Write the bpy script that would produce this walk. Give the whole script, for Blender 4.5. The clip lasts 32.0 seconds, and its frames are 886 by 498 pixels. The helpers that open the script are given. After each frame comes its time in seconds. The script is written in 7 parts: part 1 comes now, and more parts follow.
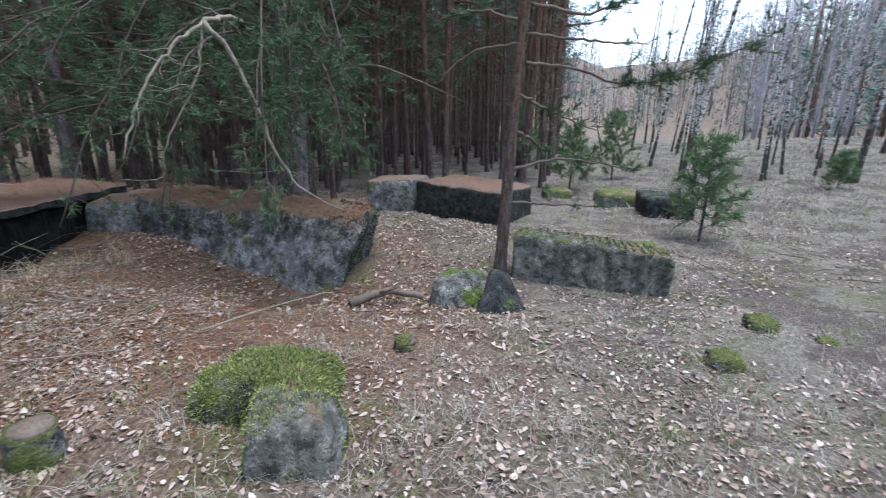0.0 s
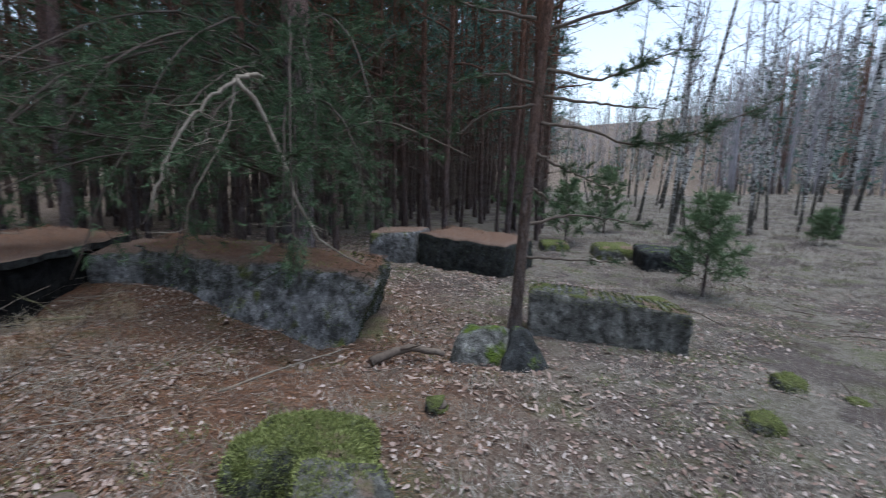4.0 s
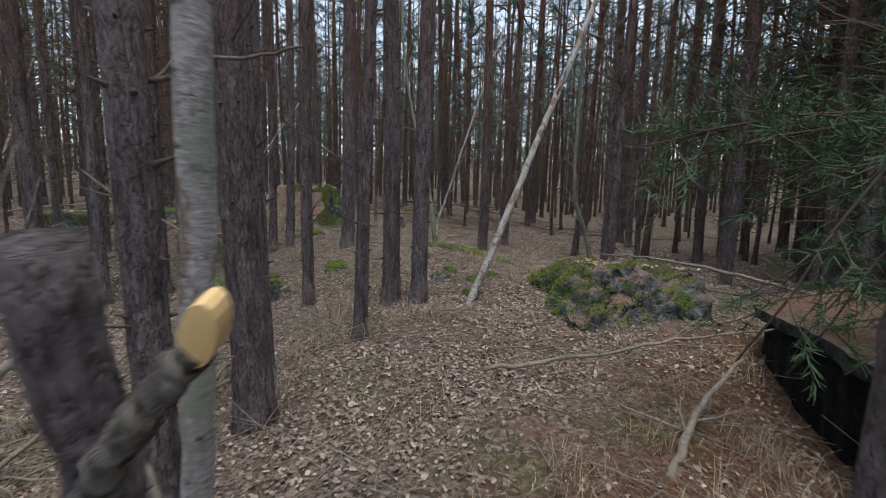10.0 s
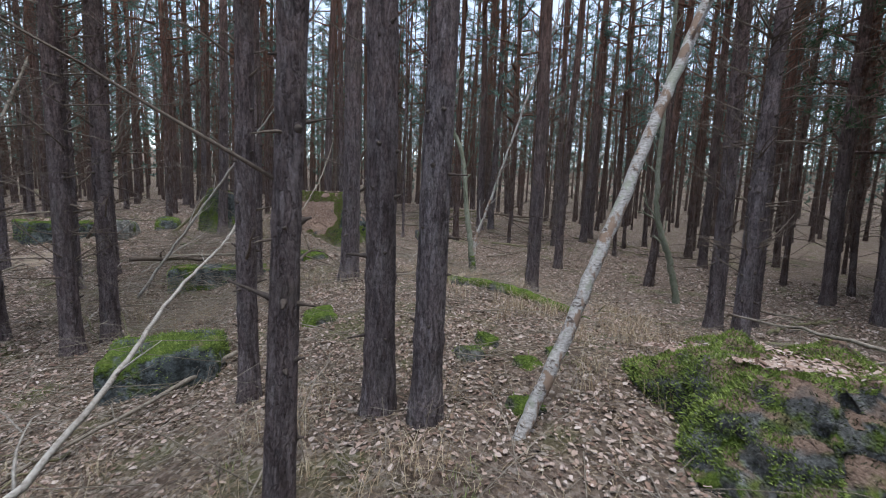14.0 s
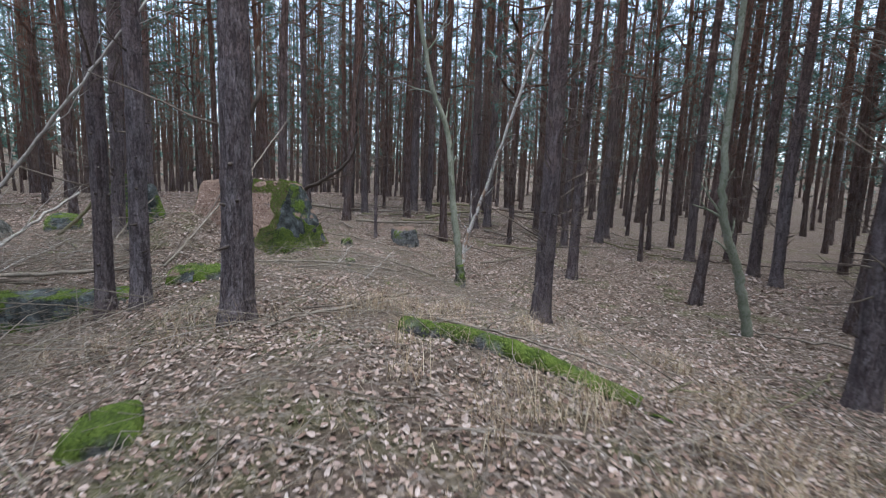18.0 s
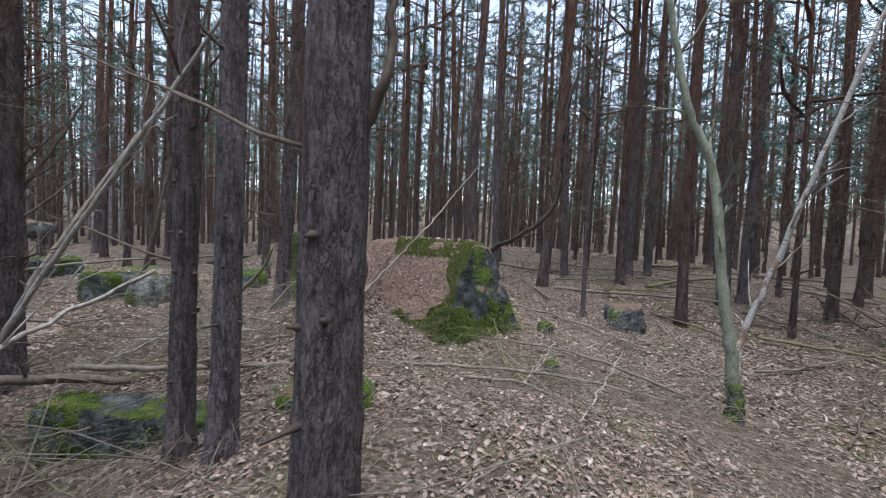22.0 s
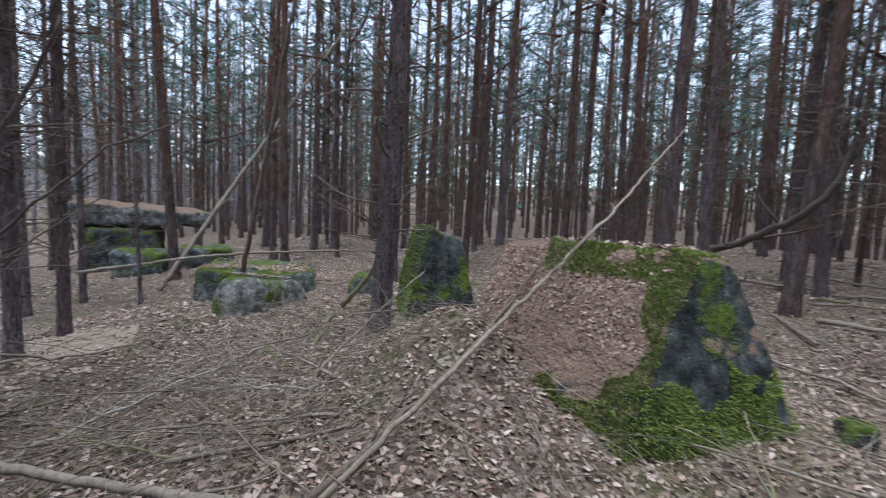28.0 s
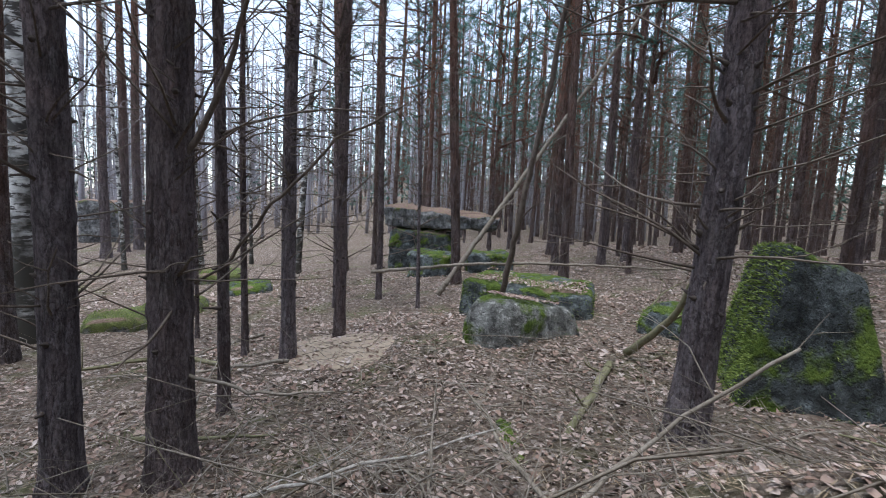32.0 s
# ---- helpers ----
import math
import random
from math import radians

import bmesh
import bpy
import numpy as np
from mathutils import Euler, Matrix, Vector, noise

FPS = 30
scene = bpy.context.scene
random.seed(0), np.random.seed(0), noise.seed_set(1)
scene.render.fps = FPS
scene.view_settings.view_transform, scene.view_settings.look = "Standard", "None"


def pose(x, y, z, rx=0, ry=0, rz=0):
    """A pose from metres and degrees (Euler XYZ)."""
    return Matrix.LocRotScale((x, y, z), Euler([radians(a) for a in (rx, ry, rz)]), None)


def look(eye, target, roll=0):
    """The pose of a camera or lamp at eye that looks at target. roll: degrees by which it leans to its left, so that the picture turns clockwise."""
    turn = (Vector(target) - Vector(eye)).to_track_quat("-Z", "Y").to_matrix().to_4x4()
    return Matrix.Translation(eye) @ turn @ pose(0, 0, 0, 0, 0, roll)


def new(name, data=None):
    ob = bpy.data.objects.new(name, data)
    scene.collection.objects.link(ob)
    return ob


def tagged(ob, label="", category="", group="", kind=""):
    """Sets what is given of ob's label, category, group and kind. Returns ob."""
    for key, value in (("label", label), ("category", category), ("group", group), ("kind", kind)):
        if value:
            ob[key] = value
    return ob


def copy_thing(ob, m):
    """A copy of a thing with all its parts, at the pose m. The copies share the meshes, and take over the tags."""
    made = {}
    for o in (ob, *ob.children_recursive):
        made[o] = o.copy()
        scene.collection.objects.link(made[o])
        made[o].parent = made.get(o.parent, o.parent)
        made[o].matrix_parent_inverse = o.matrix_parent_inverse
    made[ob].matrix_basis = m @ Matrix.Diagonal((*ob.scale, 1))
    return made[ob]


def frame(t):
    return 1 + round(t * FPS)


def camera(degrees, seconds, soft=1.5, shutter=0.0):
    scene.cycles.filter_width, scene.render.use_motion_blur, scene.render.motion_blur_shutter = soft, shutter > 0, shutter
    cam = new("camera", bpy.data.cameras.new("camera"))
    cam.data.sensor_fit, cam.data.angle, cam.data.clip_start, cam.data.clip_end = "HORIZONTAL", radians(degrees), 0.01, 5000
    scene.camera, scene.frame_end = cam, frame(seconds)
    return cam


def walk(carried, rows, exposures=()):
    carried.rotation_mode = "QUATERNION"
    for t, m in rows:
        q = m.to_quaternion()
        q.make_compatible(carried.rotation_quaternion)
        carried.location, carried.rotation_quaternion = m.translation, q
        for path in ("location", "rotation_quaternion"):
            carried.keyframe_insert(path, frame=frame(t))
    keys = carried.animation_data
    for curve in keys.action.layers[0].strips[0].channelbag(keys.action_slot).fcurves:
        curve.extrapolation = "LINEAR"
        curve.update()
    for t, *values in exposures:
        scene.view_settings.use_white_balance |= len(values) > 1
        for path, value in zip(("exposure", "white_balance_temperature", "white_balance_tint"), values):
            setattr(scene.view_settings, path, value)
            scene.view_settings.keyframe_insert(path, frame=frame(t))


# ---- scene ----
# ---------------------------------------------------------------- camera and walk
cam = camera(87.6, 32.0, soft=1.0, shutter=0.5)
PATH = [
    (0.0, 0.000, 0.000, 1.500, 0.07, -15.18, -0.27),
    (0.5, 0.021, -0.012, 1.502, -4.41, -15.19, -0.40),
    (1.0, 0.006, -0.015, 1.509, -8.19, -15.23, -0.52),
    (1.5, -0.015, -0.018, 1.544, -10.12, -15.07, -0.56),
    (2.0, -0.030, -0.022, 1.572, -11.13, -14.09, -0.58),
    (2.5, -0.075, -0.018, 1.591, -11.29, -12.09, -0.65),
    (4.5, -0.609, 0.117, 1.536, 6.74, -8.70, -1.37),
    (5.0, -0.878, 0.174, 1.560, 17.99, -8.66, -1.33),
    (5.5, -1.095, 0.228, 1.552, 30.32, -8.55, -1.08),
    (6.0, -1.376, 0.321, 1.539, 47.17, -8.30, -0.83),
    (6.5, -1.603, 0.451, 1.530, 61.44, -8.07, -0.65),
    (7.0, -1.914, 0.631, 1.548, 65.34, -8.12, -0.70),
    (7.5, -2.124, 0.753, 1.573, 65.80, -8.05, -0.81),
    (8.0, -2.413, 0.945, 1.579, 66.15, -8.03, -0.87),
    (8.5, -2.667, 1.080, 1.597, 66.77, -7.94, -0.98),
    (9.0, -3.043, 1.254, 1.595, 67.08, -7.91, -1.14),
    (9.5, -3.311, 1.407, 1.589, 67.36, -7.87, -1.24),
    (10.0, -3.612, 1.638, 1.585, 67.94, -7.91, -1.45),
    (10.5, -3.852, 1.796, 1.620, 68.67, -7.82, -1.59),
    (11.0, -4.208, 1.954, 1.631, 68.90, -7.84, -1.68),
    (11.5, -4.492, 2.087, 1.674, 69.28, -7.76, -1.79),
    (12.0, -4.825, 2.291, 1.691, 70.77, -7.65, -1.83),
    (12.5, -5.078, 2.409, 1.684, 72.55, -7.45, -1.86),
    (13.0, -5.424, 2.458, 1.688, 72.98, -7.38, -1.97),
    (13.5, -5.684, 2.542, 1.686, 73.12, -7.33, -2.12),
    (15.5, -6.816, 3.102, 1.595, 73.74, -8.44, -1.59),
    (16.0, -7.119, 3.306, 1.572, 73.86, -8.87, -1.66),
    (16.5, -7.377, 3.438, 1.635, 73.97, -8.93, -1.77),
    (17.0, -7.683, 3.587, 1.583, 73.76, -9.00, -1.98),
    (17.5, -7.957, 3.671, 1.590, 72.98, -8.62, -1.96),
    (18.0, -8.402, 3.790, 1.557, 73.22, -8.16, -2.01),
    (18.5, -8.795, 3.885, 1.701, 79.47, -4.40, -2.06),
    (19.0, -9.059, 3.946, 1.713, 87.10, -3.39, -2.16),
    (19.5, -9.437, 3.969, 1.716, 89.52, -3.28, -2.22),
    (20.0, -9.739, 3.986, 1.698, 90.93, -3.32, -2.28),
    (20.5, -10.092, 3.934, 1.696, 93.18, -3.00, -2.35),
    (21.0, -10.373, 3.876, 1.675, 95.36, -3.07, -2.39),
    (21.5, -10.617, 3.824, 1.731, 96.06, -3.03, -2.46),
    (22.0, -10.872, 3.844, 1.689, 96.37, -2.93, -2.35),
    (22.5, -11.123, 3.882, 1.713, 96.51, -2.93, -2.40),
    (23.0, -11.374, 3.874, 1.688, 96.44, -3.25, -2.42),
    (23.5, -11.609, 3.828, 1.700, 95.96, -3.28, -2.46),
    (24.0, -11.823, 3.839, 1.681, 95.20, -3.59, -2.45),
    (24.5, -12.091, 3.894, 1.684, 94.78, -3.62, -2.30),
    (26.5, -12.833, 3.731, 1.686, 97.05, -4.30, -2.39),
    (27.0, -12.981, 3.681, 1.704, 102.90, -4.46, -2.39),
    (27.5, -13.107, 3.564, 1.689, 109.14, -4.61, -2.45),
    (28.0, -13.248, 3.440, 1.695, 116.65, -4.88, -2.50),
    (28.5, -13.382, 3.381, 1.667, 123.27, -5.07, -2.40),
    (29.0, -13.565, 3.360, 1.602, 135.65, -4.77, -2.26),
    (29.5, -13.722, 3.308, 1.566, 143.59, -4.94, -2.18),
    (30.0, -13.899, 3.117, 1.513, 146.58, -5.23, -2.30),
    (30.5, -14.073, 2.956, 1.539, 147.50, -5.88, -2.43),
    (31.0, -14.307, 2.732, 1.506, 148.55, -5.93, -2.46),
    (31.5, -14.460, 2.566, 1.656, 150.40, -6.01, -2.62),
    (32.0, -14.503, 2.485, 1.686, 152.06, -5.84, -2.66),
]
# seconds, stops, white balance, tint
EXPOSURES = [(0.0, 1.75, 5900, 8), (2.5, 1.62, 5900, 8), (5.0, 0.70, 6100, 8), (7.0, 0.82, 6500, 8), (10.0, 1.08, 6500, 8), (12.0, 1.15, 6300, 8), (17.0, 1.65, 6100, 8), (19.0, 1.58, 5900, 8), (22.0, 1.6, 6100, 8), (24.0, 1.64, 6100, 8), (27.0, 1.68, 5900, 8), (28.0, 1.6, 5900, 8), (29.0, 1.72, 5800, 8), (31.0, 1.58, 6100, 8), (32.0, 1.58, 6000, 8)]
walk(cam, [(t, pose(x, y, z, 90 + pitch, roll, yaw)) for t, x, y, z, yaw, pitch, roll in PATH], EXPOSURES)

# ---------------------------------------------------------------- world and sun: an overcast winter afternoon
world = bpy.data.worlds.new("world")
scene.world = world
world.use_nodes = True
wn = world.node_tree
wn.nodes.clear()
sky = wn.nodes.new("ShaderNodeTexSky")
sky.sky_type, sky.sun_disc = "NISHITA", False
sky.sun_elevation, sky.sun_rotation = radians(75), radians(76)
sky.air_density, sky.dust_density, sky.ozone_density = 1.0, 0.6, 2.0
pale = wn.nodes.new("ShaderNodeHueSaturation")
pale.inputs["Saturation"].default_value = 0.55
pale.inputs["Value"].default_value = 1.0
air = wn.nodes.new("ShaderNodeBackground")
air.inputs["Strength"].default_value = 0.13
out = wn.nodes.new("ShaderNodeOutputWorld")
wn.links.new(sky.outputs["Color"], pale.inputs["Color"])
wn.links.new(pale.outputs["Color"], air.inputs["Color"])
wn.links.new(air.outputs["Background"], out.inputs["Surface"])
sun_data = bpy.data.lights.new("sun", "SUN")
sun_data.energy, sun_data.angle, sun_data.color = 1.4, radians(35), (1.0, 0.97, 0.93)
sun = new("sun", sun_data)
sun.matrix_world = look((4, 1, 30), (0, 0, 0))

# ---------------------------------------------------------------- tools
def hash3(i, j, k):
    n = (i.astype(np.int64) * 374761393 + j.astype(np.int64) * 668265263 + k.astype(np.int64) * 1274126177) & 0x7FFFFFFF
    n = ((n ^ (n >> 13)) * 1274126177) & 0x7FFFFFFF
    return ((n ^ (n >> 16)) & 0xFFFF) / 65535.0


def vnoise(p):
    """Smooth value noise, 0 to 1, at points (n, 3)."""
    p = np.asarray(p, float)
    c = np.floor(p)
    f = p - c
    u = f * f * (3 - 2 * f)
    c = c.astype(np.int64)
    total = np.zeros(len(p))
    for a in (0, 1):
        for b in (0, 1):
            for d in (0, 1):
                w = np.where(a, u[:, 0], 1 - u[:, 0]) * np.where(b, u[:, 1], 1 - u[:, 1]) * np.where(d, u[:, 2], 1 - u[:, 2])
                total += w * hash3(c[:, 0] + a, c[:, 1] + b, c[:, 2] + d)
    return total


def fbm(p, octaves=3):
    p = np.asarray(p, float)
    total, size, norm = np.zeros(len(p)), 1.0, 0.0
    for o in range(octaves):
        total += size * vnoise(p * 2 ** o + 17.3 * o)
        norm += size
        size *= 0.5
    return total / norm


def mesh_of(name, verts, quads, material, smooth=True):
    """A mesh from arrays of points (n, 3) and four-cornered faces (m, 4)."""
    verts, quads = np.asarray(verts, np.float32), np.asarray(quads, np.int32)
    me = bpy.data.meshes.new(name)
    me.vertices.add(len(verts))
    me.vertices.foreach_set("co", verts.ravel())
    me.loops.add(quads.size)
    me.loops.foreach_set("vertex_index", quads.ravel())
    me.polygons.add(len(quads))
    me.polygons.foreach_set("loop_start", np.arange(0, quads.size, 4, dtype=np.int32))
    me.polygons.foreach_set("use_smooth", np.full(len(quads), smooth))
    me.update(calc_edges=True)
    me.materials.append(material)
    return me


def joined(pieces):
    """Several (verts, quads) as one."""
    vs, qs, n = [], [], 0
    for v, q in pieces:
        vs.append(v)
        qs.append(np.asarray(q) + n)
        n += len(v)
    return np.concatenate(vs), np.concatenate(qs)


def tube(points, radii, sides=6, closed=True):
    """A round tube along points, its ends closed."""
    p = np.asarray(points, float)
    r = np.asarray(radii, float)
    if closed:
        p = np.concatenate([p[:1], p, p[-1:]])
        r = np.concatenate([[1e-4], r, [1e-4]])
    tan = np.gradient(p, axis=0)
    if closed:
        tan[0], tan[1], tan[-1], tan[-2] = p[2] - p[1], p[2] - p[1], p[-2] - p[-3], p[-2] - p[-3]
    tan /= np.maximum(np.linalg.norm(tan, axis=1), 1e-9)[:, None]
    ref = np.array([0.0, 0.0, 1.0]) if abs(np.mean(tan[:, 2])) < 0.8 else np.array([1.0, 0.0, 0.0])
    a = np.cross(tan, ref)
    a /= np.maximum(np.linalg.norm(a, axis=1), 1e-9)[:, None]
    b = np.cross(tan, a)
    ang = np.arange(sides) * 2 * math.pi / sides
    ring = a[:, None, :] * np.cos(ang)[None, :, None] + b[:, None, :] * np.sin(ang)[None, :, None]
    verts = (p[:, None, :] + ring * r[:, None, None]).reshape(-1, 3)
    m = len(p)
    i, j = np.meshgrid(np.arange(m - 1), np.arange(sides), indexing="ij")
    k = (j + 1) % sides
    quads = np.stack([i * sides + j, (i + 1) * sides + j, (i + 1) * sides + k, i * sides + k], -1).reshape(-1, 4)
    return verts, quads


def wander(rng, start, way, length, steps, bend=0.15, sag=0.0):
    """A crooked line of points."""
    p, d = np.array(start, float), np.array(way, float)
    d /= np.linalg.norm(d)
    line = [p.copy()]
    for _ in range(steps):
        d = d + np.array([rng.gauss(0, bend), rng.gauss(0, bend), rng.gauss(0, bend) - sag])
        d /= np.linalg.norm(d)
        p = p + d * length / steps
        line.append(p.copy())
    return np.array(line)


def part(name, data, parent, label="", at=None, kind=""):
    """One mesh object under a thing or under a part."""
    ob = new(name, data)
    ob.parent = parent
    if at is not None:
        ob.matrix_basis = at
    if label or kind:
        tagged(ob, label, kind=kind)
    return ob


def thing(name, at, label, category, group="", kind=""):
    ob = new(name)
    ob.empty_display_size = 0.2
    ob.matrix_basis = at
    return tagged(ob, label, category, group, kind)


def solid(name, data, label, category, group="", kind="", at=None):
    ob = new(name, data)
    if at is not None:
        ob.matrix_basis = at
    return tagged(ob, label, category, group, kind)


# ---------------------------------------------------------------- the lie of the land: mounds and hollows (x, y, height, width)
MOUNDS = [
    (-11.8, 4.5, 0.55, 2.0),
    (-15.5, 3.2, 0.43, 2.2),
    (-18.2, -1.4, 0.34, 2.7),
    (-8.2, 3.9, 0.33, 2.0),
    (-4.8, 4.8, 0.30, 2.3),
    (-13.6, 0.5, 0.22, 2.0),
    (-13.8, 7.5, -0.34, 2.5),
    (5.5, 8.2, -0.21, 4.5),
    (-19.5, 5.9, 0.18, 2.7),
    (-15.4, -3.6, -0.21, 2.3),
    (-13.1, 1.2, -0.36, 0.75),
    (-15.0, 1.3, 0.10, 1.0),
    (-15.6, 3.6, -0.24, 0.55),
    (-6.9, 4.1, -0.16, 0.6),
    (-10.5, 0.9, -0.18, 2.3),
    (-2.0, 2.7, 0.01, 2.3),
    (-24.5, 2.7, 0.24, 4.5),
    (-8.2, 8.2, 0.22, 3.6),
    (-14.1, 2.9, 0.01, 1.2),
    (-16.4, 6.9, -0.15, 1.6),
    (-30.0, 7.3, 1.04, 6.4),
    (-27.3, -5.5, 0.77, 5.5),
    (27.3, 27.3, 1.06, 10.9),
    (-21.8, 10.0, 0.14, 2.7),
    (-2.6, 4.95, -0.26, 0.5),
    (-1.6, 4.7, -0.30, 0.45),
    (-4.7, 4.8, -0.28, 0.55),
    (-5.5, 5.2, -0.26, 0.5),
    (-16.2, 2.1, 0.45, 0.42),
    (-15.7, -2.4, 0.18, 1.0),
    (-15.6, 3.3, 0.14, 0.6),
    (-16.75, 4.4, 0.14, 0.6),
    (-17.0, -0.9, 0.12, 0.8),
]


def ground_at(x, y):
    x, y = np.asarray(x, float), np.asarray(y, float)
    z = np.full(x.shape, -0.28)
    for a, b, h, s in MOUNDS:
        z = z + h * np.exp(-((x - a) ** 2 + (y - b) ** 2) / (2 * s * s))
    # the wooded hill beyond the clearing
    far = np.clip((x * 0.75 + y * 0.45 - 55) / 90, 0, 1)
    z = z + 24 * far * far * (3 - 2 * far) * np.clip((x + 5) / 60, 0, 1)
    # the land climbs gently behind the wood, west and north
    west = np.clip((np.hypot(x + 10, y - 3) - 34) / 70, 0, 1) * np.clip((6 - x + 0.3 * y) / 14, 0, 1)
    z = z + 7.5 * west * west * (3 - 2 * west)
    flat = np.stack([x.ravel(), y.ravel(), np.zeros(x.size)], 1)
    z = z + ((fbm(flat * 0.8, 3) - 0.5) * 0.16 + (fbm(flat * 4.5, 2) - 0.5) * 0.06).reshape(x.shape)
    return z


def gz(x, y):
    return float(ground_at(np.array([x]), np.array([y]))[0])


PATH_XY = np.array([(r[1], r[2]) for r in PATH])


def path_distance(x, y):
    d = np.full(np.shape(x), 1e9)
    for a, b in PATH_XY[::2]:
        d = np.minimum(d, np.hypot(x - a, y - b))
    return d

# ---------------------------------------------------------------- materials
class Nodes:
    """Short hand for building a node material."""

    def __init__(self, name):
        self.mat = bpy.data.materials.new(name)
        self.mat.use_nodes = True
        self.tree = self.mat.node_tree
        self.tree.nodes.clear()
        self.out = self.add("OutputMaterial")
        self.shader = self.add("BsdfPrincipled")
        self.tree.links.new(self.shader.outputs[0], self.out.inputs[0])

    def add(self, kind, **values):
        node = self.tree.nodes.new("ShaderNode" + kind)
        for key, value in values.items():
            self.put(node, key, value)
        return node

    def put(self, node, key, value):
        socket = node.inputs[int(key[1:])] if key[0] == "i" and key[1:].isdigit() else node.inputs[key.replace("_", " ")]
        if isinstance(value, bpy.types.NodeSocket):
            self.tree.links.new(value, socket)
        elif isinstance(value, tuple) and len(value) == 3 and socket.type == "RGBA":
            socket.default_value = (*value, 1)
        else:
            socket.default_value = value

    def coords(self, scale=(1, 1, 1), space="Object"):
        tex = self.add("TexCoord")
        m = self.add("Mapping", Vector=tex.outputs[space])
        m.inputs["Scale"].default_value = scale
        return m.outputs[0]

    def noise(self, vector, scale, detail=4.0, rough=0.6):
        return self.add("TexNoise", Vector=vector, Scale=scale, Detail=detail, Roughness=rough).outputs["Fac"]

    def voronoi(self, vector, scale, feature="F1"):
        node = self.add("TexVoronoi", Vector=vector, Scale=scale)
        node.feature = feature
        return node.outputs["Distance"]

    def ramp(self, fac, low, high):
        node = self.add("MapRange", Value=fac)
        node.inputs["From Min"].default_value, node.inputs["From Max"].default_value = low, high
        return node.outputs[0]

    def math(self, op, a, b=0.0):
        node = self.add("Math", i0=a, i1=b)
        node.operation = op
        return node.outputs[0]

    def mix(self, fac, a, b):
        node = self.add("MixRGB", i0=fac, i1=a, i2=b)
        return node.outputs[0]

    def colors(self, fac, *stops):
        node = self.add("ValToRGB", Fac=fac)
        ramp = node.color_ramp
        while len(ramp.elements) < len(stops):
            ramp.elements.new(0.5)
        for e, (pos, col) in zip(ramp.elements, stops):
            e.position, e.color = pos, (*col, 1)
        return node.outputs[0]

    def bump(self, height, strength=0.5, distance=0.01):
        return self.add("Bump", Height=height, Strength=strength, Distance=distance).outputs[0]

    def finish(self, color, rough=0.9, normal=None, specular=0.25):
        self.put(self.shader, "Base_Color", color)
        self.put(self.shader, "Roughness", rough)
        self.put(self.shader, "Specular_IOR_Level", specular)
        if normal is not None:
            self.put(self.shader, "Normal", normal)
        return self.mat


def bark_pine(name, low, dark, orange_from=4.5):
    n = Nodes(name)
    v = n.coords((1, 1, 0.30))
    warp = n.add("TexNoise", Vector=v, Scale=11.0, Detail=4.0, Roughness=0.7)
    bent = n.add("MixRGB", i0=0.13, i1=v, i2=warp.outputs["Color"]).outputs[0]
    plate = n.add("TexVoronoi", Vector=bent, Scale=27.0)
    scale_tone = n.add("SeparateXYZ", Vector=plate.outputs["Color"]).outputs[0]
    crack = n.ramp(n.voronoi(bent, 27.0, "DISTANCE_TO_EDGE"), 0.0, 0.09)
    flake = n.noise(n.coords((1, 1, 0.55)), 60.0, 6.0, 0.78)
    ridge = n.noise(n.coords((1, 1, 0.14)), 24.0, 5.0, 0.7)
    broad = n.noise(n.coords(), 4.0, 5.0)
    tone = n.mix(n.ramp(broad, 0.35, 0.66), low, tuple(c * 1.5 + 0.015 for c in low))
    tone = n.mix(scale_tone, n.mix(0.25, tone, dark), n.mix(0.5, tone, (0.40, 0.365, 0.375)))
    tone = n.mix(n.ramp(flake, 0.36, 0.60), n.mix(0.65, tone, dark), tone)
    rust = n.mix(n.ramp(flake, 0.3, 0.7), (0.14, 0.062, 0.036), (0.38, 0.175, 0.10))
    height = n.add("SeparateXYZ", Vector=n.coords()).outputs[2]
    up = n.ramp(n.math("ADD", height, n.math("MULTIPLY", broad, 3.0)), orange_from, orange_from + 5.0)
    tone = n.mix(n.math("MULTIPLY", up, 0.8), tone, rust)
    rnd = n.add("ObjectInfo").outputs["Random"]
    tone = n.mix(n.math("MULTIPLY", rnd, 0.8), tone, n.mix(0.5, tone, (0.13, 0.078, 0.06)))
    green = n.math("MULTIPLY", n.ramp(n.noise(n.coords(), 3.0), 0.52, 0.7), 0.25)
    tone = n.mix(green, tone, (0.085, 0.10, 0.06))
    tone = n.mix(n.ramp(ridge, 0.38, 0.52), n.mix(0.5, tone, dark), tone)
    tone = n.mix(n.ramp(crack, 0.0, 0.6), n.mix(0.38, tone, dark), tone)
    h = n.math("ADD", n.math("MULTIPLY", crack, 0.45), n.math("ADD", n.math("MULTIPLY", flake, 0.7), n.math("MULTIPLY", ridge, 1.2)))
    return n.finish(tone, 0.92, n.bump(h, 1.0, 0.03), 0.15)


BARK = bark_pine("pine_bark", (0.24, 0.196, 0.20), (0.016, 0.012, 0.012), 3.4)
BARK_PALE = bark_pine("pale_bark", (0.33, 0.31, 0.26), (0.11, 0.10, 0.08), 30.0)
BARK_FAR = bark_pine("pine_bark_far", (0.135, 0.094, 0.083), (0.016, 0.011, 0.010), 2.4)


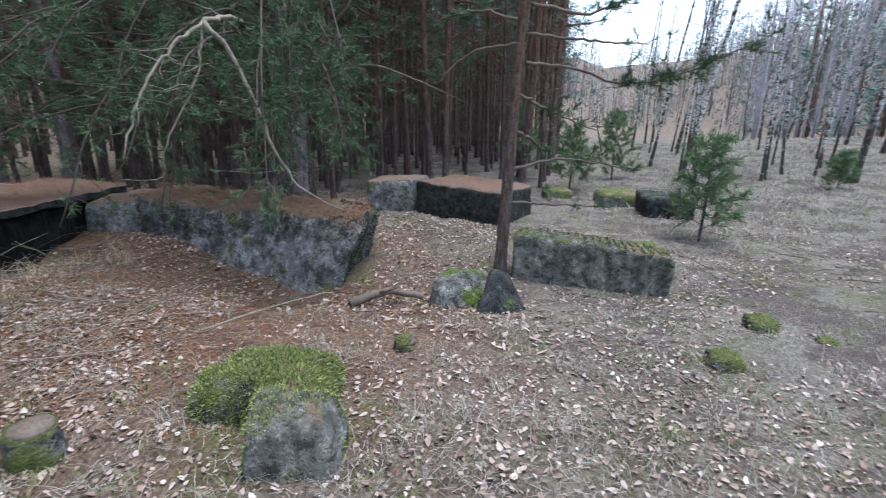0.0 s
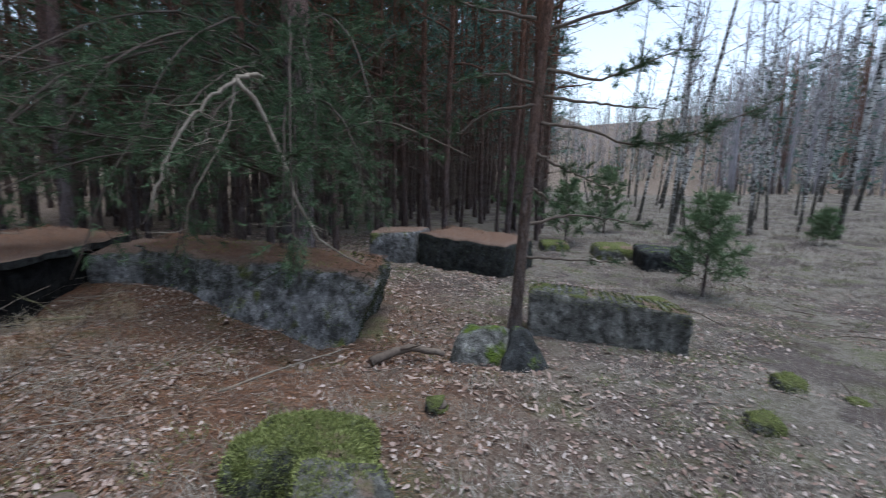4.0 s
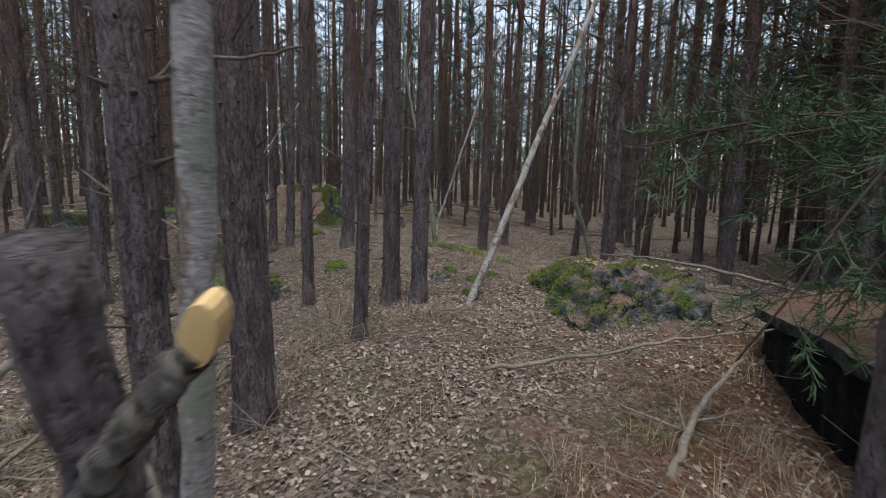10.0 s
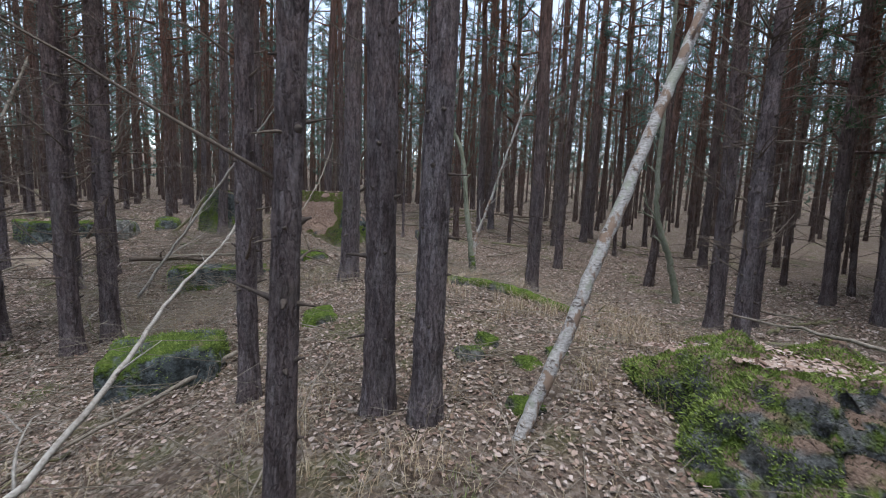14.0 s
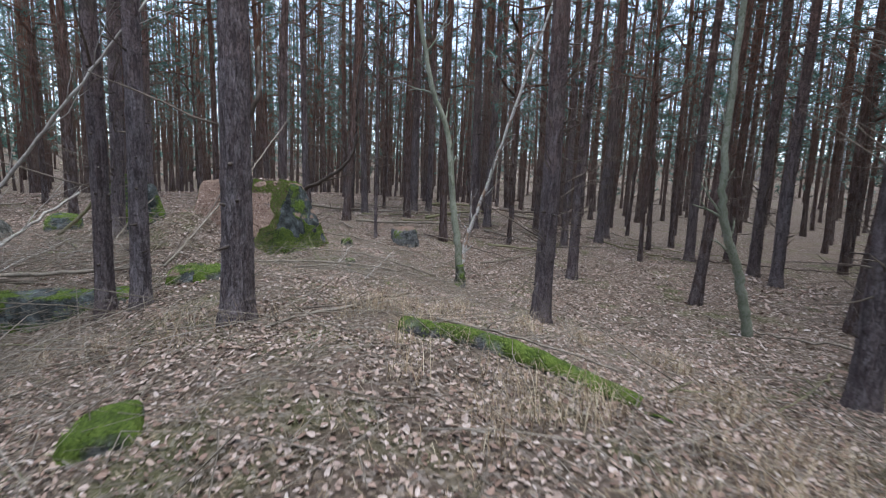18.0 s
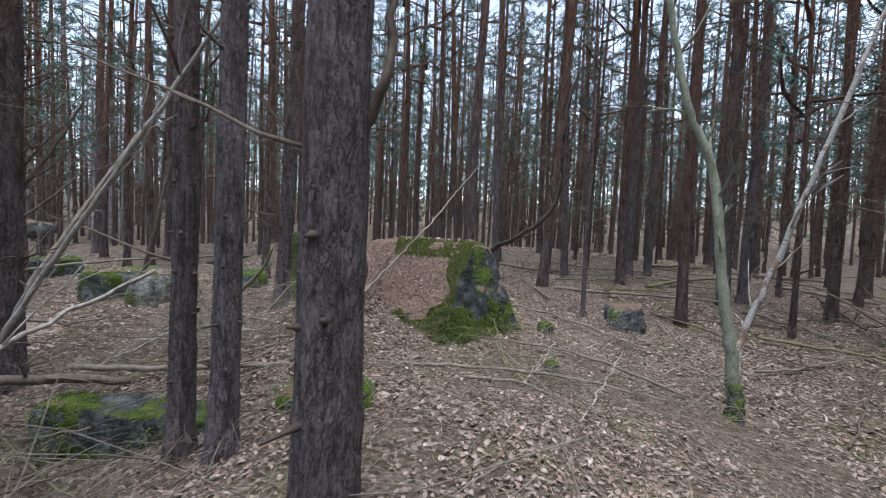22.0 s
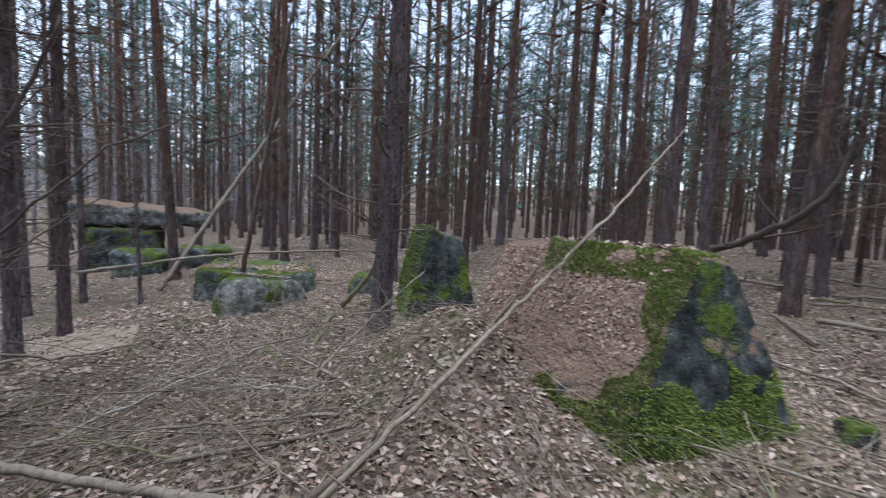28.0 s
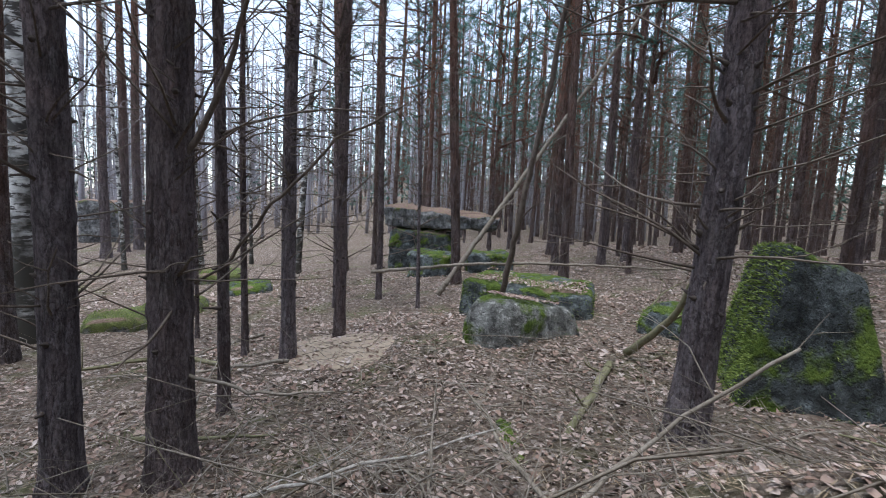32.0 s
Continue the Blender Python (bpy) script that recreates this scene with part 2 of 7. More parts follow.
def make_birch_bark():
    n = Nodes("birch_bark")
    v = n.coords((1, 1, 3.0))
    bands = n.noise(v, 7.0, 5.0, 0.65)
    marks = n.ramp(bands, 0.51, 0.56)
    patch = n.ramp(n.noise(n.coords((1, 1, 0.7)), 6.0, 3.0), 0.52, 0.62)
    height = n.add("SeparateXYZ", Vector=n.coords()).outputs[2]
    foot = n.math("MULTIPLY", n.ramp(n.math("SUBTRACT", n.noise(n.coords(), 5.0), n.math("MULTIPLY", height, 0.14)), 0.20, 0.40), 1.0)
    white = n.mix(n.ramp(n.noise(v, 30.0), 0.3, 0.7), (0.50, 0.48, 0.44), (0.70, 0.69, 0.66))
    tone = n.mix(marks, white, (0.07, 0.062, 0.055))
    tone = n.mix(patch, tone, (0.05, 0.045, 0.042))
    tone = n.mix(foot, tone, (0.06, 0.055, 0.045))
    return n.finish(tone, 0.75, n.bump(bands, 0.5, 0.006), 0.25)


BIRCH = make_birch_bark()


def make_dead_wood(name, a, b, c):
    n = Nodes(name)
    v = n.coords((1, 1, 0.5))
    grain = n.noise(v, 40.0, 5.0, 0.7)
    broad = n.noise(n.coords(), 2.5, 4.0)
    rnd = n.add("NewGeometry").outputs["Random Per Island"]
    tone = n.mix(n.ramp(broad, 0.35, 0.65), a, b)
    tone = n.mix(n.ramp(grain, 0.45, 0.75), tone, c)
    tone = n.mix(n.math("MULTIPLY", rnd, 0.5), tone, n.mix(0.5, tone, (0.10, 0.075, 0.055)))
    return n.finish(tone, 0.88, n.bump(grain, 0.6, 0.005), 0.2)


DEAD = make_dead_wood("dead_wood", (0.22, 0.19, 0.15), (0.34, 0.30, 0.25), (0.10, 0.078, 0.06))
DEAD_DARK = make_dead_wood("dead_wood_dark", (0.135, 0.105, 0.085), (0.2, 0.165, 0.135), (0.06, 0.045, 0.036))
DEAD_GREEN = make_dead_wood("dead_wood_green", (0.19, 0.19, 0.10), (0.27, 0.25, 0.15), (0.10, 0.085, 0.055))
MOSSY_BIRCH = make_dead_wood("mossy_birch_bark", (0.19, 0.205, 0.15), (0.30, 0.31, 0.25), (0.08, 0.11, 0.045))
PALE_SNAG = make_dead_wood("pale_snag_wood", (0.23, 0.22, 0.16), (0.31, 0.295, 0.225), (0.13, 0.115, 0.085))
WHITE_WOOD = make_dead_wood("bleached_wood", (0.38, 0.35, 0.31), (0.54, 0.51, 0.46), (0.15, 0.12, 0.10))


def make_peeling():
    """Dead birch: white skin with dark cross marks, brown bare patches and lichen."""
    n = Nodes("peeling_birch")
    v = n.coords((1, 1, 2.6))
    bands = n.noise(v, 12.0, 6.0, 0.7)
    patch = n.noise(n.coords((1, 1, 0.5)), 7.0, 5.0, 0.7)
    skin = n.mix(n.ramp(n.noise(v, 45.0, 4.0), 0.35, 0.65), (0.26, 0.24, 0.225), (0.48, 0.46, 0.435))
    tone = n.mix(n.ramp(bands, 0.56, 0.62), skin, (0.09, 0.07, 0.06))
    tone = n.mix(n.ramp(patch, 0.53, 0.58), tone, (0.22, 0.155, 0.115))
    tone = n.mix(n.math("MULTIPLY", n.ramp(patch, 0.46, 0.40), 0.7), tone, (0.27, 0.29, 0.22))
    return n.finish(tone, 0.8, n.bump(n.math("ADD", bands, patch), 0.9, 0.012), 0.2)


PEELING = make_peeling()
BOUGH_WOOD = make_dead_wood("living_bough", (0.07, 0.055, 0.048), (0.11, 0.09, 0.078), (0.04, 0.032, 0.028))


def make_cut():
    n = Nodes("fresh_cut_wood")
    grain = n.noise(n.coords((1, 6, 1)), 40.0, 4.0)
    return n.finish(n.mix(grain, (0.62, 0.40, 0.16), (0.82, 0.60, 0.30)), 0.7, n.bump(grain, 0.3, 0.002))


CUT = make_cut()


def make_needles(name, a, b, c):
    n = Nodes(name)
    rnd = n.add("NewGeometry").outputs["Random Per Island"]
    ob = n.add("ObjectInfo").outputs["Random"]
    tone = n.colors(rnd, (0.0, a), (0.6, b), (1.0, c))
    tone = n.mix(n.math("MULTIPLY", ob, 0.5), tone, n.mix(0.5, tone, (0.055, 0.075, 0.04)))
    mat = n.finish(tone, 0.75, None, 0.12)
    n.put(n.shader, "Transmission_Weight", 0.0)
    return mat


NEEDLES = make_needles("pine_needles", (0.042, 0.078, 0.04), (0.072, 0.12, 0.062), (0.13, 0.18, 0.10))
NEEDLES_LIGHT = make_needles("young_pine_needles", (0.10, 0.16, 0.08), (0.17, 0.25, 0.13), (0.25, 0.33, 0.19))
# paler and bluer than the other needles: distance haze mixed into the colour
NEEDLES_HAZED = make_needles("pine_needles_hazed", (0.075, 0.145, 0.12), (0.12, 0.20, 0.165), (0.17, 0.255, 0.215))


def make_ground():
    n = Nodes("forest_floor")
    v = n.coords((1, 1, 1))
    fine = n.noise(v, 38.0, 6.0, 0.75)
    mid = n.noise(v, 5.5, 5.0, 0.65)
    broad = n.noise(v, 0.55, 4.0, 0.6)
    litter = n.colors(fine, (0.25, (0.06, 0.042, 0.034)), (0.5, (0.20, 0.150, 0.12)), (0.78, (0.42, 0.335, 0.285)))
    dun = n.colors(fine, (0.25, (0.06, 0.05, 0.036)), (0.5, (0.18, 0.155, 0.115)), (0.78, (0.38, 0.33, 0.26)))
    rust = n.colors(fine, (0.25, (0.06, 0.03, 0.018)), (0.5, (0.165, 0.085, 0.05)), (0.8, (0.29, 0.165, 0.105)))
    grass = n.colors(fine, (0.25, (0.05, 0.065, 0.022)), (0.55, (0.13, 0.155, 0.05)), (0.85, (0.28, 0.28, 0.13)))
    tone = n.mix(n.ramp(mid, 0.42, 0.62), litter, dun)
    bits = n.add("TexVoronoi", Vector=v, Scale=36.0)
    bit = n.add("SeparateXYZ", Vector=bits.outputs["Color"])
    flecks = n.colors(bit.outputs[0], (0.0, (0.045, 0.03, 0.022)), (0.45, (0.12, 0.084, 0.065)), (0.75, (0.30, 0.235, 0.19)), (1.0, (0.58, 0.50, 0.45)))
    tone = n.mix(n.math("MULTIPLY", n.ramp(mid, 0.30, 0.55), 0.75), tone, flecks)
    pos = n.add("NewGeometry").outputs["Position"]
    wob = n.math("MULTIPLY", n.math("SUBTRACT", mid, 0.5), 3.0)

    def near(cx, cy, r, soft):
        flat = n.add("VectorMath", i0=pos, i1=(1, 1, 0))
        flat.operation = "MULTIPLY"
        d = n.add("VectorMath", i0=flat.outputs[0], i1=(cx, cy, 0))
        d.operation = "DISTANCE"
        return n.ramp(n.math("ADD", d.outputs["Value"], wob), r + soft, r)

    shed = n.math("MAXIMUM", near(-2.4, 5.0, 2.6, 1.6), near(-5.2, 5.6, 1.0, 1.2))
    tone = n.mix(n.math("MULTIPLY", shed, n.ramp(broad, 0.3, 0.5)), tone, rust)
    open_land = n.math("MAXIMUM", near(9, 7, 7.5, 3.0), near(24, 22, 26.0, 8.0))
    meadow = n.colors(fine, (0.25, (0.07, 0.064, 0.05)), (0.5, (0.21, 0.195, 0.165)), (0.8, (0.42, 0.40, 0.355)))
    meadow = n.mix(n.math("MULTIPLY", n.ramp(n.noise(v, 0.9, 6.0, 0.7), 0.46, 0.54), 0.9), meadow, n.colors(fine, (0.25, (0.03, 0.025, 0.024)), (0.55, (0.105, 0.088, 0.086)), (0.8, (0.32, 0.285, 0.28))))
    tone = n.mix(n.math("MULTIPLY", open_land, 0.85), tone, meadow)
    green = n.math("MULTIPLY", n.ramp(n.noise(v, 1.5, 5.0), 0.53, 0.68), 0.5)
    tone = n.mix(green, tone, grass)
    tone = n.mix(n.math("MULTIPLY", n.ramp(n.noise(v, 2.7, 6.0, 0.7), 0.52, 0.64), 0.45), tone, (0.085, 0.062, 0.048))
    h = n.math("ADD", fine, n.math("ADD", n.math("MULTIPLY", mid, 0.8), n.math("MULTIPLY", bit.outputs[1], 0.7)))
    return n.finish(tone, 0.95, n.bump(h, 1.0, 0.035), 0.12)


GROUND = make_ground()


def make_leaves(name, *stops):
    n = Nodes(name)
    rnd = n.add("NewGeometry").outputs["Random Per Island"]
    tone = n.colors(rnd, *stops)
    vein = n.noise(n.coords(), 60.0, 3.0)
    tone = n.mix(n.ramp(vein, 0.4, 0.8), tone, n.mix(0.35, tone, (0.09, 0.06, 0.045)))
    return n.finish(tone, 0.75, None, 0.3)


LEAF = make_leaves("dead_leaves", (0.0, (0.13, 0.08, 0.06)), (0.25, (0.27, 0.18, 0.14)), (0.55, (0.38, 0.285, 0.235)), (0.88, (0.46, 0.37, 0.325)), (1.0, (0.54, 0.465, 0.42)))
LEAF_RUST = make_leaves("reddish_leaves", (0.0, (0.10, 0.055, 0.04)), (0.4, (0.20, 0.125, 0.095)), (0.8, (0.32, 0.225, 0.18)), (1.0, (0.48, 0.39, 0.33)))
LEAF_PALE = make_leaves("pale_leaves", (0.0, (0.13, 0.08, 0.065)), (0.3, (0.27, 0.185, 0.15)), (0.6, (0.37, 0.28, 0.24)), (0.88, (0.47, 0.385, 0.345)), (1.0, (0.57, 0.50, 0.46)))
STRAW = make_leaves("dry_grass", (0.0, (0.17, 0.115, 0.065)), (0.4, (0.32, 0.235, 0.15)), (0.8, (0.44, 0.36, 0.24)), (1.0, (0.52, 0.46, 0.34)))
MEADOW = make_leaves("meadow_grass", (0.0, (0.12, 0.10, 0.08)), (0.5, (0.27, 0.245, 0.205)), (1.0, (0.44, 0.42, 0.37)))
GREEN_GRASS = make_leaves("green_grass", (0.0, (0.07, 0.10, 0.03)), (0.6, (0.14, 0.18, 0.055)), (1.0, (0.24, 0.26, 0.10)))
RUST_NEEDLE = make_leaves("shed_needles", (0.0, (0.10, 0.045, 0.022)), (0.5, (0.20, 0.09, 0.045)), (1.0, (0.33, 0.17, 0.09)))
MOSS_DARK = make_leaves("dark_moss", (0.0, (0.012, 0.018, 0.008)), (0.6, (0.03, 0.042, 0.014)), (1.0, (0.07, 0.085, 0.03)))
MOSS_PALE = make_leaves("pale_moss", (0.0, (0.11, 0.13, 0.04)), (0.5, (0.21, 0.245, 0.07)), (1.0, (0.34, 0.38, 0.14)))
MOSS_TUFT = make_leaves("moss", (0.0, (0.09, 0.14, 0.025)), (0.5, (0.19, 0.26, 0.05)), (1.0, (0.32, 0.40, 0.11)))


def make_concrete(name, moss_low, moss_high, litter=0.0, tint=(1, 1, 1), slope=(0.62, 0.85), dull=0.0):
    n = Nodes(name)
    v = n.coords((1, 1, 1))
    grit = n.noise(v, 55.0, 6.0, 0.8)
    stain = n.noise(v, 3.2, 6.0, 0.7)
    pits = n.ramp(n.voronoi(v, 34.0), 0.0, 0.35)
    tone = n.colors(stain, (0.28, (0.10, 0.10, 0.098)), (0.5, (0.22, 0.22, 0.215)), (0.68, (0.40, 0.40, 0.385)), (0.85, (0.52, 0.53, 0.52)))
    tone = n.mix(n.ramp(grit, 0.35, 0.75), n.mix(0.65, tone, (0.06, 0.058, 0.052)), tone)
    blot = n.noise(v, 9.0, 6.0, 0.75)
    tone = n.mix(n.math("MULTIPLY", n.ramp(blot, 0.50, 0.42), 0.8), tone, (0.035, 0.035, 0.032))
    tone = n.mix(n.math("MULTIPLY", n.ramp(blot, 0.56, 0.64), 0.55), tone, (0.50, 0.50, 0.48))
    tone = n.mix(1.0, tone, tint)
    tone.node.blend_type = "MULTIPLY"
    streak = n.ramp(n.noise(n.coords((5, 5, 0.5)), 1.6, 4.0), 0.5, 0.72)
    tone = n.mix(n.math("MULTIPLY", streak, 0.65), tone, (0.045, 0.045, 0.038))
    up = n.add("SeparateXYZ", Vector=n.add("NewGeometry").outputs["Normal"]).outputs[2]
    patch = n.noise(v, 2.6, 5.0, 0.65)
    grown = n.ramp(n.math("ADD", patch, n.math("MULTIPLY", up, 0.16)), moss_low, moss_high)
    moss = n.colors(n.math("ADD", n.math("MULTIPLY", n.noise(v, 45.0, 4.0, 0.7), 0.55), n.math("MULTIPLY", n.noise(v, 8.0, 4.0, 0.7), 0.45)), (0.30, (0.020, 0.030, 0.008)), (0.48, (0.08, 0.12, 0.02)), (0.75, (0.22, 0.28, 0.055)))
    if dull:
        moss = n.mix(dull, moss, n.colors(n.noise(v, 50.0, 5.0, 0.75), (0.3, (0.07, 0.058, 0.03)), (0.55, (0.20, 0.17, 0.10)), (0.8, (0.40, 0.36, 0.24))))
    tone = n.mix(grown, tone, moss)
    if litter:
        bed = n.math("MULTIPLY", n.ramp(up, slope[0], slope[1]), n.ramp(n.noise(v, 2.0, 4.0), 0.62 - 0.3 * litter, 0.70 - 0.3 * litter))
        crumbs = n.colors(n.noise(v, 60.0, 5.0, 0.75), (0.25, (0.08, 0.052, 0.038)), (0.5, (0.22, 0.15, 0.115)), (0.8, (0.40, 0.30, 0.245)))
        tone = n.mix(bed, tone, crumbs)
    clods = n.noise(v, 14.0, 5.0, 0.7)
    h = n.math("ADD", n.math("MULTIPLY", grit, 0.6), n.math("ADD", n.math("MULTIPLY", pits, 0.4), n.math("MULTIPLY", grown, n.math("ADD", clods, 0.4))))
    return n.finish(tone, 0.92, n.bump(h, 1.0, 0.035), 0.2)


CONCRETE = make_concrete("weathered_concrete", 0.62, 0.72, 1.2, (1.22, 1.22, 1.25), dull=0.4)
CONCRETE_MOSS = make_concrete("mossy_concrete", 0.57, 0.64, 0.15, (0.75, 0.85, 0.88))
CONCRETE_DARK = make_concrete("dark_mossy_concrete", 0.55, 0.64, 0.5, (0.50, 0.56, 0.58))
ROCK_GREY = make_concrete("grey_boulder", 0.61, 0.68, 0.9, (0.82, 0.84, 0.86))
TILTED = make_concrete("leafy_tilted_concrete", 0.58, 0.66, 1.7, (0.42, 0.48, 0.50), (0.42, 0.50))
STONE_DARK = make_concrete("dark_wet_stone", 0.66, 0.74, 0.0, (0.30, 0.32, 0.34))
# concrete tinted almost black: the shade of the slab's hollow, put into the colour
HOLLOW_SHADE = make_concrete("hollow_shade_stone", 0.80, 0.90, 0.0, (0.07, 0.07, 0.075))
STONE_PALE = make_concrete("pale_lichened_stone", 0.58, 0.68, 0.0, (1.35, 1.35, 1.3))
MOSS_ROCK = make_concrete("moss_grown_rock", 0.46, 0.58)
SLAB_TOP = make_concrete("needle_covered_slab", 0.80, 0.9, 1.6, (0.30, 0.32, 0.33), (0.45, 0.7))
BEAM = make_concrete("lichened_beam_concrete", 0.66, 0.74, 0.4, (1.15, 1.13, 1.06), dull=0.35)
MOSS_DULL = make_concrete("dull_mossy_stone", 0.47, 0.58, 0.35, dull=0.35)


def make_sand():
    n = Nodes("sand")
    g = n.noise(n.coords(), 90.0, 4.0)
    return n.finish(n.mix(g, (0.27, 0.21, 0.155), (0.40, 0.33, 0.25)), 0.95, n.bump(g, 0.4, 0.01))


SAND = make_sand()

# ---------------------------------------------------------------- the ground, one sheet to the horizon
def axis(lo, hi, step, reach):
    inner = np.arange(lo, hi + step / 2, step)
    grow, d, steps = [], step, []
    total = 0.0
    while total < reach:
        d *= 1.22
        total += d
        steps.append(total)
    steps = np.array(steps)
    return np.concatenate([lo - steps[::-1], inner, hi + steps])


gx, gy = axis(-27, 9, 0.12, 420), axis(-11, 15, 0.12, 420)
X, Y = np.meshgrid(gx, gy, indexing="ij")
Z = ground_at(X, Y)
ii, jj = np.meshgrid(np.arange(len(gx) - 1), np.arange(len(gy) - 1), indexing="ij")
w = len(gy)
quads = np.stack([ii * w + jj, (ii + 1) * w + jj, (ii + 1) * w + jj + 1, ii * w + jj + 1], -1).reshape(-1, 4)
ground = solid("ground", mesh_of("ground", np.stack([X, Y, Z], -1).reshape(-1, 3), quads, GROUND),
               "uneven woodland floor of brown leaf litter, moss and needles", "ground", kind="structure")


# ---------------------------------------------------------------- concrete blocks and rocks
def rock_mesh(name, low, top, material, power=10.0, amp=0.04, freq=3.0, n=14, grain=0.012):
    """A six-sided lump between four low and four top corners, its edges rounded and its faces rough."""
    g = np.linspace(-1, 1, n + 1)
    a, b = np.meshgrid(g, g, indexing="ij")
    one = np.ones_like(a)
    verts, faces, count = [], [], 0
    i, j = np.meshgrid(np.arange(n), np.arange(n), indexing="ij")
    k = n + 1
    base = np.stack([i * k + j, (i + 1) * k + j, (i + 1) * k + j + 1, i * k + j + 1], -1).reshape(-1, 4)
    for s in (-1, 1):
        for c, flip in (((a, b, s * one), s < 0), ((a, s * one, b), s > 0), ((s * one, a, b), s < 0)):
            verts.append(np.stack(c, -1).reshape(-1, 3))
            faces.append((base[:, ::-1] if flip else base) + count)
            count += k * k
    q = np.concatenate(verts)
    q = q / (np.abs(q) ** power).sum(1)[:, None] ** (1 / power)
    u, v, t = (q[:, 0:1] + 1) / 2, (q[:, 1:2] + 1) / 2, (q[:, 2:3] + 1) / 2
    low, top = np.array(low, float), np.array(top, float)

    def face(c):
        return (1 - u) * (1 - v) * c[0] + u * (1 - v) * c[1] + u * v * c[2] + (1 - u) * v * c[3]

    p = (1 - t) * face(low) + t * face(top)
    mid = p.mean(0)
    for axis_no in range(3):
        off = np.array([3.1, 7.7, 11.3]) * (axis_no + 1)
        p[:, axis_no] += (fbm(p * freq + off, 3) - 0.5) * 2 * amp + (fbm(p * freq * 6 + off, 2) - 0.5) * 2 * grain
    me = mesh_of(name, p - mid, np.concatenate(faces), material)
    bm = bmesh.new()
    bm.from_mesh(me)
    bmesh.ops.remove_doubles(bm, verts=bm.verts, dist=0.0015)
    bmesh.ops.recalc_face_normals(bm, faces=bm.faces)
    bm.to_mesh(me)
    bm.free()
    return me, Matrix.Translation(mid)


MOSS_RNG = np.random.RandomState(19)


def moss_blades(me, at, per_m2, keep, length=0.013, width=0.004):
    """Short blades standing on a mesh's faces wherever keep(points, normals) says so."""
    n = len(me.polygons)
    centre, normal, area = np.zeros(n * 3), np.zeros(n * 3), np.zeros(n)
    me.polygons.foreach_get("center", centre)
    me.polygons.foreach_get("normal", normal)
    me.polygons.foreach_get("area", area)
    centre, normal = centre.reshape(-1, 3), normal.reshape(-1, 3)
    pick = MOSS_RNG.choice(n, int(area.sum() * per_m2 * 0.45), p=area / area.sum())
    nm = normal[pick]
    side = np.cross(nm, MOSS_RNG.normal(0, 1, nm.shape))
    side /= np.maximum(np.linalg.norm(side, axis=1), 1e-6)[:, None]
    reach = np.sqrt(area[pick])[:, None]
    p = centre[pick] + np.cross(nm, side) * MOSS_RNG.uniform(-0.6, 0.6, (len(pick), 1)) * reach + side * MOSS_RNG.uniform(-0.6, 0.6, (len(pick), 1)) * reach
    ok = keep(p + np.array(at.translation), nm)
    p, nm, side = p[ok], nm[ok], side[ok]
    up = nm + MOSS_RNG.normal(0, 0.45, nm.shape) + np.array([0, 0, 0.1])
    tip = p + up * length * MOSS_RNG.uniform(0.5, 1.5, (len(p), 1))
    v = np.stack([p - side * width, p + side * width, tip + side * width * 0.4, tip - side * width * 0.4], 1).reshape(-1, 3)
    return v, np.arange(len(p) * 4).reshape(-1, 4)


def mossy_where(low=0.5, scale=2.2, up=0.12):
    """Patches, more of them on upward faces."""
    return lambda p, nm: fbm(p * scale + 5.1, 3) + up * nm[:, 2] > low + MOSS_RNG.uniform(-0.04, 0.04, len(p))


def rock(name, low, top, material, label, category, group="", moss=None, **shape):
    """moss: blades to the square metre, where, and their material."""
    me, at = rock_mesh(name, low, top, material, **shape)
    ob = solid(name, me, label, category, group, at=at)
    for per, keep, mat in moss or ():
        v, q = moss_blades(me, at, per, keep)
        if len(v):
            part("moss", mesh_of("moss", v, q, mat), ob, "moss cushions", kind="stuff")
    return ob


def lower(top, z, grow=0.0):
    """The corners below the given top corners, at the height z, spread by grow."""
    t = np.array(top, float)
    c = t.mean(0)
    d = t - c
    return [(c[0] + v[0] * (1 + grow), c[1] + v[1] * (1 + grow), z) for v in d]


BLOCKS = "concrete blocks of the ruin"
# the clearing's edge
BIG = [(-4.35, 6.3, 0.52), (-0.92, 5.12, 0.42), (-0.85, 6.3, 0.42), (-4.6, 7.8, 0.52)]
rock("concrete_block", [(-3.9, 5.75, -0.9), (-1.45, 4.75, -0.9), (-1.2, 6.3, -0.9), (-4.5, 7.7, -0.9)], BIG, CONCRETE,
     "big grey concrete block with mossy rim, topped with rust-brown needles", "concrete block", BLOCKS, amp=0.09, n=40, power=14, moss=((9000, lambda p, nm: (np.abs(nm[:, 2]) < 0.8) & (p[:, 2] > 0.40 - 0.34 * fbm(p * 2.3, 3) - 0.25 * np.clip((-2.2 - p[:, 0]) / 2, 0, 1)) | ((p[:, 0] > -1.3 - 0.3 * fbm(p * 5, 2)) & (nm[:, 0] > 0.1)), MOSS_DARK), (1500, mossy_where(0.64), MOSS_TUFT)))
SLAB = [(-6.3, 5.7, 0.62), (-4.7, 4.74, 0.6), (-4.75, 7.0, 0.6), (-6.5, 7.6, 0.62)]
slab = thing("concrete_slab", Matrix.Translation((-5.6, 6.2, 0.4)), "overhanging concrete slab on a hollow, covered with brown needles", "concrete slab", BLOCKS)
inv = Matrix.Translation((5.6, -6.2, -0.4))
me, at = rock_mesh("cap", lower(SLAB, 0.50, 0.0), SLAB, SLAB_TOP, amp=0.05, n=24, power=16)
part("cap", me, slab, "needle-covered cap slab", inv @ at)
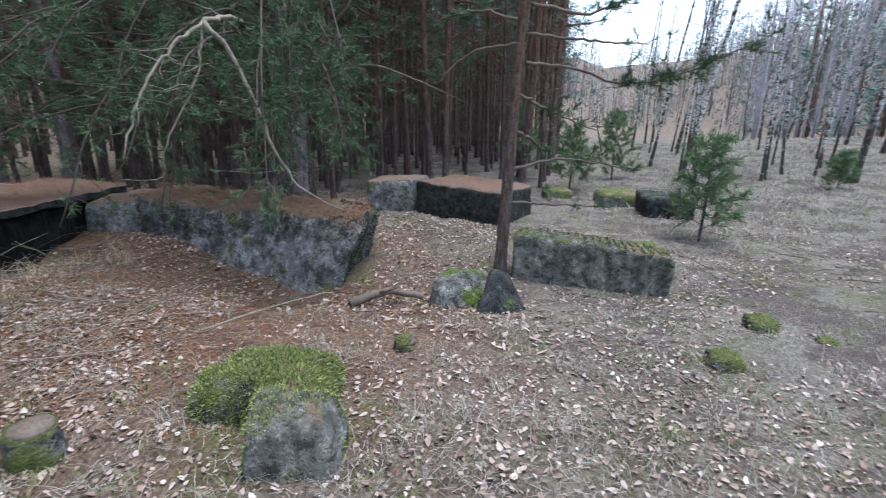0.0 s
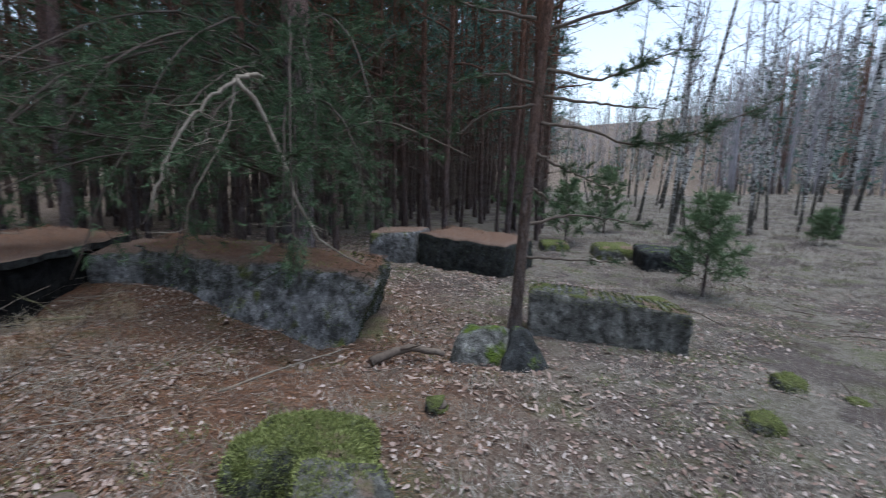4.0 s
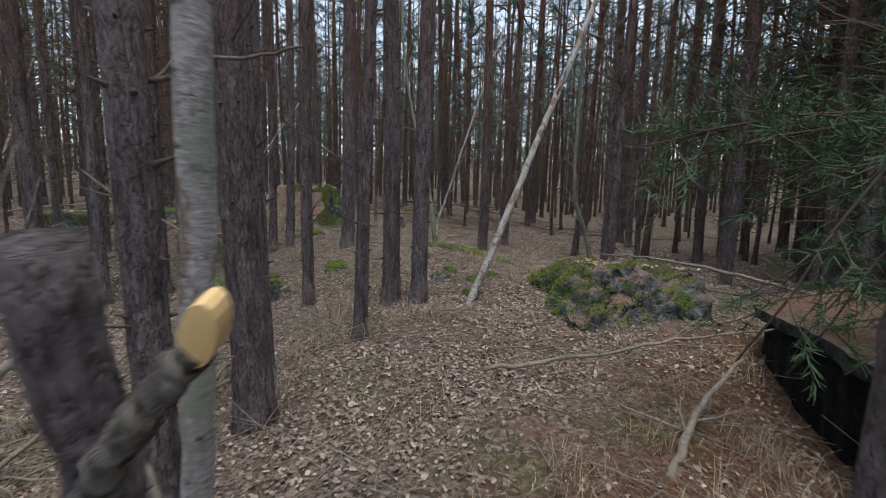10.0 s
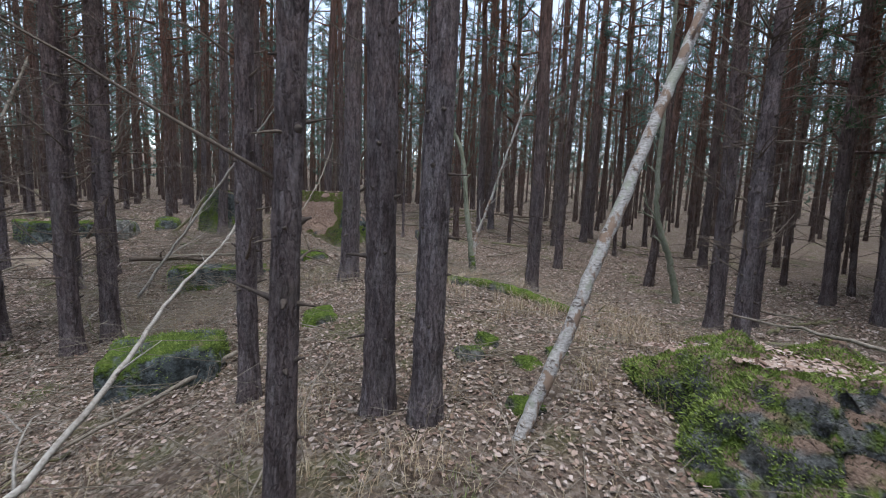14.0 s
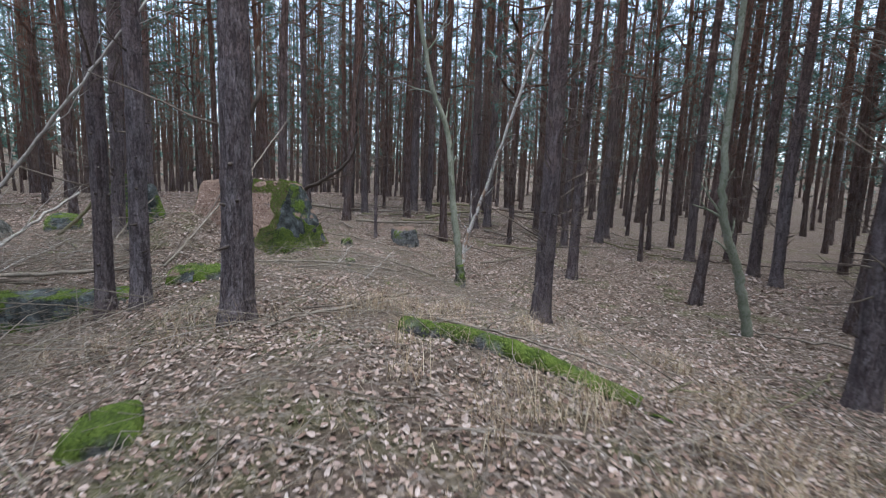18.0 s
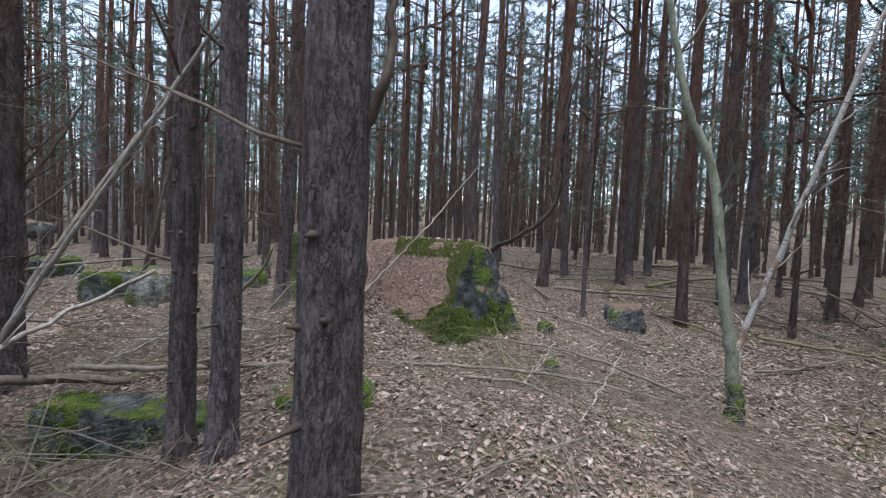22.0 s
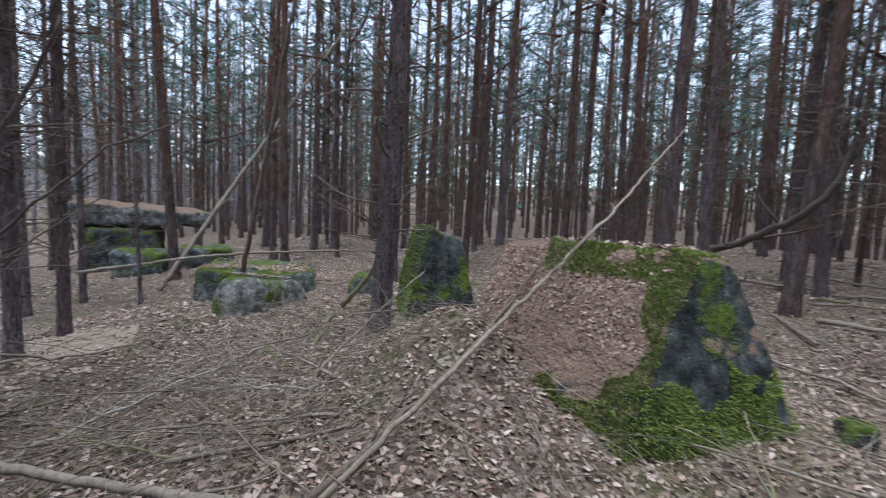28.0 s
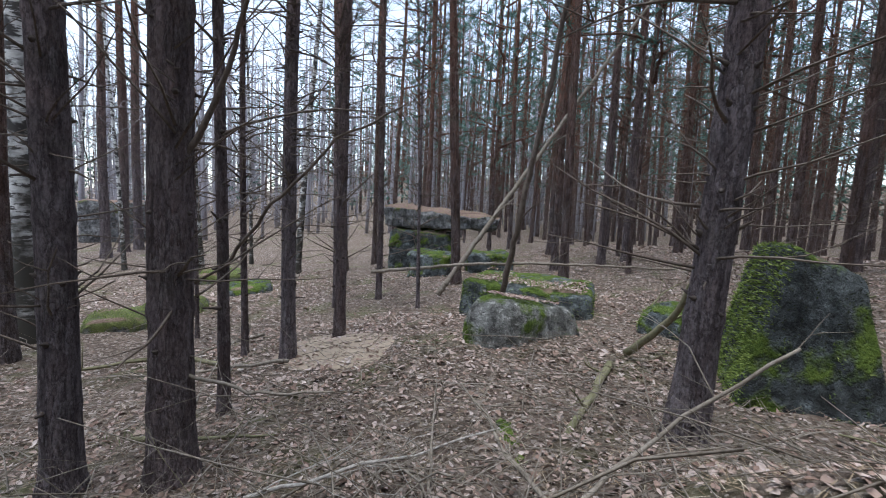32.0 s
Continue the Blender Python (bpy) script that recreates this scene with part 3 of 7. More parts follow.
# the base stands in for the dark hollow, its shade painted on
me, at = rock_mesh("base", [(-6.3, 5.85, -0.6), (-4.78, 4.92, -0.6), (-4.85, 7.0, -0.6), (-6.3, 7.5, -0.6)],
                   [(-6.28, 5.8, 0.50), (-4.74, 4.86, 0.50), (-4.85, 7.0, 0.50), (-6.2, 7.4, 0.50)], HOLLOW_SHADE, amp=0.06, n=18)
part("base", me, slab, "base painted black for the shaded hollow", inv @ at)
SIDE = [(-4.75, 6.0, 0.50), (-4.1, 6.1, 0.48), (-4.3, 7.4, 0.48), (-4.9, 7.3, 0.5)]
rock("concrete_block", lower(SIDE, -0.4), SIDE, CONCRETE, "pale grey concrete block wedged between slab and big block", "concrete block", BLOCKS, amp=0.05)
FARB = [(-0.62, 9.75, 0.36), (1.08, 8.7, 0.26), (1.95, 9.9, 0.26), (0.2, 11.0, 0.36)]
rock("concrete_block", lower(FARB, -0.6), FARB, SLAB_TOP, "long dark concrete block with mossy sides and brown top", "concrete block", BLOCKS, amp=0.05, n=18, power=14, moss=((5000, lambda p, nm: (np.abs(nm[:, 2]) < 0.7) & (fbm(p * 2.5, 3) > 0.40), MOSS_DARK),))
FARB2 = [(-1.6, 9.5, 0.36), (-0.66, 9.72, 0.37), (-0.3, 10.8, 0.37), (-1.5, 10.7, 0.36)]
rock("concrete_block", lower(FARB2, -0.6), FARB2, CONCRETE, "bare light grey concrete block beside the dark one", "concrete block", BLOCKS, amp=0.03, power=14)
RIGHTB = [(0.85, 5.5, 0.20), (2.56, 4.86, 0.08), (2.62, 5.35, 0.09), (1.0, 5.95, 0.21)]
rock("concrete_block", lower(RIGHTB, -0.7), RIGHTB, BEAM, "long grey concrete beam with a mossy top edge", "concrete block", BLOCKS, amp=0.02, n=20, power=18, moss=((6000, lambda p, nm: (p[:, 2] > 0.20 - 0.09 * (p[:, 0] - 0.85) - 0.14 * fbm(p * 4, 3)) & (fbm(p * 3, 3) > 0.42), MOSS_PALE), (4000, lambda p, nm: fbm(p * 3 + 2, 3) > 0.56, MOSS_DARK)))
rock("broken_stone", [(-0.25, 4.2, -0.6), (0.5, 4.25, -0.6), (0.75, 4.8, -0.6), (-0.1, 4.9, -0.6)], [(-0.1, 4.45, 0.02), (0.35, 4.5, 0.06), (0.55, 4.8, 0.02), (0.0, 4.85, 0.03)],
     STONE_PALE, "pale lichened boulder with moss against the tree foot", "rock", "broken stones", power=5, amp=0.07)
rock("broken_stone", [(0.15, 3.95, -0.65), (1.1, 4.3, -0.65), (0.95, 4.85, -0.65), (0.3, 4.75, -0.65)], [(0.5, 4.45, 0.06), (0.62, 4.5, 0.06), (0.70, 4.7, 0.0), (0.5, 4.75, 0.03)],
     STONE_DARK, "dark pointed broken stone leaning on the boulder", "rock", "broken stones", power=8, amp=0.04)
rock("mossy_rock", [(-1.6, 2.35, -0.5), (-0.75, 2.3, -0.5), (-0.65, 2.95, -0.5), (-1.4, 2.95, -0.5)], [(-1.5, 2.42, 0.04), (-0.8, 2.36, 0.06), (-0.72, 2.85, 0.06), (-1.4, 2.85, 0.05)],
     MOSS_DULL, "low boulder overgrown with dull green moss", "rock", "broken stones", power=5, amp=0.09, n=20, moss=((24000, mossy_where(0.50, 2.6), MOSS_PALE), (5000, mossy_where(0.58, 3.0, -0.1), MOSS_DARK)))
rock("concrete_chunk", [(-1.05, 1.85, -0.5), (-0.5, 1.9, -0.5), (-0.5, 2.35, -0.5), (-1.1, 2.4, -0.5)], [(-1.02, 1.95, 0.0), (-0.58, 1.98, 0.0), (-0.6, 2.35, 0.02), (-1.05, 2.4, 0.04)],
     BEAM, "grey broken concrete chunk with lichen on its top", "rock", "broken stones", power=7, amp=0.07, n=18, moss=((14000, mossy_where(0.56, 3.0), MOSS_PALE),))
for cx, cy, s, h in ((2.2, 3.25, 0.13, 0.12), (2.98, 4.0, 0.15, 0.15), (3.45, 3.8, 0.09, 0.05), (3.1, 6.9, 0.3, 0.12), (4.3, 11.4, 0.55, 0.35), (3.0, 12.2, 0.4, 0.25)):
    z = gz(cx, cy)
    q = [(cx - s, cy - s * 0.8, z + h), (cx + s, cy - s * 0.7, z + h * 0.9), (cx + s * 0.9, cy + s, z + h), (cx - s * 0.8, cy + s, z + h)]
    rock("mossy_stone", lower(q, z - 0.2, 0.1), q, MOSS_DULL, "small moss-capped stone in the leaf litter", "rock", "small mossy stones", power=5, amp=0.05, n=10, moss=((4000 if s < 0.3 else 1200, mossy_where(0.52), MOSS_PALE),))
DARKB = [(4.25, 9.75, 0.02), (5.3, 9.5, 0.02), (5.6, 10.6, 0.03), (4.5, 10.9, 0.02)]
rock("concrete_block", lower(DARKB, -0.7, -0.12), DARKB, STONE_DARK, "dark undercut concrete block in the meadow, pale on top", "concrete block", BLOCKS, amp=0.05)

# beside the wood path
BANK = [(-9.0, 5.15, 0.45), (-7.62, 4.95, 0.80), (-6.95, 6.1, 0.72), (-8.6, 6.4, 0.55)]
rock("mossy_boulder", [(-9.2, 4.8, -0.3), (-6.85, 4.05, -0.3), (-6.2, 5.9, -0.3), (-8.9, 6.7, -0.3)], BANK, ROCK_GREY,
     "large broken concrete boulder, half mossy, leaf-covered on top", "rock", BLOCKS, power=9, amp=0.25, freq=2.6, n=44, grain=0.04, moss=((26000, lambda p, nm: (p[:, 0] < -7.55 + 2.2 * (fbm(p * 2.1, 3) - 0.5)) & (fbm(p * 3.3, 3) > 0.36) | ((p[:, 2] < 0.12) & (fbm(p * 2.5, 2) > 0.5)), MOSS_TUFT), (5000, mossy_where(0.52, 2.1, -0.15), MOSS_DARK)))
HALF = [(-10.75, 0.95, 0.2), (-10.1, 1.0, 0.16), (-10.15, 1.95, 0.26), (-10.75, 1.95, 0.28)]
rock("concrete_block", lower(HALF, -0.5), HALF, CONCRETE_MOSS, "half-buried blue-grey concrete block with a moss cap", "concrete block", BLOCKS, amp=0.06, moss=((7000, mossy_where(0.52), MOSS_TUFT),))
for i, (x0, y0, x1, y1, wd, top, lab) in enumerate((
        (-13.82, 0.68, -13.85, 2.3, 0.34, 0.33, "short mossy concrete wall over a dark hollow"),)):
    dx, dy = x1 - x0, y1 - y0
    ln = math.hypot(dx, dy)
    px, py = -dy / ln * wd / 2, dx / ln * wd / 2
    q = [(x0 + px, y0 + py, top), (x0 - px, y0 - py, top), (x1 - px, y1 - py, top), (x1 + px, y1 + py, top)]
    rock("concrete_wall", lower(q, -0.6), q, CONCRETE_MOSS, lab, "concrete block", BLOCKS, amp=0.06, n=20, power=12, moss=((7000, lambda p, nm: (nm[:, 1] < -0.3) | (fbm(p * 2.4, 3) > 0.56), MOSS_TUFT),))

# the tilted blocks at the walk's end
ROOF_LOW = [(-15.6, 3.12, 0.05), (-16.7, 4.4, 0.05), (-18.6, 3.4, 0.05), (-15.62, 1.95, 0.05)]
ROOF_TOP = [(-16.56, 3.62, 1.5), (-16.85, 3.8, 1.42), (-18.1, 2.9, 1.3), (-16.9, 2.2, 1.5)]


def roof_moss(p, nm):
    """Moss along the tilted block's foot, on its end, on its ridge and down its sharp edge."""
    n = fbm(p * 2.1, 3)
    edge_t = np.clip((p[:, 2] - 0.02) / 1.48, 0, 1)
    edge = np.hypot(p[:, 0] - (-15.6 - 0.96 * edge_t), p[:, 1] - (3.12 + 0.5 * edge_t))
    end = nm[:, 1] > 0.45
    foot = (p[:, 2] < 0.44 + 0.9 * (n - 0.28)) & (p[:, 1] > 2.45)
    return np.where(end, p[:, 2] < 0.55 + 1.5 * (n - 0.35), foot | (edge < 0.58 * n - 0.07) | ((p[:, 2] > 1.28) & (n > 0.36) & (p[:, 1] > 2.6)))


rock("tilted_block", ROOF_LOW, ROOF_TOP, TILTED, "huge tilted concrete block, mossy end, leaf-covered slope", "concrete block", BLOCKS, amp=0.05, n=40, power=30, moss=((60000, roof_moss, MOSS_TUFT), (2500, mossy_where(0.56, 2.5, -0.1), MOSS_DARK)))
rock("tilted_block", [(-17.6, 0.74, 0.0), (-18.2, 1.55, 0.0), (-19.7, 1.0, 0.0), (-18.6, 0.0, 0.0)],
     [(-18.0, 0.9, 1.52), (-18.4, 1.15, 1.30), (-18.95, 0.6, 1.3), (-18.3, 0.45, 1.5)], CONCRETE_DARK,
     "tilted dark concrete block with a bright mossy flank", "concrete block", BLOCKS, amp=0.05, n=32, power=26,
     moss=((13000, lambda p, nm: (p[:, 2] < 0.25 + 0.5 * fbm(p * 1.7, 3)) | ((nm[:, 0] * 0.6 - nm[:, 1] * 0.8 > 0.05) & (fbm(p * 2.2, 3) > 0.30)), MOSS_TUFT), (3000, mossy_where(0.53, 2.5, -0.1), MOSS_DARK)))
FLATB = [(-17.62, -2.85, 0.66), (-18.62, -1.42, 0.64), (-19.6, -2.3, 0.66), (-18.6, -3.6, 0.66)]
rock("concrete_block", lower(FLATB, 0.0), FLATB, CONCRETE_MOSS, "flat grey concrete block with mossy corners", "concrete block", BLOCKS, amp=0.05, n=18, power=16, moss=((3000, lambda p, nm: (np.abs(nm[:, 2]) < 0.7) & (fbm(p * 2.4, 3) > 0.5), MOSS_TUFT),))
LOAF = [(-16.75, -1.25, 0.86), (-17.0, -0.75, 0.84), (-17.95, -0.85, 0.66), (-17.6, -1.5, 0.7)]
rock("boulder", lower(LOAF, 0.05, 0.15), LOAF, STONE_PALE, "rounded boulder with leaves on top and mossy foot", "rock", BLOCKS, power=4.5, amp=0.06, n=16, moss=((5000, lambda p, nm: p[:, 2] < 0.18 + 0.3 * fbm(p * 3, 3), MOSS_TUFT),))
for q, low, mat, lab in (
        ([(-18.6, -8.5, 1.56), (-20.9, -6.7, 1.34), (-21.7, -7.9, 1.4), (-19.4, -9.6, 1.6)], 1.02, CONCRETE, "overhanging concrete slab under a cap of leaves"),
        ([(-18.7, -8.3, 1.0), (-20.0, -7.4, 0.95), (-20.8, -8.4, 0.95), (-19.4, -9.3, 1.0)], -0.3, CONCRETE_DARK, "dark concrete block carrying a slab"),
        ([(-18.6, -6.9, 0.55), (-19.3, -6.2, 0.5), (-20.0, -6.9, 0.55), (-19.2, -7.5, 0.6)], -0.3, CONCRETE_MOSS, "mossy concrete block tilted against the pile"),
        ([(-19.7, -6.1, 0.62), (-20.6, -5.6, 0.6), (-21.0, -6.4, 0.6), (-20.1, -6.8, 0.62)], -0.2, CONCRETE_MOSS, "mossy concrete block in the far pile")):
    rock("concrete_block", lower(q, low), q, mat, lab, "concrete block", BLOCKS, amp=0.10, n=18, moss=((500, mossy_where(0.58), MOSS_TUFT),))
for cx, cy, s, h, mat in ((-14.0, 2.82, 0.24, 0.12, MOSS_ROCK), (-16.91, 4.52, 0.11, 0.14, MOSS_ROCK), (-15.73, 4.49, 0.09, 0.1, MOSS_ROCK), (-18.5, 5.95, 0.3, 0.36, ROCK_GREY), (-14.1, 2.55, 0.26, 0.10, CONCRETE_DARK),
                          (-18.9, -0.6, 0.3, 0.3, CONCRETE_MOSS), (-14.2, -6.3, 0.5, 0.22, MOSS_DULL), (-13.5, -5.6, 0.45, 0.2, MOSS_DULL), (-15.4, -7.4, 0.5, 0.2, CONCRETE_MOSS), (-14.9, -9.0, 0.6, 0.25, MOSS_DULL),
                          (-8.45, 4.0, 0.12, 0.07, MOSS_ROCK), (-9.0, 4.3, 0.13, 0.06, MOSS_ROCK), (-9.5, 4.15, 0.09, 0.08, MOSS_ROCK), (-9.1, 4.62, 0.09, 0.07, MOSS_ROCK), (-9.35, 3.95, 0.12, 0.06, STONE_PALE), (-11.0, 2.8, 0.2, 0.12, MOSS_ROCK)):
    z = gz(cx, cy)
    q = [(cx - s, cy - s * 0.8, z + h), (cx + s, cy - s * 0.7, z + h * 0.8), (cx + s * 0.9, cy + s, z + h * 0.9), (cx - s * 0.8, cy + s, z + h)]
    rock("mossy_stone", lower(q, z - 0.25, 0.15), q, mat, "small mossy stone sunk in the forest floor", "rock", "small mossy stones", power=4.5, amp=0.06, n=12, moss=((3000, mossy_where(0.52), MOSS_TUFT),))
FARL = [(-10.9, -17.0, 1.2), (-12.6, -17.6, 1.15), (-12.9, -18.8, 1.2), (-11.2, -18.6, 1.2)]
rock("concrete_block", lower(FARL, -0.4), FARL, CONCRETE, "pale concrete block in the far clearing", "concrete block", BLOCKS, amp=0.08)

# ---------------------------------------------------------------- trees
def trunk_mesh(name, d, height, material, sides, fine, lean=(0, 0), bow=0.0, rough=0.07, rng=random, whorls=True, taper=0.75):
    """A tapered trunk with root flare, whorl swellings and bark relief; its foot is at the origin."""
    zs = np.concatenate([[-0.25], np.arange(0, min(6.0, height), fine), np.linspace(min(6.0, height), height, 8)])
    turn = rng.uniform(0, 6.28)
    wob = np.stack([np.sin(zs * 0.9 + turn) * 0.02 + bow * np.sin(zs / height * 3.1) + lean[0] * zs,
                    np.cos(zs * 0.7 + turn) * 0.02 - 0.02 * math.cos(turn) + lean[1] * zs, zs], 1)
    wob[:, 0] -= wob[1, 0]
    wob[:, 1] -= wob[1, 1]
    r = d / 2 * (1 - taper * np.clip(zs / height, 0, 1)) * (1 + 0.32 * np.exp(-np.clip(zs, 0, None) * 5.5))
    verts, quads = tube(wob, r, sides)
    centre = np.repeat(np.concatenate([wob[:1], wob, wob[-1:]]), sides, 0)
    out = verts - centre
    seed = rng.uniform(0, 90)
    relief = (fbm(verts * (16, 16, 5) + seed, 3) - 0.5) * 2 * rough + (fbm(verts * (4, 4, 1.2) + seed, 2) - 0.5) * 0.16
    if whorls:
        gap = rng.uniform(0.42, 0.6)
        relief += 0.09 * np.exp(-(((verts[:, 2] + seed) % gap - gap / 2) / 0.03) ** 2)
    return mesh_of(name, centre + out * (1 + relief)[:, None], quads, material), wob, r


def dead_branch(rng, length, radius, rise=0.3, twigs=3, stepn=6, sides=5):
    """A bare crooked side branch that starts at the origin and runs along x."""
    line = wander(rng, (0, 0, 0), (1, 0, rise), length, stepn, 0.10, 0.012)
    pieces = [tube(line, np.linspace(radius, radius * 0.3, stepn + 1), sides)]
    for _ in range(twigs):
        k = rng.randint(2, stepn - 1)
        way = np.array([rng.uniform(0.3, 1), rng.uniform(-1, 1), rng.uniform(-0.3, 0.7)])
        ln = length * rng.uniform(0.2, 0.5)
        sub = wander(rng, line[k], way, ln, 4, 0.15)
        pieces.append(tube(sub, np.linspace(radius * 0.45, radius * 0.15, 5), min(sides, 4)))
    return joined(pieces)


def stub_ring(rng, line, r, low, high, gap):
    """Broken branch stubs in rings up a trunk, each on a small knot."""
    pieces, z = [], low + rng.uniform(0, gap)
    while z < high:
        i = min(int(np.searchsorted(line[:, 2], z)), len(r) - 1)
        a0 = rng.uniform(0, 6.28)
        for k in range(rng.randint(1, 4)):
            a = a0 + k * 1.6 + rng.uniform(-0.4, 0.4)
            way = np.array([math.cos(a), math.sin(a), rng.uniform(-0.25, 0.5)])
            root = np.array([line[i][0], line[i][1], z + rng.uniform(-0.03, 0.03)])
            ln = rng.uniform(0.012, 0.04) if rng.random() < 0.85 else rng.uniform(0.06, 0.16)
            thick = rng.uniform(0.005, 0.010)
            pts = [root + way * f for f in (r[i] * 0.7, r[i] * 1.02, r[i] + ln * 0.4, r[i] + ln)]
            pieces.append(tube(pts, np.array([thick * 2.4, thick * 1.9, thick, thick * 0.7]), 6))
        z += gap * rng.uniform(0.75, 1.25)
    return joined(pieces)


def tuft(rng, at, way, count, length, width):
    """A spray of needles round a shoot."""
    way = np.array(way, float)
    way /= np.linalg.norm(way)
    nr = np.random.RandomState(rng.randint(0, 10 ** 6))
    t = nr.uniform(-0.6, 1.0, (count, 1)) * length * 0.7
    d = nr.normal(0, 1, (count, 3)) * 0.62 + way * 0.75
    d /= np.linalg.norm(d, axis=1)[:, None]
    side = np.cross(d, nr.normal(0, 1, (count, 3)))
    side /= np.maximum(np.linalg.norm(side, axis=1), 1e-6)[:, None]
    root = np.array(at) + way * t
    ln = length * nr.uniform(0.7, 1.15, (count, 1))
    tip = root + d * ln
    v = np.stack([root - side * width * 0.5, root + side * width * 0.5, tip + side * width * 0.18, tip - side * width * 0.18], 1).reshape(-1, 3)
    return v, np.arange(count * 4).reshape(-1, 4)


def crown_pieces(rng, top, start, spread, limbs, needle, width, per, count, sides=4, joints=5):
    """Limbs with needle sprays from the height start to the top. Returns the wood and the needles."""
    wood, green = [], []
    for k in range(limbs):
        f = (k + rng.random()) / limbs
        z = start + (top - start) * f
        ln = spread * (1.05 - 0.75 * f) * rng.uniform(0.6, 1.15)
        az = k * 2.4 + rng.uniform(-0.5, 0.5)
        way = (math.cos(az), math.sin(az), rng.uniform(0.05, 0.6))
        line = wander(rng, (0, 0, z), way, ln, joints, 0.16, -0.03)
        wood.append(tube(line, np.linspace(0.035, 0.008, joints + 1), sides, sides > 3))
        for _ in range(per):
            s = rng.uniform(0.35, 1.0) * joints
            i = min(int(s), joints - 1)
            p = line[i] + (line[i + 1] - line[i]) * (s - i)
            p = p + np.array([rng.gauss(0, 0.22), rng.gauss(0, 0.22), rng.gauss(0, 0.13)]) * (0.5 + ln * 0.35)
            green.append(tuft(rng, p, (way[0] + rng.gauss(0, 0.5), way[1] + rng.gauss(0, 0.5), 0.5 + rng.gauss(0, 0.3)), count, needle, width))
    return joined(wood), joined(green)


def pine_variant(seed, height, d, start, twigs, material=None, dense=1.0):
    """The meshes of one woodland pine: trunk, dead twigs, limbs, crown."""
    rng = random.Random(seed)
    tr, line, r = trunk_mesh("trunk", d, height, BARK_FAR, 9, 0.5, (rng.uniform(-0.02, 0.02), rng.uniform(-0.02, 0.02)), rng.uniform(-0.12, 0.12), 0.05, rng)
    top = line[-1]
    dead = []
    for _ in range(twigs):
        z = rng.uniform(0.8, start + 1.5)
        az = rng.uniform(0, 6.28)
        v, q = dead_branch(rng, rng.uniform(0.25, 1.3) * (0.5 + z / start * 0.8), rng.uniform(0.005, 0.011), rng.uniform(-0.1, 0.9), 1, 4, 3)
        c, s = math.cos(az), math.sin(az)
        v = v @ np.array([[c, s, 0], [-s, c, 0], [0, 0, 1]])
        i = np.searchsorted(line[:, 2], z)
        dead.append((v + (line[i][0], line[i][1], z), q))
    wood, green = crown_pieces(rng, height, start, 1.7, int(17 * dense), 0.19, 0.021, 6, 13)
    shift = np.array([top[0] * 0.7, top[1] * 0.7, 0])
    return (tr, mesh_of("dead_brush", *joined(dead), DEAD_DARK), mesh_of("crown_wood", wood[0] + shift, wood[1], BARK_FAR), mesh_of("crown", green[0] + shift, green[1], NEEDLES_HAZED))


FAR_PINES = [pine_variant(100 + k, h, d, s, 80) for k, (h, d, s) in enumerate(((15, 0.15, 4.4), (16.5, 0.18, 5.2), (14, 0.11, 3.8), (17, 0.20, 5.6), (11, 0.085, 2.8), (15.5, 0.135, 4.4)))]

LIGHT_CROWNS = []
for k in range(3):
    cw, cg = crown_pieces(random.Random(700 + k), 15, 6.2, 1.6, 12, 0.17, 0.016, 5, 12)
    LIGHT_CROWNS.append((mesh_of("crown_wood", *cw, BARK_FAR), mesh_of("crown", *cg, NEEDLES_HAZED)))



def clear_of_path(x, y, a, ln):
    """Whether a side branch of that bearing and length keeps off the path."""
    return all(float(path_distance(x + math.cos(a) * ln * f, y + math.sin(a) * ln * f)) > 0.9 for f in (0.35, 0.7, 1.0, 1.25))


NEAR_PINE_LABELS = ("grey-brown scaly pine trunk with dead branch stubs", "slender pine trunk with flaky grey bark", "straight pine trunk with dark purple-brown bark")


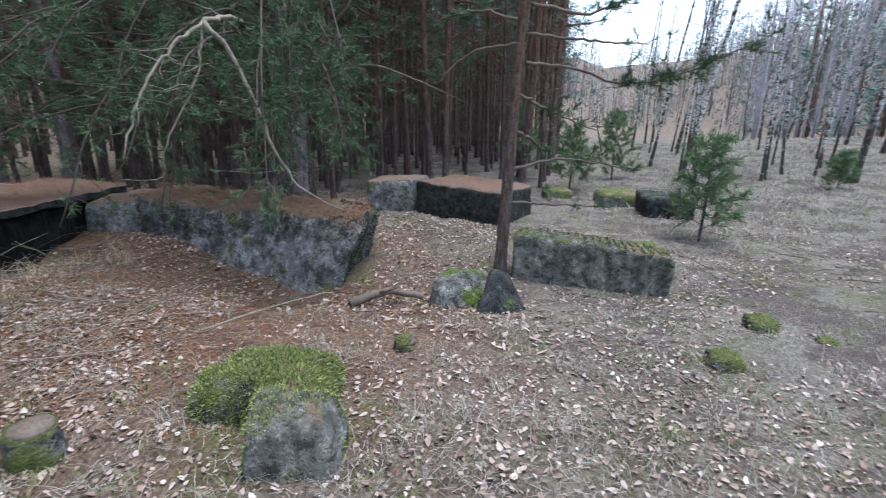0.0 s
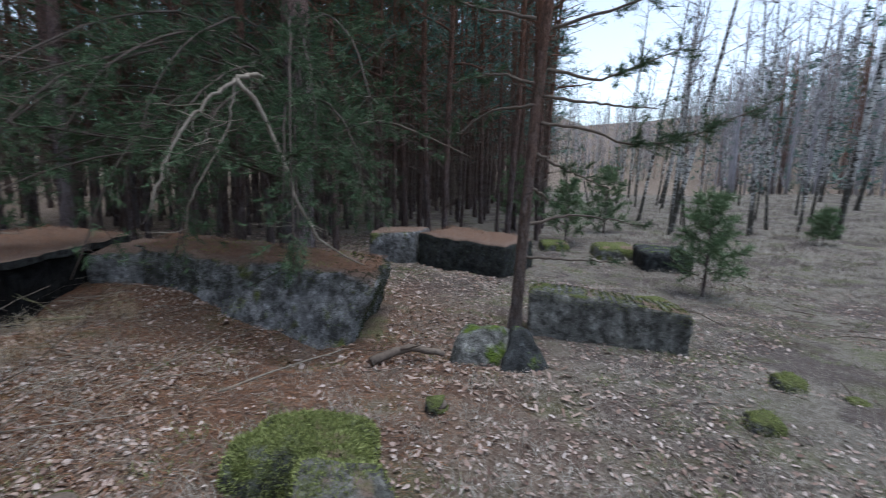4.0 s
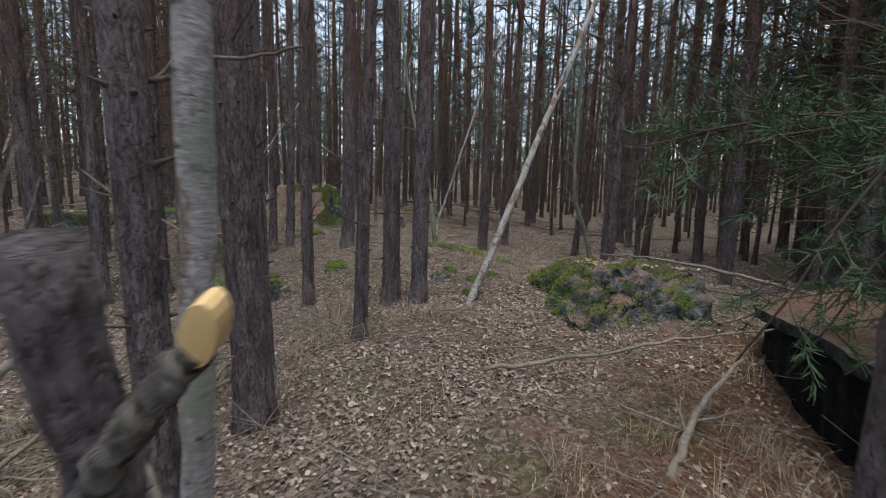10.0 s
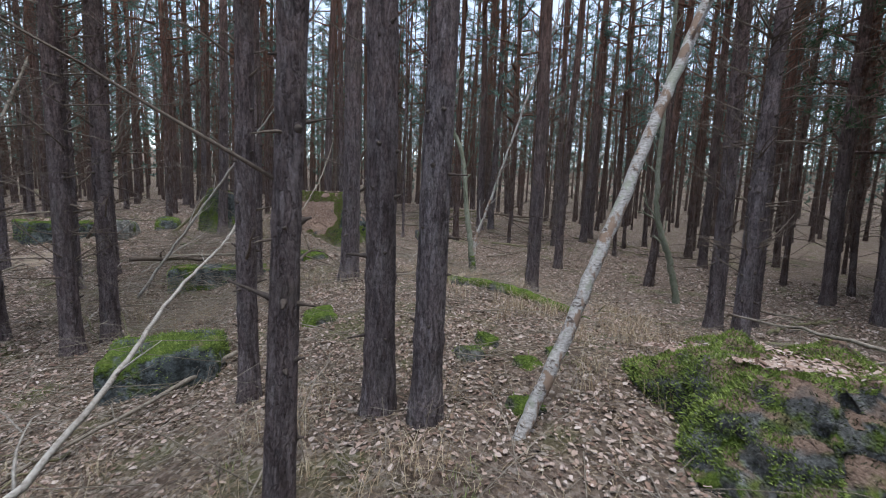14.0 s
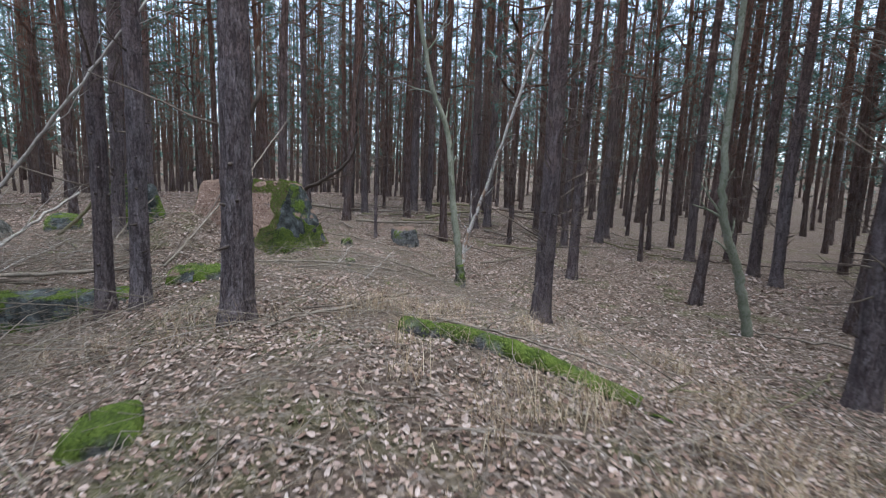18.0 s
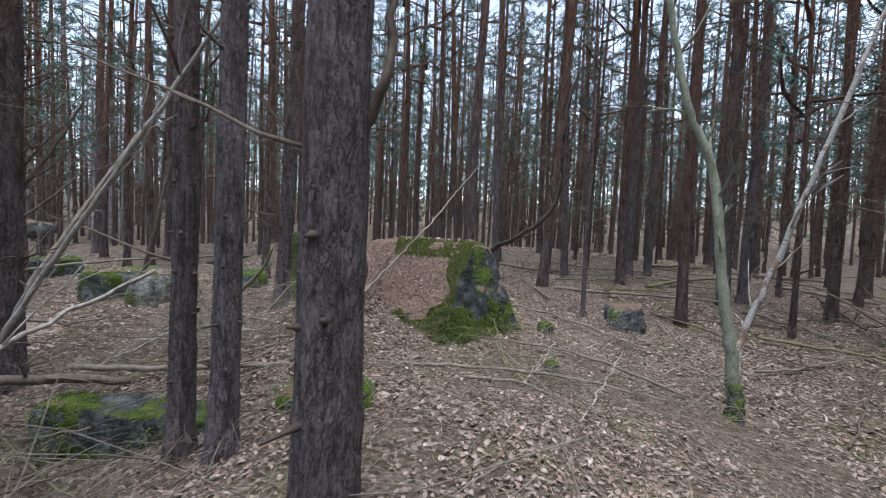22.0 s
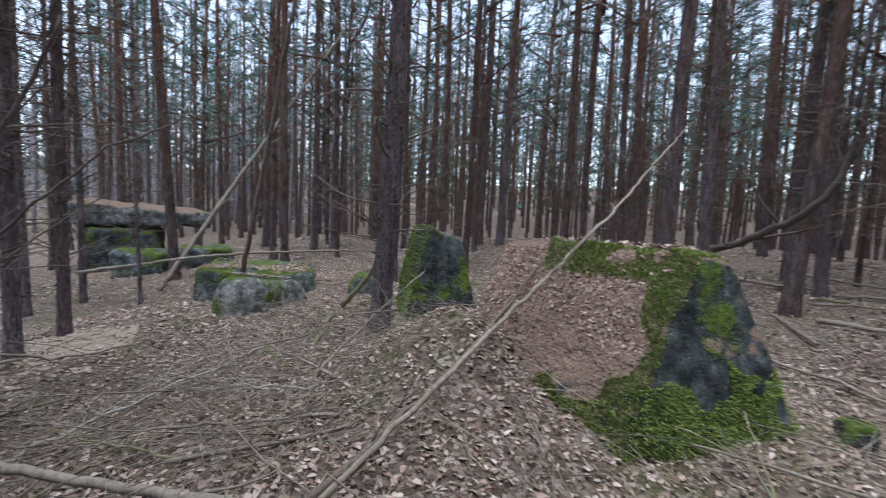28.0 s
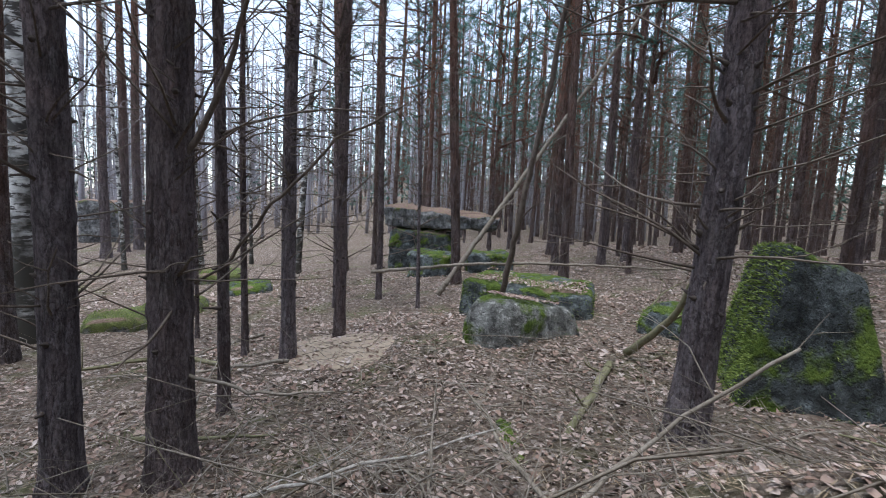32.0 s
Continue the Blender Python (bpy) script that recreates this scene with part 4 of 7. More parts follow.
def near_pine(x, y, d, lean=(0.0, 0.0), height=15.0, branches=9, material=None, low=0.9, label="", long=1.2, seed=None, crown=True, bow=0.0, sides=22, extra=(), brush=None):
    """A pine that the path passes closely: its own trunk, single dead branches, limbs and crown."""
    seed = int(abs(x * 131 + y * 977)) if seed is None else seed
    rng = random.Random(seed)
    mat = material or BARK
    at = Matrix.Translation((x, y, gz(x, y) - 0.02))
    tree = thing("pine_tree", at, label or NEAR_PINE_LABELS[seed % 3], "tree", "pines beside the path")
    me, line, r = trunk_mesh("trunk", d, height, mat, sides, 1.3 / sides, lean, bow, 0.05, rng)
    part("trunk", me, tree)
    part("knotted_wood", mesh_of("knotted_wood", *stub_ring(rng, line, r, 0.5, min(5.5, height - 1), 0.3), BOUGH_WOOD), tree, "dark broken branch stubs", kind="stuff")
    for _ in range(branches):
        z = rng.uniform(low, 6.2)
        i = int(np.searchsorted(line[:, 2], z))
        stub = rng.random() < 0.4
        ln = rng.uniform(0.06, 0.2) if stub else rng.uniform(0.3, long)
        v, q = dead_branch(rng, ln, rng.uniform(0.008, 0.016) if stub else rng.uniform(0.006, 0.013), rng.uniform(-0.1, 0.8), 0 if stub else rng.randint(1, 3), 5)
        v = v + (r[i] * 0.85, 0, 0)
        a = rng.uniform(0, 6.28)
        if clear_of_path(x, y, a, ln):
            part("dead_branch", mesh_of("dead_branch", v, q, DEAD_DARK), tree, "", Matrix.Translation(line[i]) @ Matrix.Rotation(a, 4, "Z"))
    for pts, r0, mat_b in extra:
        pts = np.array(pts) - np.array(at.translation)
        steps = np.concatenate([pts[k] + (pts[k + 1] - pts[k]) * np.linspace(0, 1, 6, endpoint=False)[:, None] for k in range(len(pts) - 1)] + [pts[-1:]])
        steps[1:] += np.array([[rng.gauss(0, 0.008) for _ in range(3)] for _ in steps[1:]])
        part("dead_branch", mesh_of("dead_branch", *tube(steps, np.linspace(r0, r0 * 0.45, len(steps)), 7), mat_b), tree)
    if brush is not None and not (float(path_distance(x, y)) < 1.9):
        part("dead_brush", brush, tree, "", Matrix.Rotation(rng.uniform(0, 6.28), 4, "Z"), "stuff")
    if crown:
        pick = LIGHT_CROWNS[seed % len(LIGHT_CROWNS)]
        top = Matrix.Translation((lean[0] * 8, lean[1] * 8, 0))
        part("crown_wood", pick[0], tree, "", top, "stuff")
        part("crown", pick[1], tree, "", top)
    return tree


# x, y, thickness, lean to x and y for each metre of height
NEAR = [
    (-4.14, 0.74, 0.13, 0.0, 0.0), (-5.9, 1.21, 0.18, 0.0, -0.02), (-6.85, 1.61, 0.25, 0.01, -0.03), (-4.0, 2.75, 0.20, 0.0, 0.04),
    (-3.38, 2.6, 0.13, 0.0, 0.01), (-7.33, 1.68, 0.15, 0.0, -0.02), (-9.6, 2.25, 0.15, 0.0, 0.0), (-7.85, 2.54, 0.13, -0.01, 0.04),
    (-8.88, 3.13, 0.21, 0.0, 0.0), (-8.613, 3.387, 0.19, 0.0, 0.03), (-13.84, 6.88, 0.26, 0.0, 0.0), (-10.73, 8.02, 0.21, 0.0, 0.0),
    (-9.4, 6.9, 0.16, 0.0, 0.02), (-12.44, 3.27, 0.25, 0.0, 0.02), (-13.48, 1.97, 0.16, 0.0, 0.0), (-13.4, 2.29, 0.17, 0.0, 0.01),
    (-16.88, 0.98, 0.20, -0.04, 0.02), (-14.38, -0.27, 0.23, 0.0, 0.0), (-13.85, -0.55, 0.19, 0.01, -0.01), (-15.29, -2.1, 0.14, -0.01, 0.0),
    (-15.95, -2.65, 0.13, -0.01, 0.0), (-14.67, -1.11, 0.09, 0.0, 0.0),
]
MIDDLE = [
    (-11.3, -1.05, 0.27), (-11.45, -0.4, 0.22), (-11.5, 0.34, 0.25), (-11.75, 0.6, 0.24), (-16.5, 9.05, 0.28), (-10.9, 8.98, 0.15), (-11.9, 12.0, 0.3), (-10.65, 11.25, 0.26),
    (-9.28, 9.5, 0.23), (-9.4, 12.9, 0.34), (-9.2, 14.2, 0.42), (-16.0, 13.3, 0.3), (-20.2, 12.5, 0.28), (-20.8, 8.9, 0.28), (-19.4, 11.7, 0.3), (-20.3, 8.3, 0.3),
    (-18.9, 10.3, 0.24), (-22.8, 7.2, 0.27), (-23.1, 7.75, 0.25), (-22.8, 5.2, 0.27), (-22.5, 5.6, 0.24), (-18.65, 5.35, 0.1), (-25.0, 7.65, 0.29), (-26.9, 10.95, 0.26),
    (-20.0, 3.35, 0.27), (-21.6, 3.9, 0.22), (-23.4, -5.0, 0.28), (-22.7, -5.1, 0.25), (-25.4, -1.5, 0.33), (-25.8, -1.0, 0.3), (-17.4, -5.3, 0.15), (-16.6, -5.2, 0.16),
    (-15.9, -5.8, 0.15), (-14.96, -2.8, 0.1), (-14.5, -4.5, 0.07), (-17.6, -4.05, 0.08), (-12.3, -13.0, 0.33), (-12.6, -14.0, 0.36), (-12.9, -14.8, 0.36), (-25.4, -9.8, 0.33),
    (-11.6, -2.6, 0.3), (-12.1, -0.6, 0.24), (-15.1, 12.8, 0.3), (-17.4, 12.9, 0.3), (-6.9, 8.6, 0.3), (-8.2, 10.4, 0.28), (-10.1, 2.6, 0.0),
]
# single branches that stand out: line, thickness, wood
EXTRA = {
    (-14.67, -1.11): [([(-14.66, -1.08, 1.15), (-14.95, -0.75, 1.62), (-15.31, -0.51, 2.05), (-15.7, -0.3, 2.3)], 0.014, DEAD_DARK)],
    (-14.38, -0.27): [([(-14.4, -0.3, 1.7), (-14.62, -0.12, 2.2), (-14.75, 0.1, 2.75)], 0.02, DEAD_DARK), ([(-14.36, -0.25, 0.75), (-14.75, -0.1, 0.62), (-15.1, 0.25, 0.7)], 0.012, DEAD)],
    (-12.44, 3.27): [([(-12.44, 3.35, 1.9), (-12.40, 3.47, 2.2), (-12.44, 3.47, 2.55)], 0.024, DEAD_DARK)],
    (-5.9, 1.21): [([(-5.9, 1.25, 1.98), (-5.8, 1.5, 2.07), (-5.72, 1.85, 2.14)], 0.013, DEAD_DARK)],
}
for k, (x, y, d, lx, ly) in enumerate(NEAR):
    near_pine(x, y, d, (lx, ly), branches=16 if d > 0.12 else 6, height=15 if d > 0.12 else 8, extra=EXTRA.get((x, y), ()), brush=FAR_PINES[k % 6][1] if d > 0.12 else None)
for k, (x, y, d) in enumerate(MIDDLE):
    if d:
        near_pine(x, y, d * 0.76, (0.0, 0.012 * ((k % 5) - 2)), height=16 if d > 0.12 else 8, branches=16, crown=d > 0.12, sides=14, brush=FAR_PINES[k % 6][1])
# the pale snag left of the path
near_pine(-7.0, -0.06, 0.115, (0.02, -0.055), 9, 8, PALE_SNAG, 1.2, "thin pale barkless pine with bare branches", crown=False)

TAKEN = np.array([(a[0], a[1]) for a in NEAR] + [(a[0], a[1]) for a in MIDDLE] + [(0.72, 5.6), (-2.7, 8.2), (-7.0, -0.06), (-8.1, 3.9), (-15.5, 6.4)])
ROCKY = np.array([(-5.6, 6.2, 1.6), (-2.6, 6.2, 2.4), (0.5, 9.8, 1.9), (-1.0, 10.2, 1.2), (1.7, 5.4, 1.6), (-17.0, 2.9, 2.3), (-18.4, 0.8, 1.5), (-18.6, -2.5, 1.6), (-20.0, -7.8, 2.2), (-7.8, 5.6, 1.6),
                  (-14.7, -0.4, 1.6), (-15.8, -3.9, 1.2)])


def in_wood(x, y):
    """Whether pines stand here: not in the clearings east and south."""
    if x > 0.26 * y - 0.6 or (x > -3 and y < 11) or (x > -9 and y < -2.5):
        return False
    south = -5.0 if x > -15 else -5.0 - (-15 - x) * 1.5
    return y > max(south, -45)


rng = random.Random(5)
WOOD_TREES = []
grid = {}
for _ in range(30000):
    x, y = rng.uniform(-66, 16), rng.uniform(-42, 56)
    if not in_wood(x, y):
        continue
    pd = float(path_distance(x, y))
    if pd < 6.2 or pd > 46:
        continue
    gap = 1.5 if pd < 14 else 1.75 if pd < 24 else 1.75
    if x > -13 and y > 8:
        gap = 1.0
    cell = (int(x // 2), int(y // 2))
    if any((x - a) ** 2 + (y - b) ** 2 < gap * gap for i in (-1, 0, 1) for j in (-1, 0, 1) for a, b in grid.get((cell[0] + i, cell[1] + j), ())):
        continue
    if np.min(np.hypot(TAKEN[:, 0] - x, TAKEN[:, 1] - y)) < 1.2 or np.any(np.hypot(ROCKY[:, 0] - x, ROCKY[:, 1] - y) < ROCKY[:, 2]):
        continue
    grid.setdefault(cell, []).append((x, y))
    WOOD_TREES.append((x, y, pd))

PROTOS = []
for tr, dead, limbs, crown in FAR_PINES:
    proto = thing("pine_tree", Matrix.Translation((0, 0, -60)), "tall straight pine with reddish upper bark in the dense stand", "tree", "pines of the wood")
    part("trunk", tr, proto)
    part("dead_brush", dead, proto, kind="stuff")
    part("crown_wood", limbs, proto, kind="stuff")
    part("crown", crown, proto)
    PROTOS.append(proto)
WOOD_TREES.sort(key=lambda t: t[2])
WOOD_Z = ground_at(np.array([t[0] for t in WOOD_TREES]), np.array([t[1] for t in WOOD_TREES]))
SINGLE = 260
for k, ((x, y, pd), z) in enumerate(zip(WOOD_TREES[:SINGLE], WOOD_Z)):
    s = rng.uniform(0.85, 1.15)
    m = Matrix.LocRotScale((x, y, z - 0.03), Euler((rng.gauss(0, 0.018), rng.gauss(0, 0.018), rng.uniform(0, 6.28))), (s, s, rng.uniform(0.9, 1.12)))
    if k < len(PROTOS):
        PROTOS[k].matrix_basis = m
    else:
        copy_thing(PROTOS[rng.randrange(len(PROTOS))], m)

# dark young pines added behind the blocks, their canopy cover shading the wood
SHADE_PINES = []
for k in range(3):
    r2 = random.Random(640 + k)
    tr, line, r = trunk_mesh("trunk", 0.13, 9 + k, BARK_FAR, 8, 0.6, (0, 0), 0.05, 0.05, r2)
    wood, green = crown_pieces(r2, 9 + k, 2.3, 1.8, 34, 0.15, 0.016, 7, 16, 3, 4)
    proto = thing("pine_tree", Matrix.Translation((0, 0, -60)), "crowded young pine with dark green branches, added to shade the wood", "tree", "dense pines behind the blocks")
    part("trunk", tr, proto)
    part("crown_wood", mesh_of("crown_wood", *wood, BARK_FAR), proto, kind="stuff")
    part("crown", mesh_of("crown", *green, NEEDLES), proto)
    SHADE_PINES.append(proto)
drng = random.Random(31)
placed = []
for _ in range(900):
    x, y = drng.uniform(-12.5, -0.6), drng.uniform(8.8, 19)
    if x > 0.26 * y - 3.6 or any(math.hypot(x - a, y - b) < 1.5 for a, b in placed) or np.any(np.hypot(ROCKY[:, 0] - x, ROCKY[:, 1] - y) < ROCKY[:, 2]) or (x < -8 and y < 11.5):
        continue
    if min(math.hypot(x - a[0], y - a[1]) for a in WOOD_TREES[:SINGLE]) < 0.45:
        continue
    placed.append((x, y))
    m = Matrix.LocRotScale((x, y, gz(x, y) - 0.03), Euler((0, 0, drng.uniform(0, 6.28))), (1, 1, drng.uniform(0.85, 1.15)))
    if len(placed) <= 3:
        SHADE_PINES[len(placed) - 1].matrix_basis = m
    elif len(placed) < 58:
        copy_thing(SHADE_PINES[drng.randrange(3)], m)

# the depth of the wood, past counting
FAR_SHAPES = []
for k in range(5):
    r2 = random.Random(300 + k)
    h, start = r2.uniform(13, 17), r2.uniform(2.2, 4.5)
    zs = np.array([-0.3, 0.0, 0.4, 3.0, 7.0, 11.0, h])
    line = np.stack([np.sin(zs * 0.4 + k) * 0.05, np.cos(zs * 0.5 + k) * 0.05, zs], 1)
    stem = tube(line, 0.105 * (1 - 0.75 * np.clip(zs / h, 0, 1)) * (1 + 0.3 * (zs < 0.1)), 5)
    wood, green = crown_pieces(r2, h, start, 1.7, 15, 0.32, 0.042, 6, 6, 3, 3)
    dead = []
    for _ in range(12):
        az, z = r2.uniform(0, 6.28), r2.uniform(1.2, start + 1)
        tw = wander(r2, (0, 0, z), (math.cos(az), math.sin(az), r2.uniform(-0.1, 0.5)), r2.uniform(0.4, 1.3), 3, 0.15)
        dead.append(tube(tw, np.linspace(0.012, 0.004, 4), 3, False))
    FAR_SHAPES.append((joined([stem] + [wood] + dead), green))
stems, greens = [], []
for (x, y, pd), z in zip(WOOD_TREES[SINGLE:], WOOD_Z[SINGLE:]):
    wood, green = FAR_SHAPES[rng.randrange(5)]
    a, s = rng.uniform(0, 6.28), rng.uniform(0.85, 1.2)
    turn = np.array([[math.cos(a), math.sin(a), 0], [-math.sin(a), math.cos(a), 0], [rng.gauss(0, 0.015), rng.gauss(0, 0.015), 1]]) * s
    stems.append((wood[0] @ turn + (x, y, z), wood[1]))
    greens.append((green[0] @ turn + (x, y, z), green[1]))
solid("far_pine_stems", mesh_of("far_pine_stems", *joined(stems), BARK_FAR), "dense brown pine stems deep in the wood", "forest", kind="stuff")
solid("far_pine_crowns", mesh_of("far_pine_crowns", *joined(greens), NEEDLES_HAZED), "pine crowns deep in the wood, painted a hazy blue-green", "forest", kind="stuff")

# the wood's last rows and the trees on the far hill
def simple_tree(seed, pine):
    r2 = random.Random(seed)
    h = r2.uniform(12, 17)
    zs = np.array([-0.4, 2.0, 8.0, h])
    stem = [tube(np.stack([np.sin(zs * 0.4 + seed) * 0.08, np.cos(zs * 0.5) * 0.08, zs], 1), 0.12 * (1 - 0.7 * np.clip(zs / h, 0, 1)), 4)]
    green = []
    for _ in range(26 if pine else 10):
        f = r2.uniform(0.03, 0.95)
        a, ln = r2.uniform(0, 6.28), r2.uniform(0.4, 1.9) * (1.15 - 0.7 * f)
        p = (math.cos(a) * ln, math.sin(a) * ln, h * f)
        if pine:
            green.append(tuft(r2, p, (math.cos(a), math.sin(a), 0.4), 6, 0.55, 0.13))
        else:
            stem.append(tube(np.array([(0, 0, h * f - ln * 0.8), (p[0] * 0.5, p[1] * 0.5, h * f - 0.1), p]), np.array([0.03, 0.02, 0.008]), 3, False))
            green.append(tuft(r2, p, (math.cos(a), math.sin(a), 0.9), 7, 1.2, 0.05))
    return joined(stem), joined(green)


PINE_SHAPES, BARE_SHAPES = [simple_tree(800 + k, True) for k in range(4)], [simple_tree(820 + k, False) for k in range(4)]
stems, greens, bare = [], [], []
for _ in range(4400):
    x, y = rng.uniform(-120, 100), rng.uniform(-90, 130)
    pd = float(path_distance(x, y))
    east = x > 0.26 * y + 2
    if pd < 44 or pd > 150 or (not east and pd > 85):
        continue
    if y > 0 and 0.12 < x / y < 0.62:
        continue
    if east and rng.random() < 0.25:
        continue
    pine = rng.random() < (0.85 if not east else 0.35)
    if y < -12 and x > -24:
        pine = rng.random() < 0.4
    wood, green = rng.choice(PINE_SHAPES if pine else BARE_SHAPES)
    a, s = rng.uniform(0, 6.28), rng.uniform(0.8, 1.25)
    turn = np.array([[math.cos(a), math.sin(a), 0], [-math.sin(a), math.cos(a), 0], [0, 0, 1]]) * s
    at = np.array([x, y, gz(x, y)])
    (stems if pine else bare).append((wood[0] @ turn + at, wood[1]))
    (greens if pine else bare).append((green[0] @ turn + at, green[1]))
# small trees far over the valley
for _ in range(620):
    far_off, bearing = rng.uniform(95, 200), rng.uniform(0.10, 0.60)
    x, y = far_off * math.sin(bearing), far_off * math.cos(bearing)
    pine = rng.random() < 0.45
    wood, green = rng.choice(PINE_SHAPES if pine else BARE_SHAPES)
    a, s = rng.uniform(0, 6.28), rng.uniform(0.45, 0.7)
    turn = np.array([[math.cos(a), math.sin(a), 0], [-math.sin(a), math.cos(a), 0], [0, 0, 1]]) * s
    at = np.array([x, y, gz(x, y)])
    (stems if pine else bare).append((wood[0] @ turn + at, wood[1]))
    (greens if pine else bare).append((green[0] @ turn + at, green[1]))
# thin bare growth south of the path
for _ in range(240):
    x, y = rng.uniform(-48, -2), rng.uniform(-46, -17)
    if rng.random() < 0.35 and x > -12:
        continue
    wood, green = rng.choice(BARE_SHAPES)
    a, s = rng.uniform(0, 6.28), rng.uniform(0.45, 0.9)
    turn = np.array([[math.cos(a), math.sin(a), 0], [-math.sin(a), math.cos(a), 0], [0, 0, 1]]) * s
    at = np.array([x, y, gz(x, y)])
    bare += [(wood[0] @ turn + at, wood[1]), (green[0] @ turn + at, green[1])]
# the hill beyond the clearing, closely wooded
for _ in range(1500):
    x, y = rng.uniform(18, 150), rng.uniform(8, 150)
    if x * 0.75 + y * 0.45 < 66 or x < 0.48 * y + 6 or rng.random() < np.clip((math.hypot(x, y) - 80) / 120, 0, 0.7):
        continue
    pine = rng.random() < 0.6
    wood, green = rng.choice(PINE_SHAPES if pine else BARE_SHAPES)
    a, s = rng.uniform(0, 6.28), rng.uniform(0.7, 1.15)
    turn = np.array([[math.cos(a), math.sin(a), 0], [-math.sin(a), math.cos(a), 0], [0, 0, 1]]) * s
    at = np.array([x, y, gz(x, y)])
    (stems if pine else bare).append((wood[0] @ turn + at, wood[1]))
    (greens if pine else bare).append((green[0] @ turn + at, green[1]))
# bare wood paled towards mauve-grey, the hill's haze carried by its paint
TWIG_HAZED = make_dead_wood("hazed_bare_twigs", (0.34, 0.32, 0.34), (0.44, 0.42, 0.44), (0.24, 0.22, 0.23))
solid("far_wood_stems", mesh_of("far_wood_stems", *joined(stems), BARK_FAR), "brown stems at the far end of the wood", "forest", kind="stuff")
solid("far_wood_crowns", mesh_of("far_wood_crowns", *joined(greens), NEEDLES_HAZED), "pine crowns at the far end of the wood, painted a hazy green", "forest", kind="stuff")
solid("far_bare_wood", mesh_of("far_bare_wood", *joined(bare), TWIG_HAZED), "bare winter trees on the hill, paled to grey for haze", "forest", kind="stuff")

# ---------------------------------------------------------------- single trees with a shape of their own
def smooth_line(points, steps=24):
    """A soft curve through the given points."""
    p = np.array(points, float)
    if len(p) == 2:
        return p[0] + (p[1] - p[0]) * np.linspace(0, 1, steps)[:, None]
    q = np.concatenate([[2 * p[0] - p[1]], p, [2 * p[-1] - p[-2]]])
    out = []
    per = max(2, steps // (len(p) - 1))
    for i in range(1, len(q) - 2):
        for t in np.linspace(0, 1, per, endpoint=i == len(q) - 3):
            a, b, c, d = q[i - 1], q[i], q[i + 1], q[i + 2]
            out.append(0.5 * (2 * b + (c - a) * t + (2 * a - 5 * b + 4 * c - d) * t * t + (3 * b - a - 3 * c + d) * t ** 3))
    return np.array(out)


def limb(points, r0, r1, sides=8, rough=0.12, steps=24, crook=0.0, seed=1):
    """A rough round limb along a soft curve."""
    line = smooth_line(points, steps)
    rr = random.Random(seed)
    if crook:
        line[1:-1] += np.array([[rr.gauss(0, crook) for _ in range(3)] for _ in line[1:-1]])
    n = len(line)
    radii = np.linspace(r0, r1, n)
    v, q = tube(line, radii, sides)
    full = np.repeat(np.concatenate([line[:1], line, line[-1:]]), sides, 0)
    return full + (v - full) * (1 + (fbm(v * (14, 14, 14) + seed, 2) - 0.5) * 2 * rough)[:, None], q


def fallen(name, points, r0, r1, material, label, category="branch", group="fallen branches", twigs=4, seed=0, crook=0.006, sides=7, long=0.5):
    """A fallen or leaning stick with its side twigs, each a part."""
    rr = random.Random(seed * 7 + 3)
    base = np.array(points[0], float)
    local = [np.array(p, float) - base for p in points]
    ob = thing(name, Matrix.Translation(base), label, category, group)
    length = sum(np.linalg.norm(local[i + 1] - local[i]) for i in range(len(local) - 1))
    part("stem", mesh_of("stem", *limb(local, r0, r1, sides, 0.12, max(10, int(length * 9)), crook, seed + 1), material), ob)
    if material == MOSS_ROCK:
        v, q = moss_blades(ob.children[0].data, ob.matrix_basis, 11000, mossy_where(0.36, 3.0))
        part("moss", mesh_of("moss", v, q, MOSS_TUFT), ob, "bright green moss", kind="stuff")
    line = smooth_line(local, 24)
    for _ in range(twigs):
        k = rr.randint(5, len(line) - 2)
        along = line[k + 1] - line[k]
        way = along / np.linalg.norm(along) * rr.uniform(0.4, 1.0) + np.array([rr.gauss(0, 0.6), rr.gauss(0, 0.6), rr.uniform(-0.1, 0.7)])
        ln = rr.uniform(0.25, 1.0) * long
        r = (r0 + (r1 - r0) * k / len(line)) * 0.45
        sub = wander(rr, line[k], way, ln, 5, 0.14)
        pieces = [tube(sub, np.linspace(r, r * 0.3, 6), 4)]
        tip = wander(rr, sub[3], way + np.array([rr.gauss(0, 0.5), rr.gauss(0, 0.5), rr.gauss(0, 0.3)]), ln * 0.5, 3, 0.15)
        pieces.append(tube(tip, np.linspace(r * 0.5, r * 0.2, 4), 4))
        part("twig", mesh_of("twig", *joined(pieces), material), ob)
    return ob


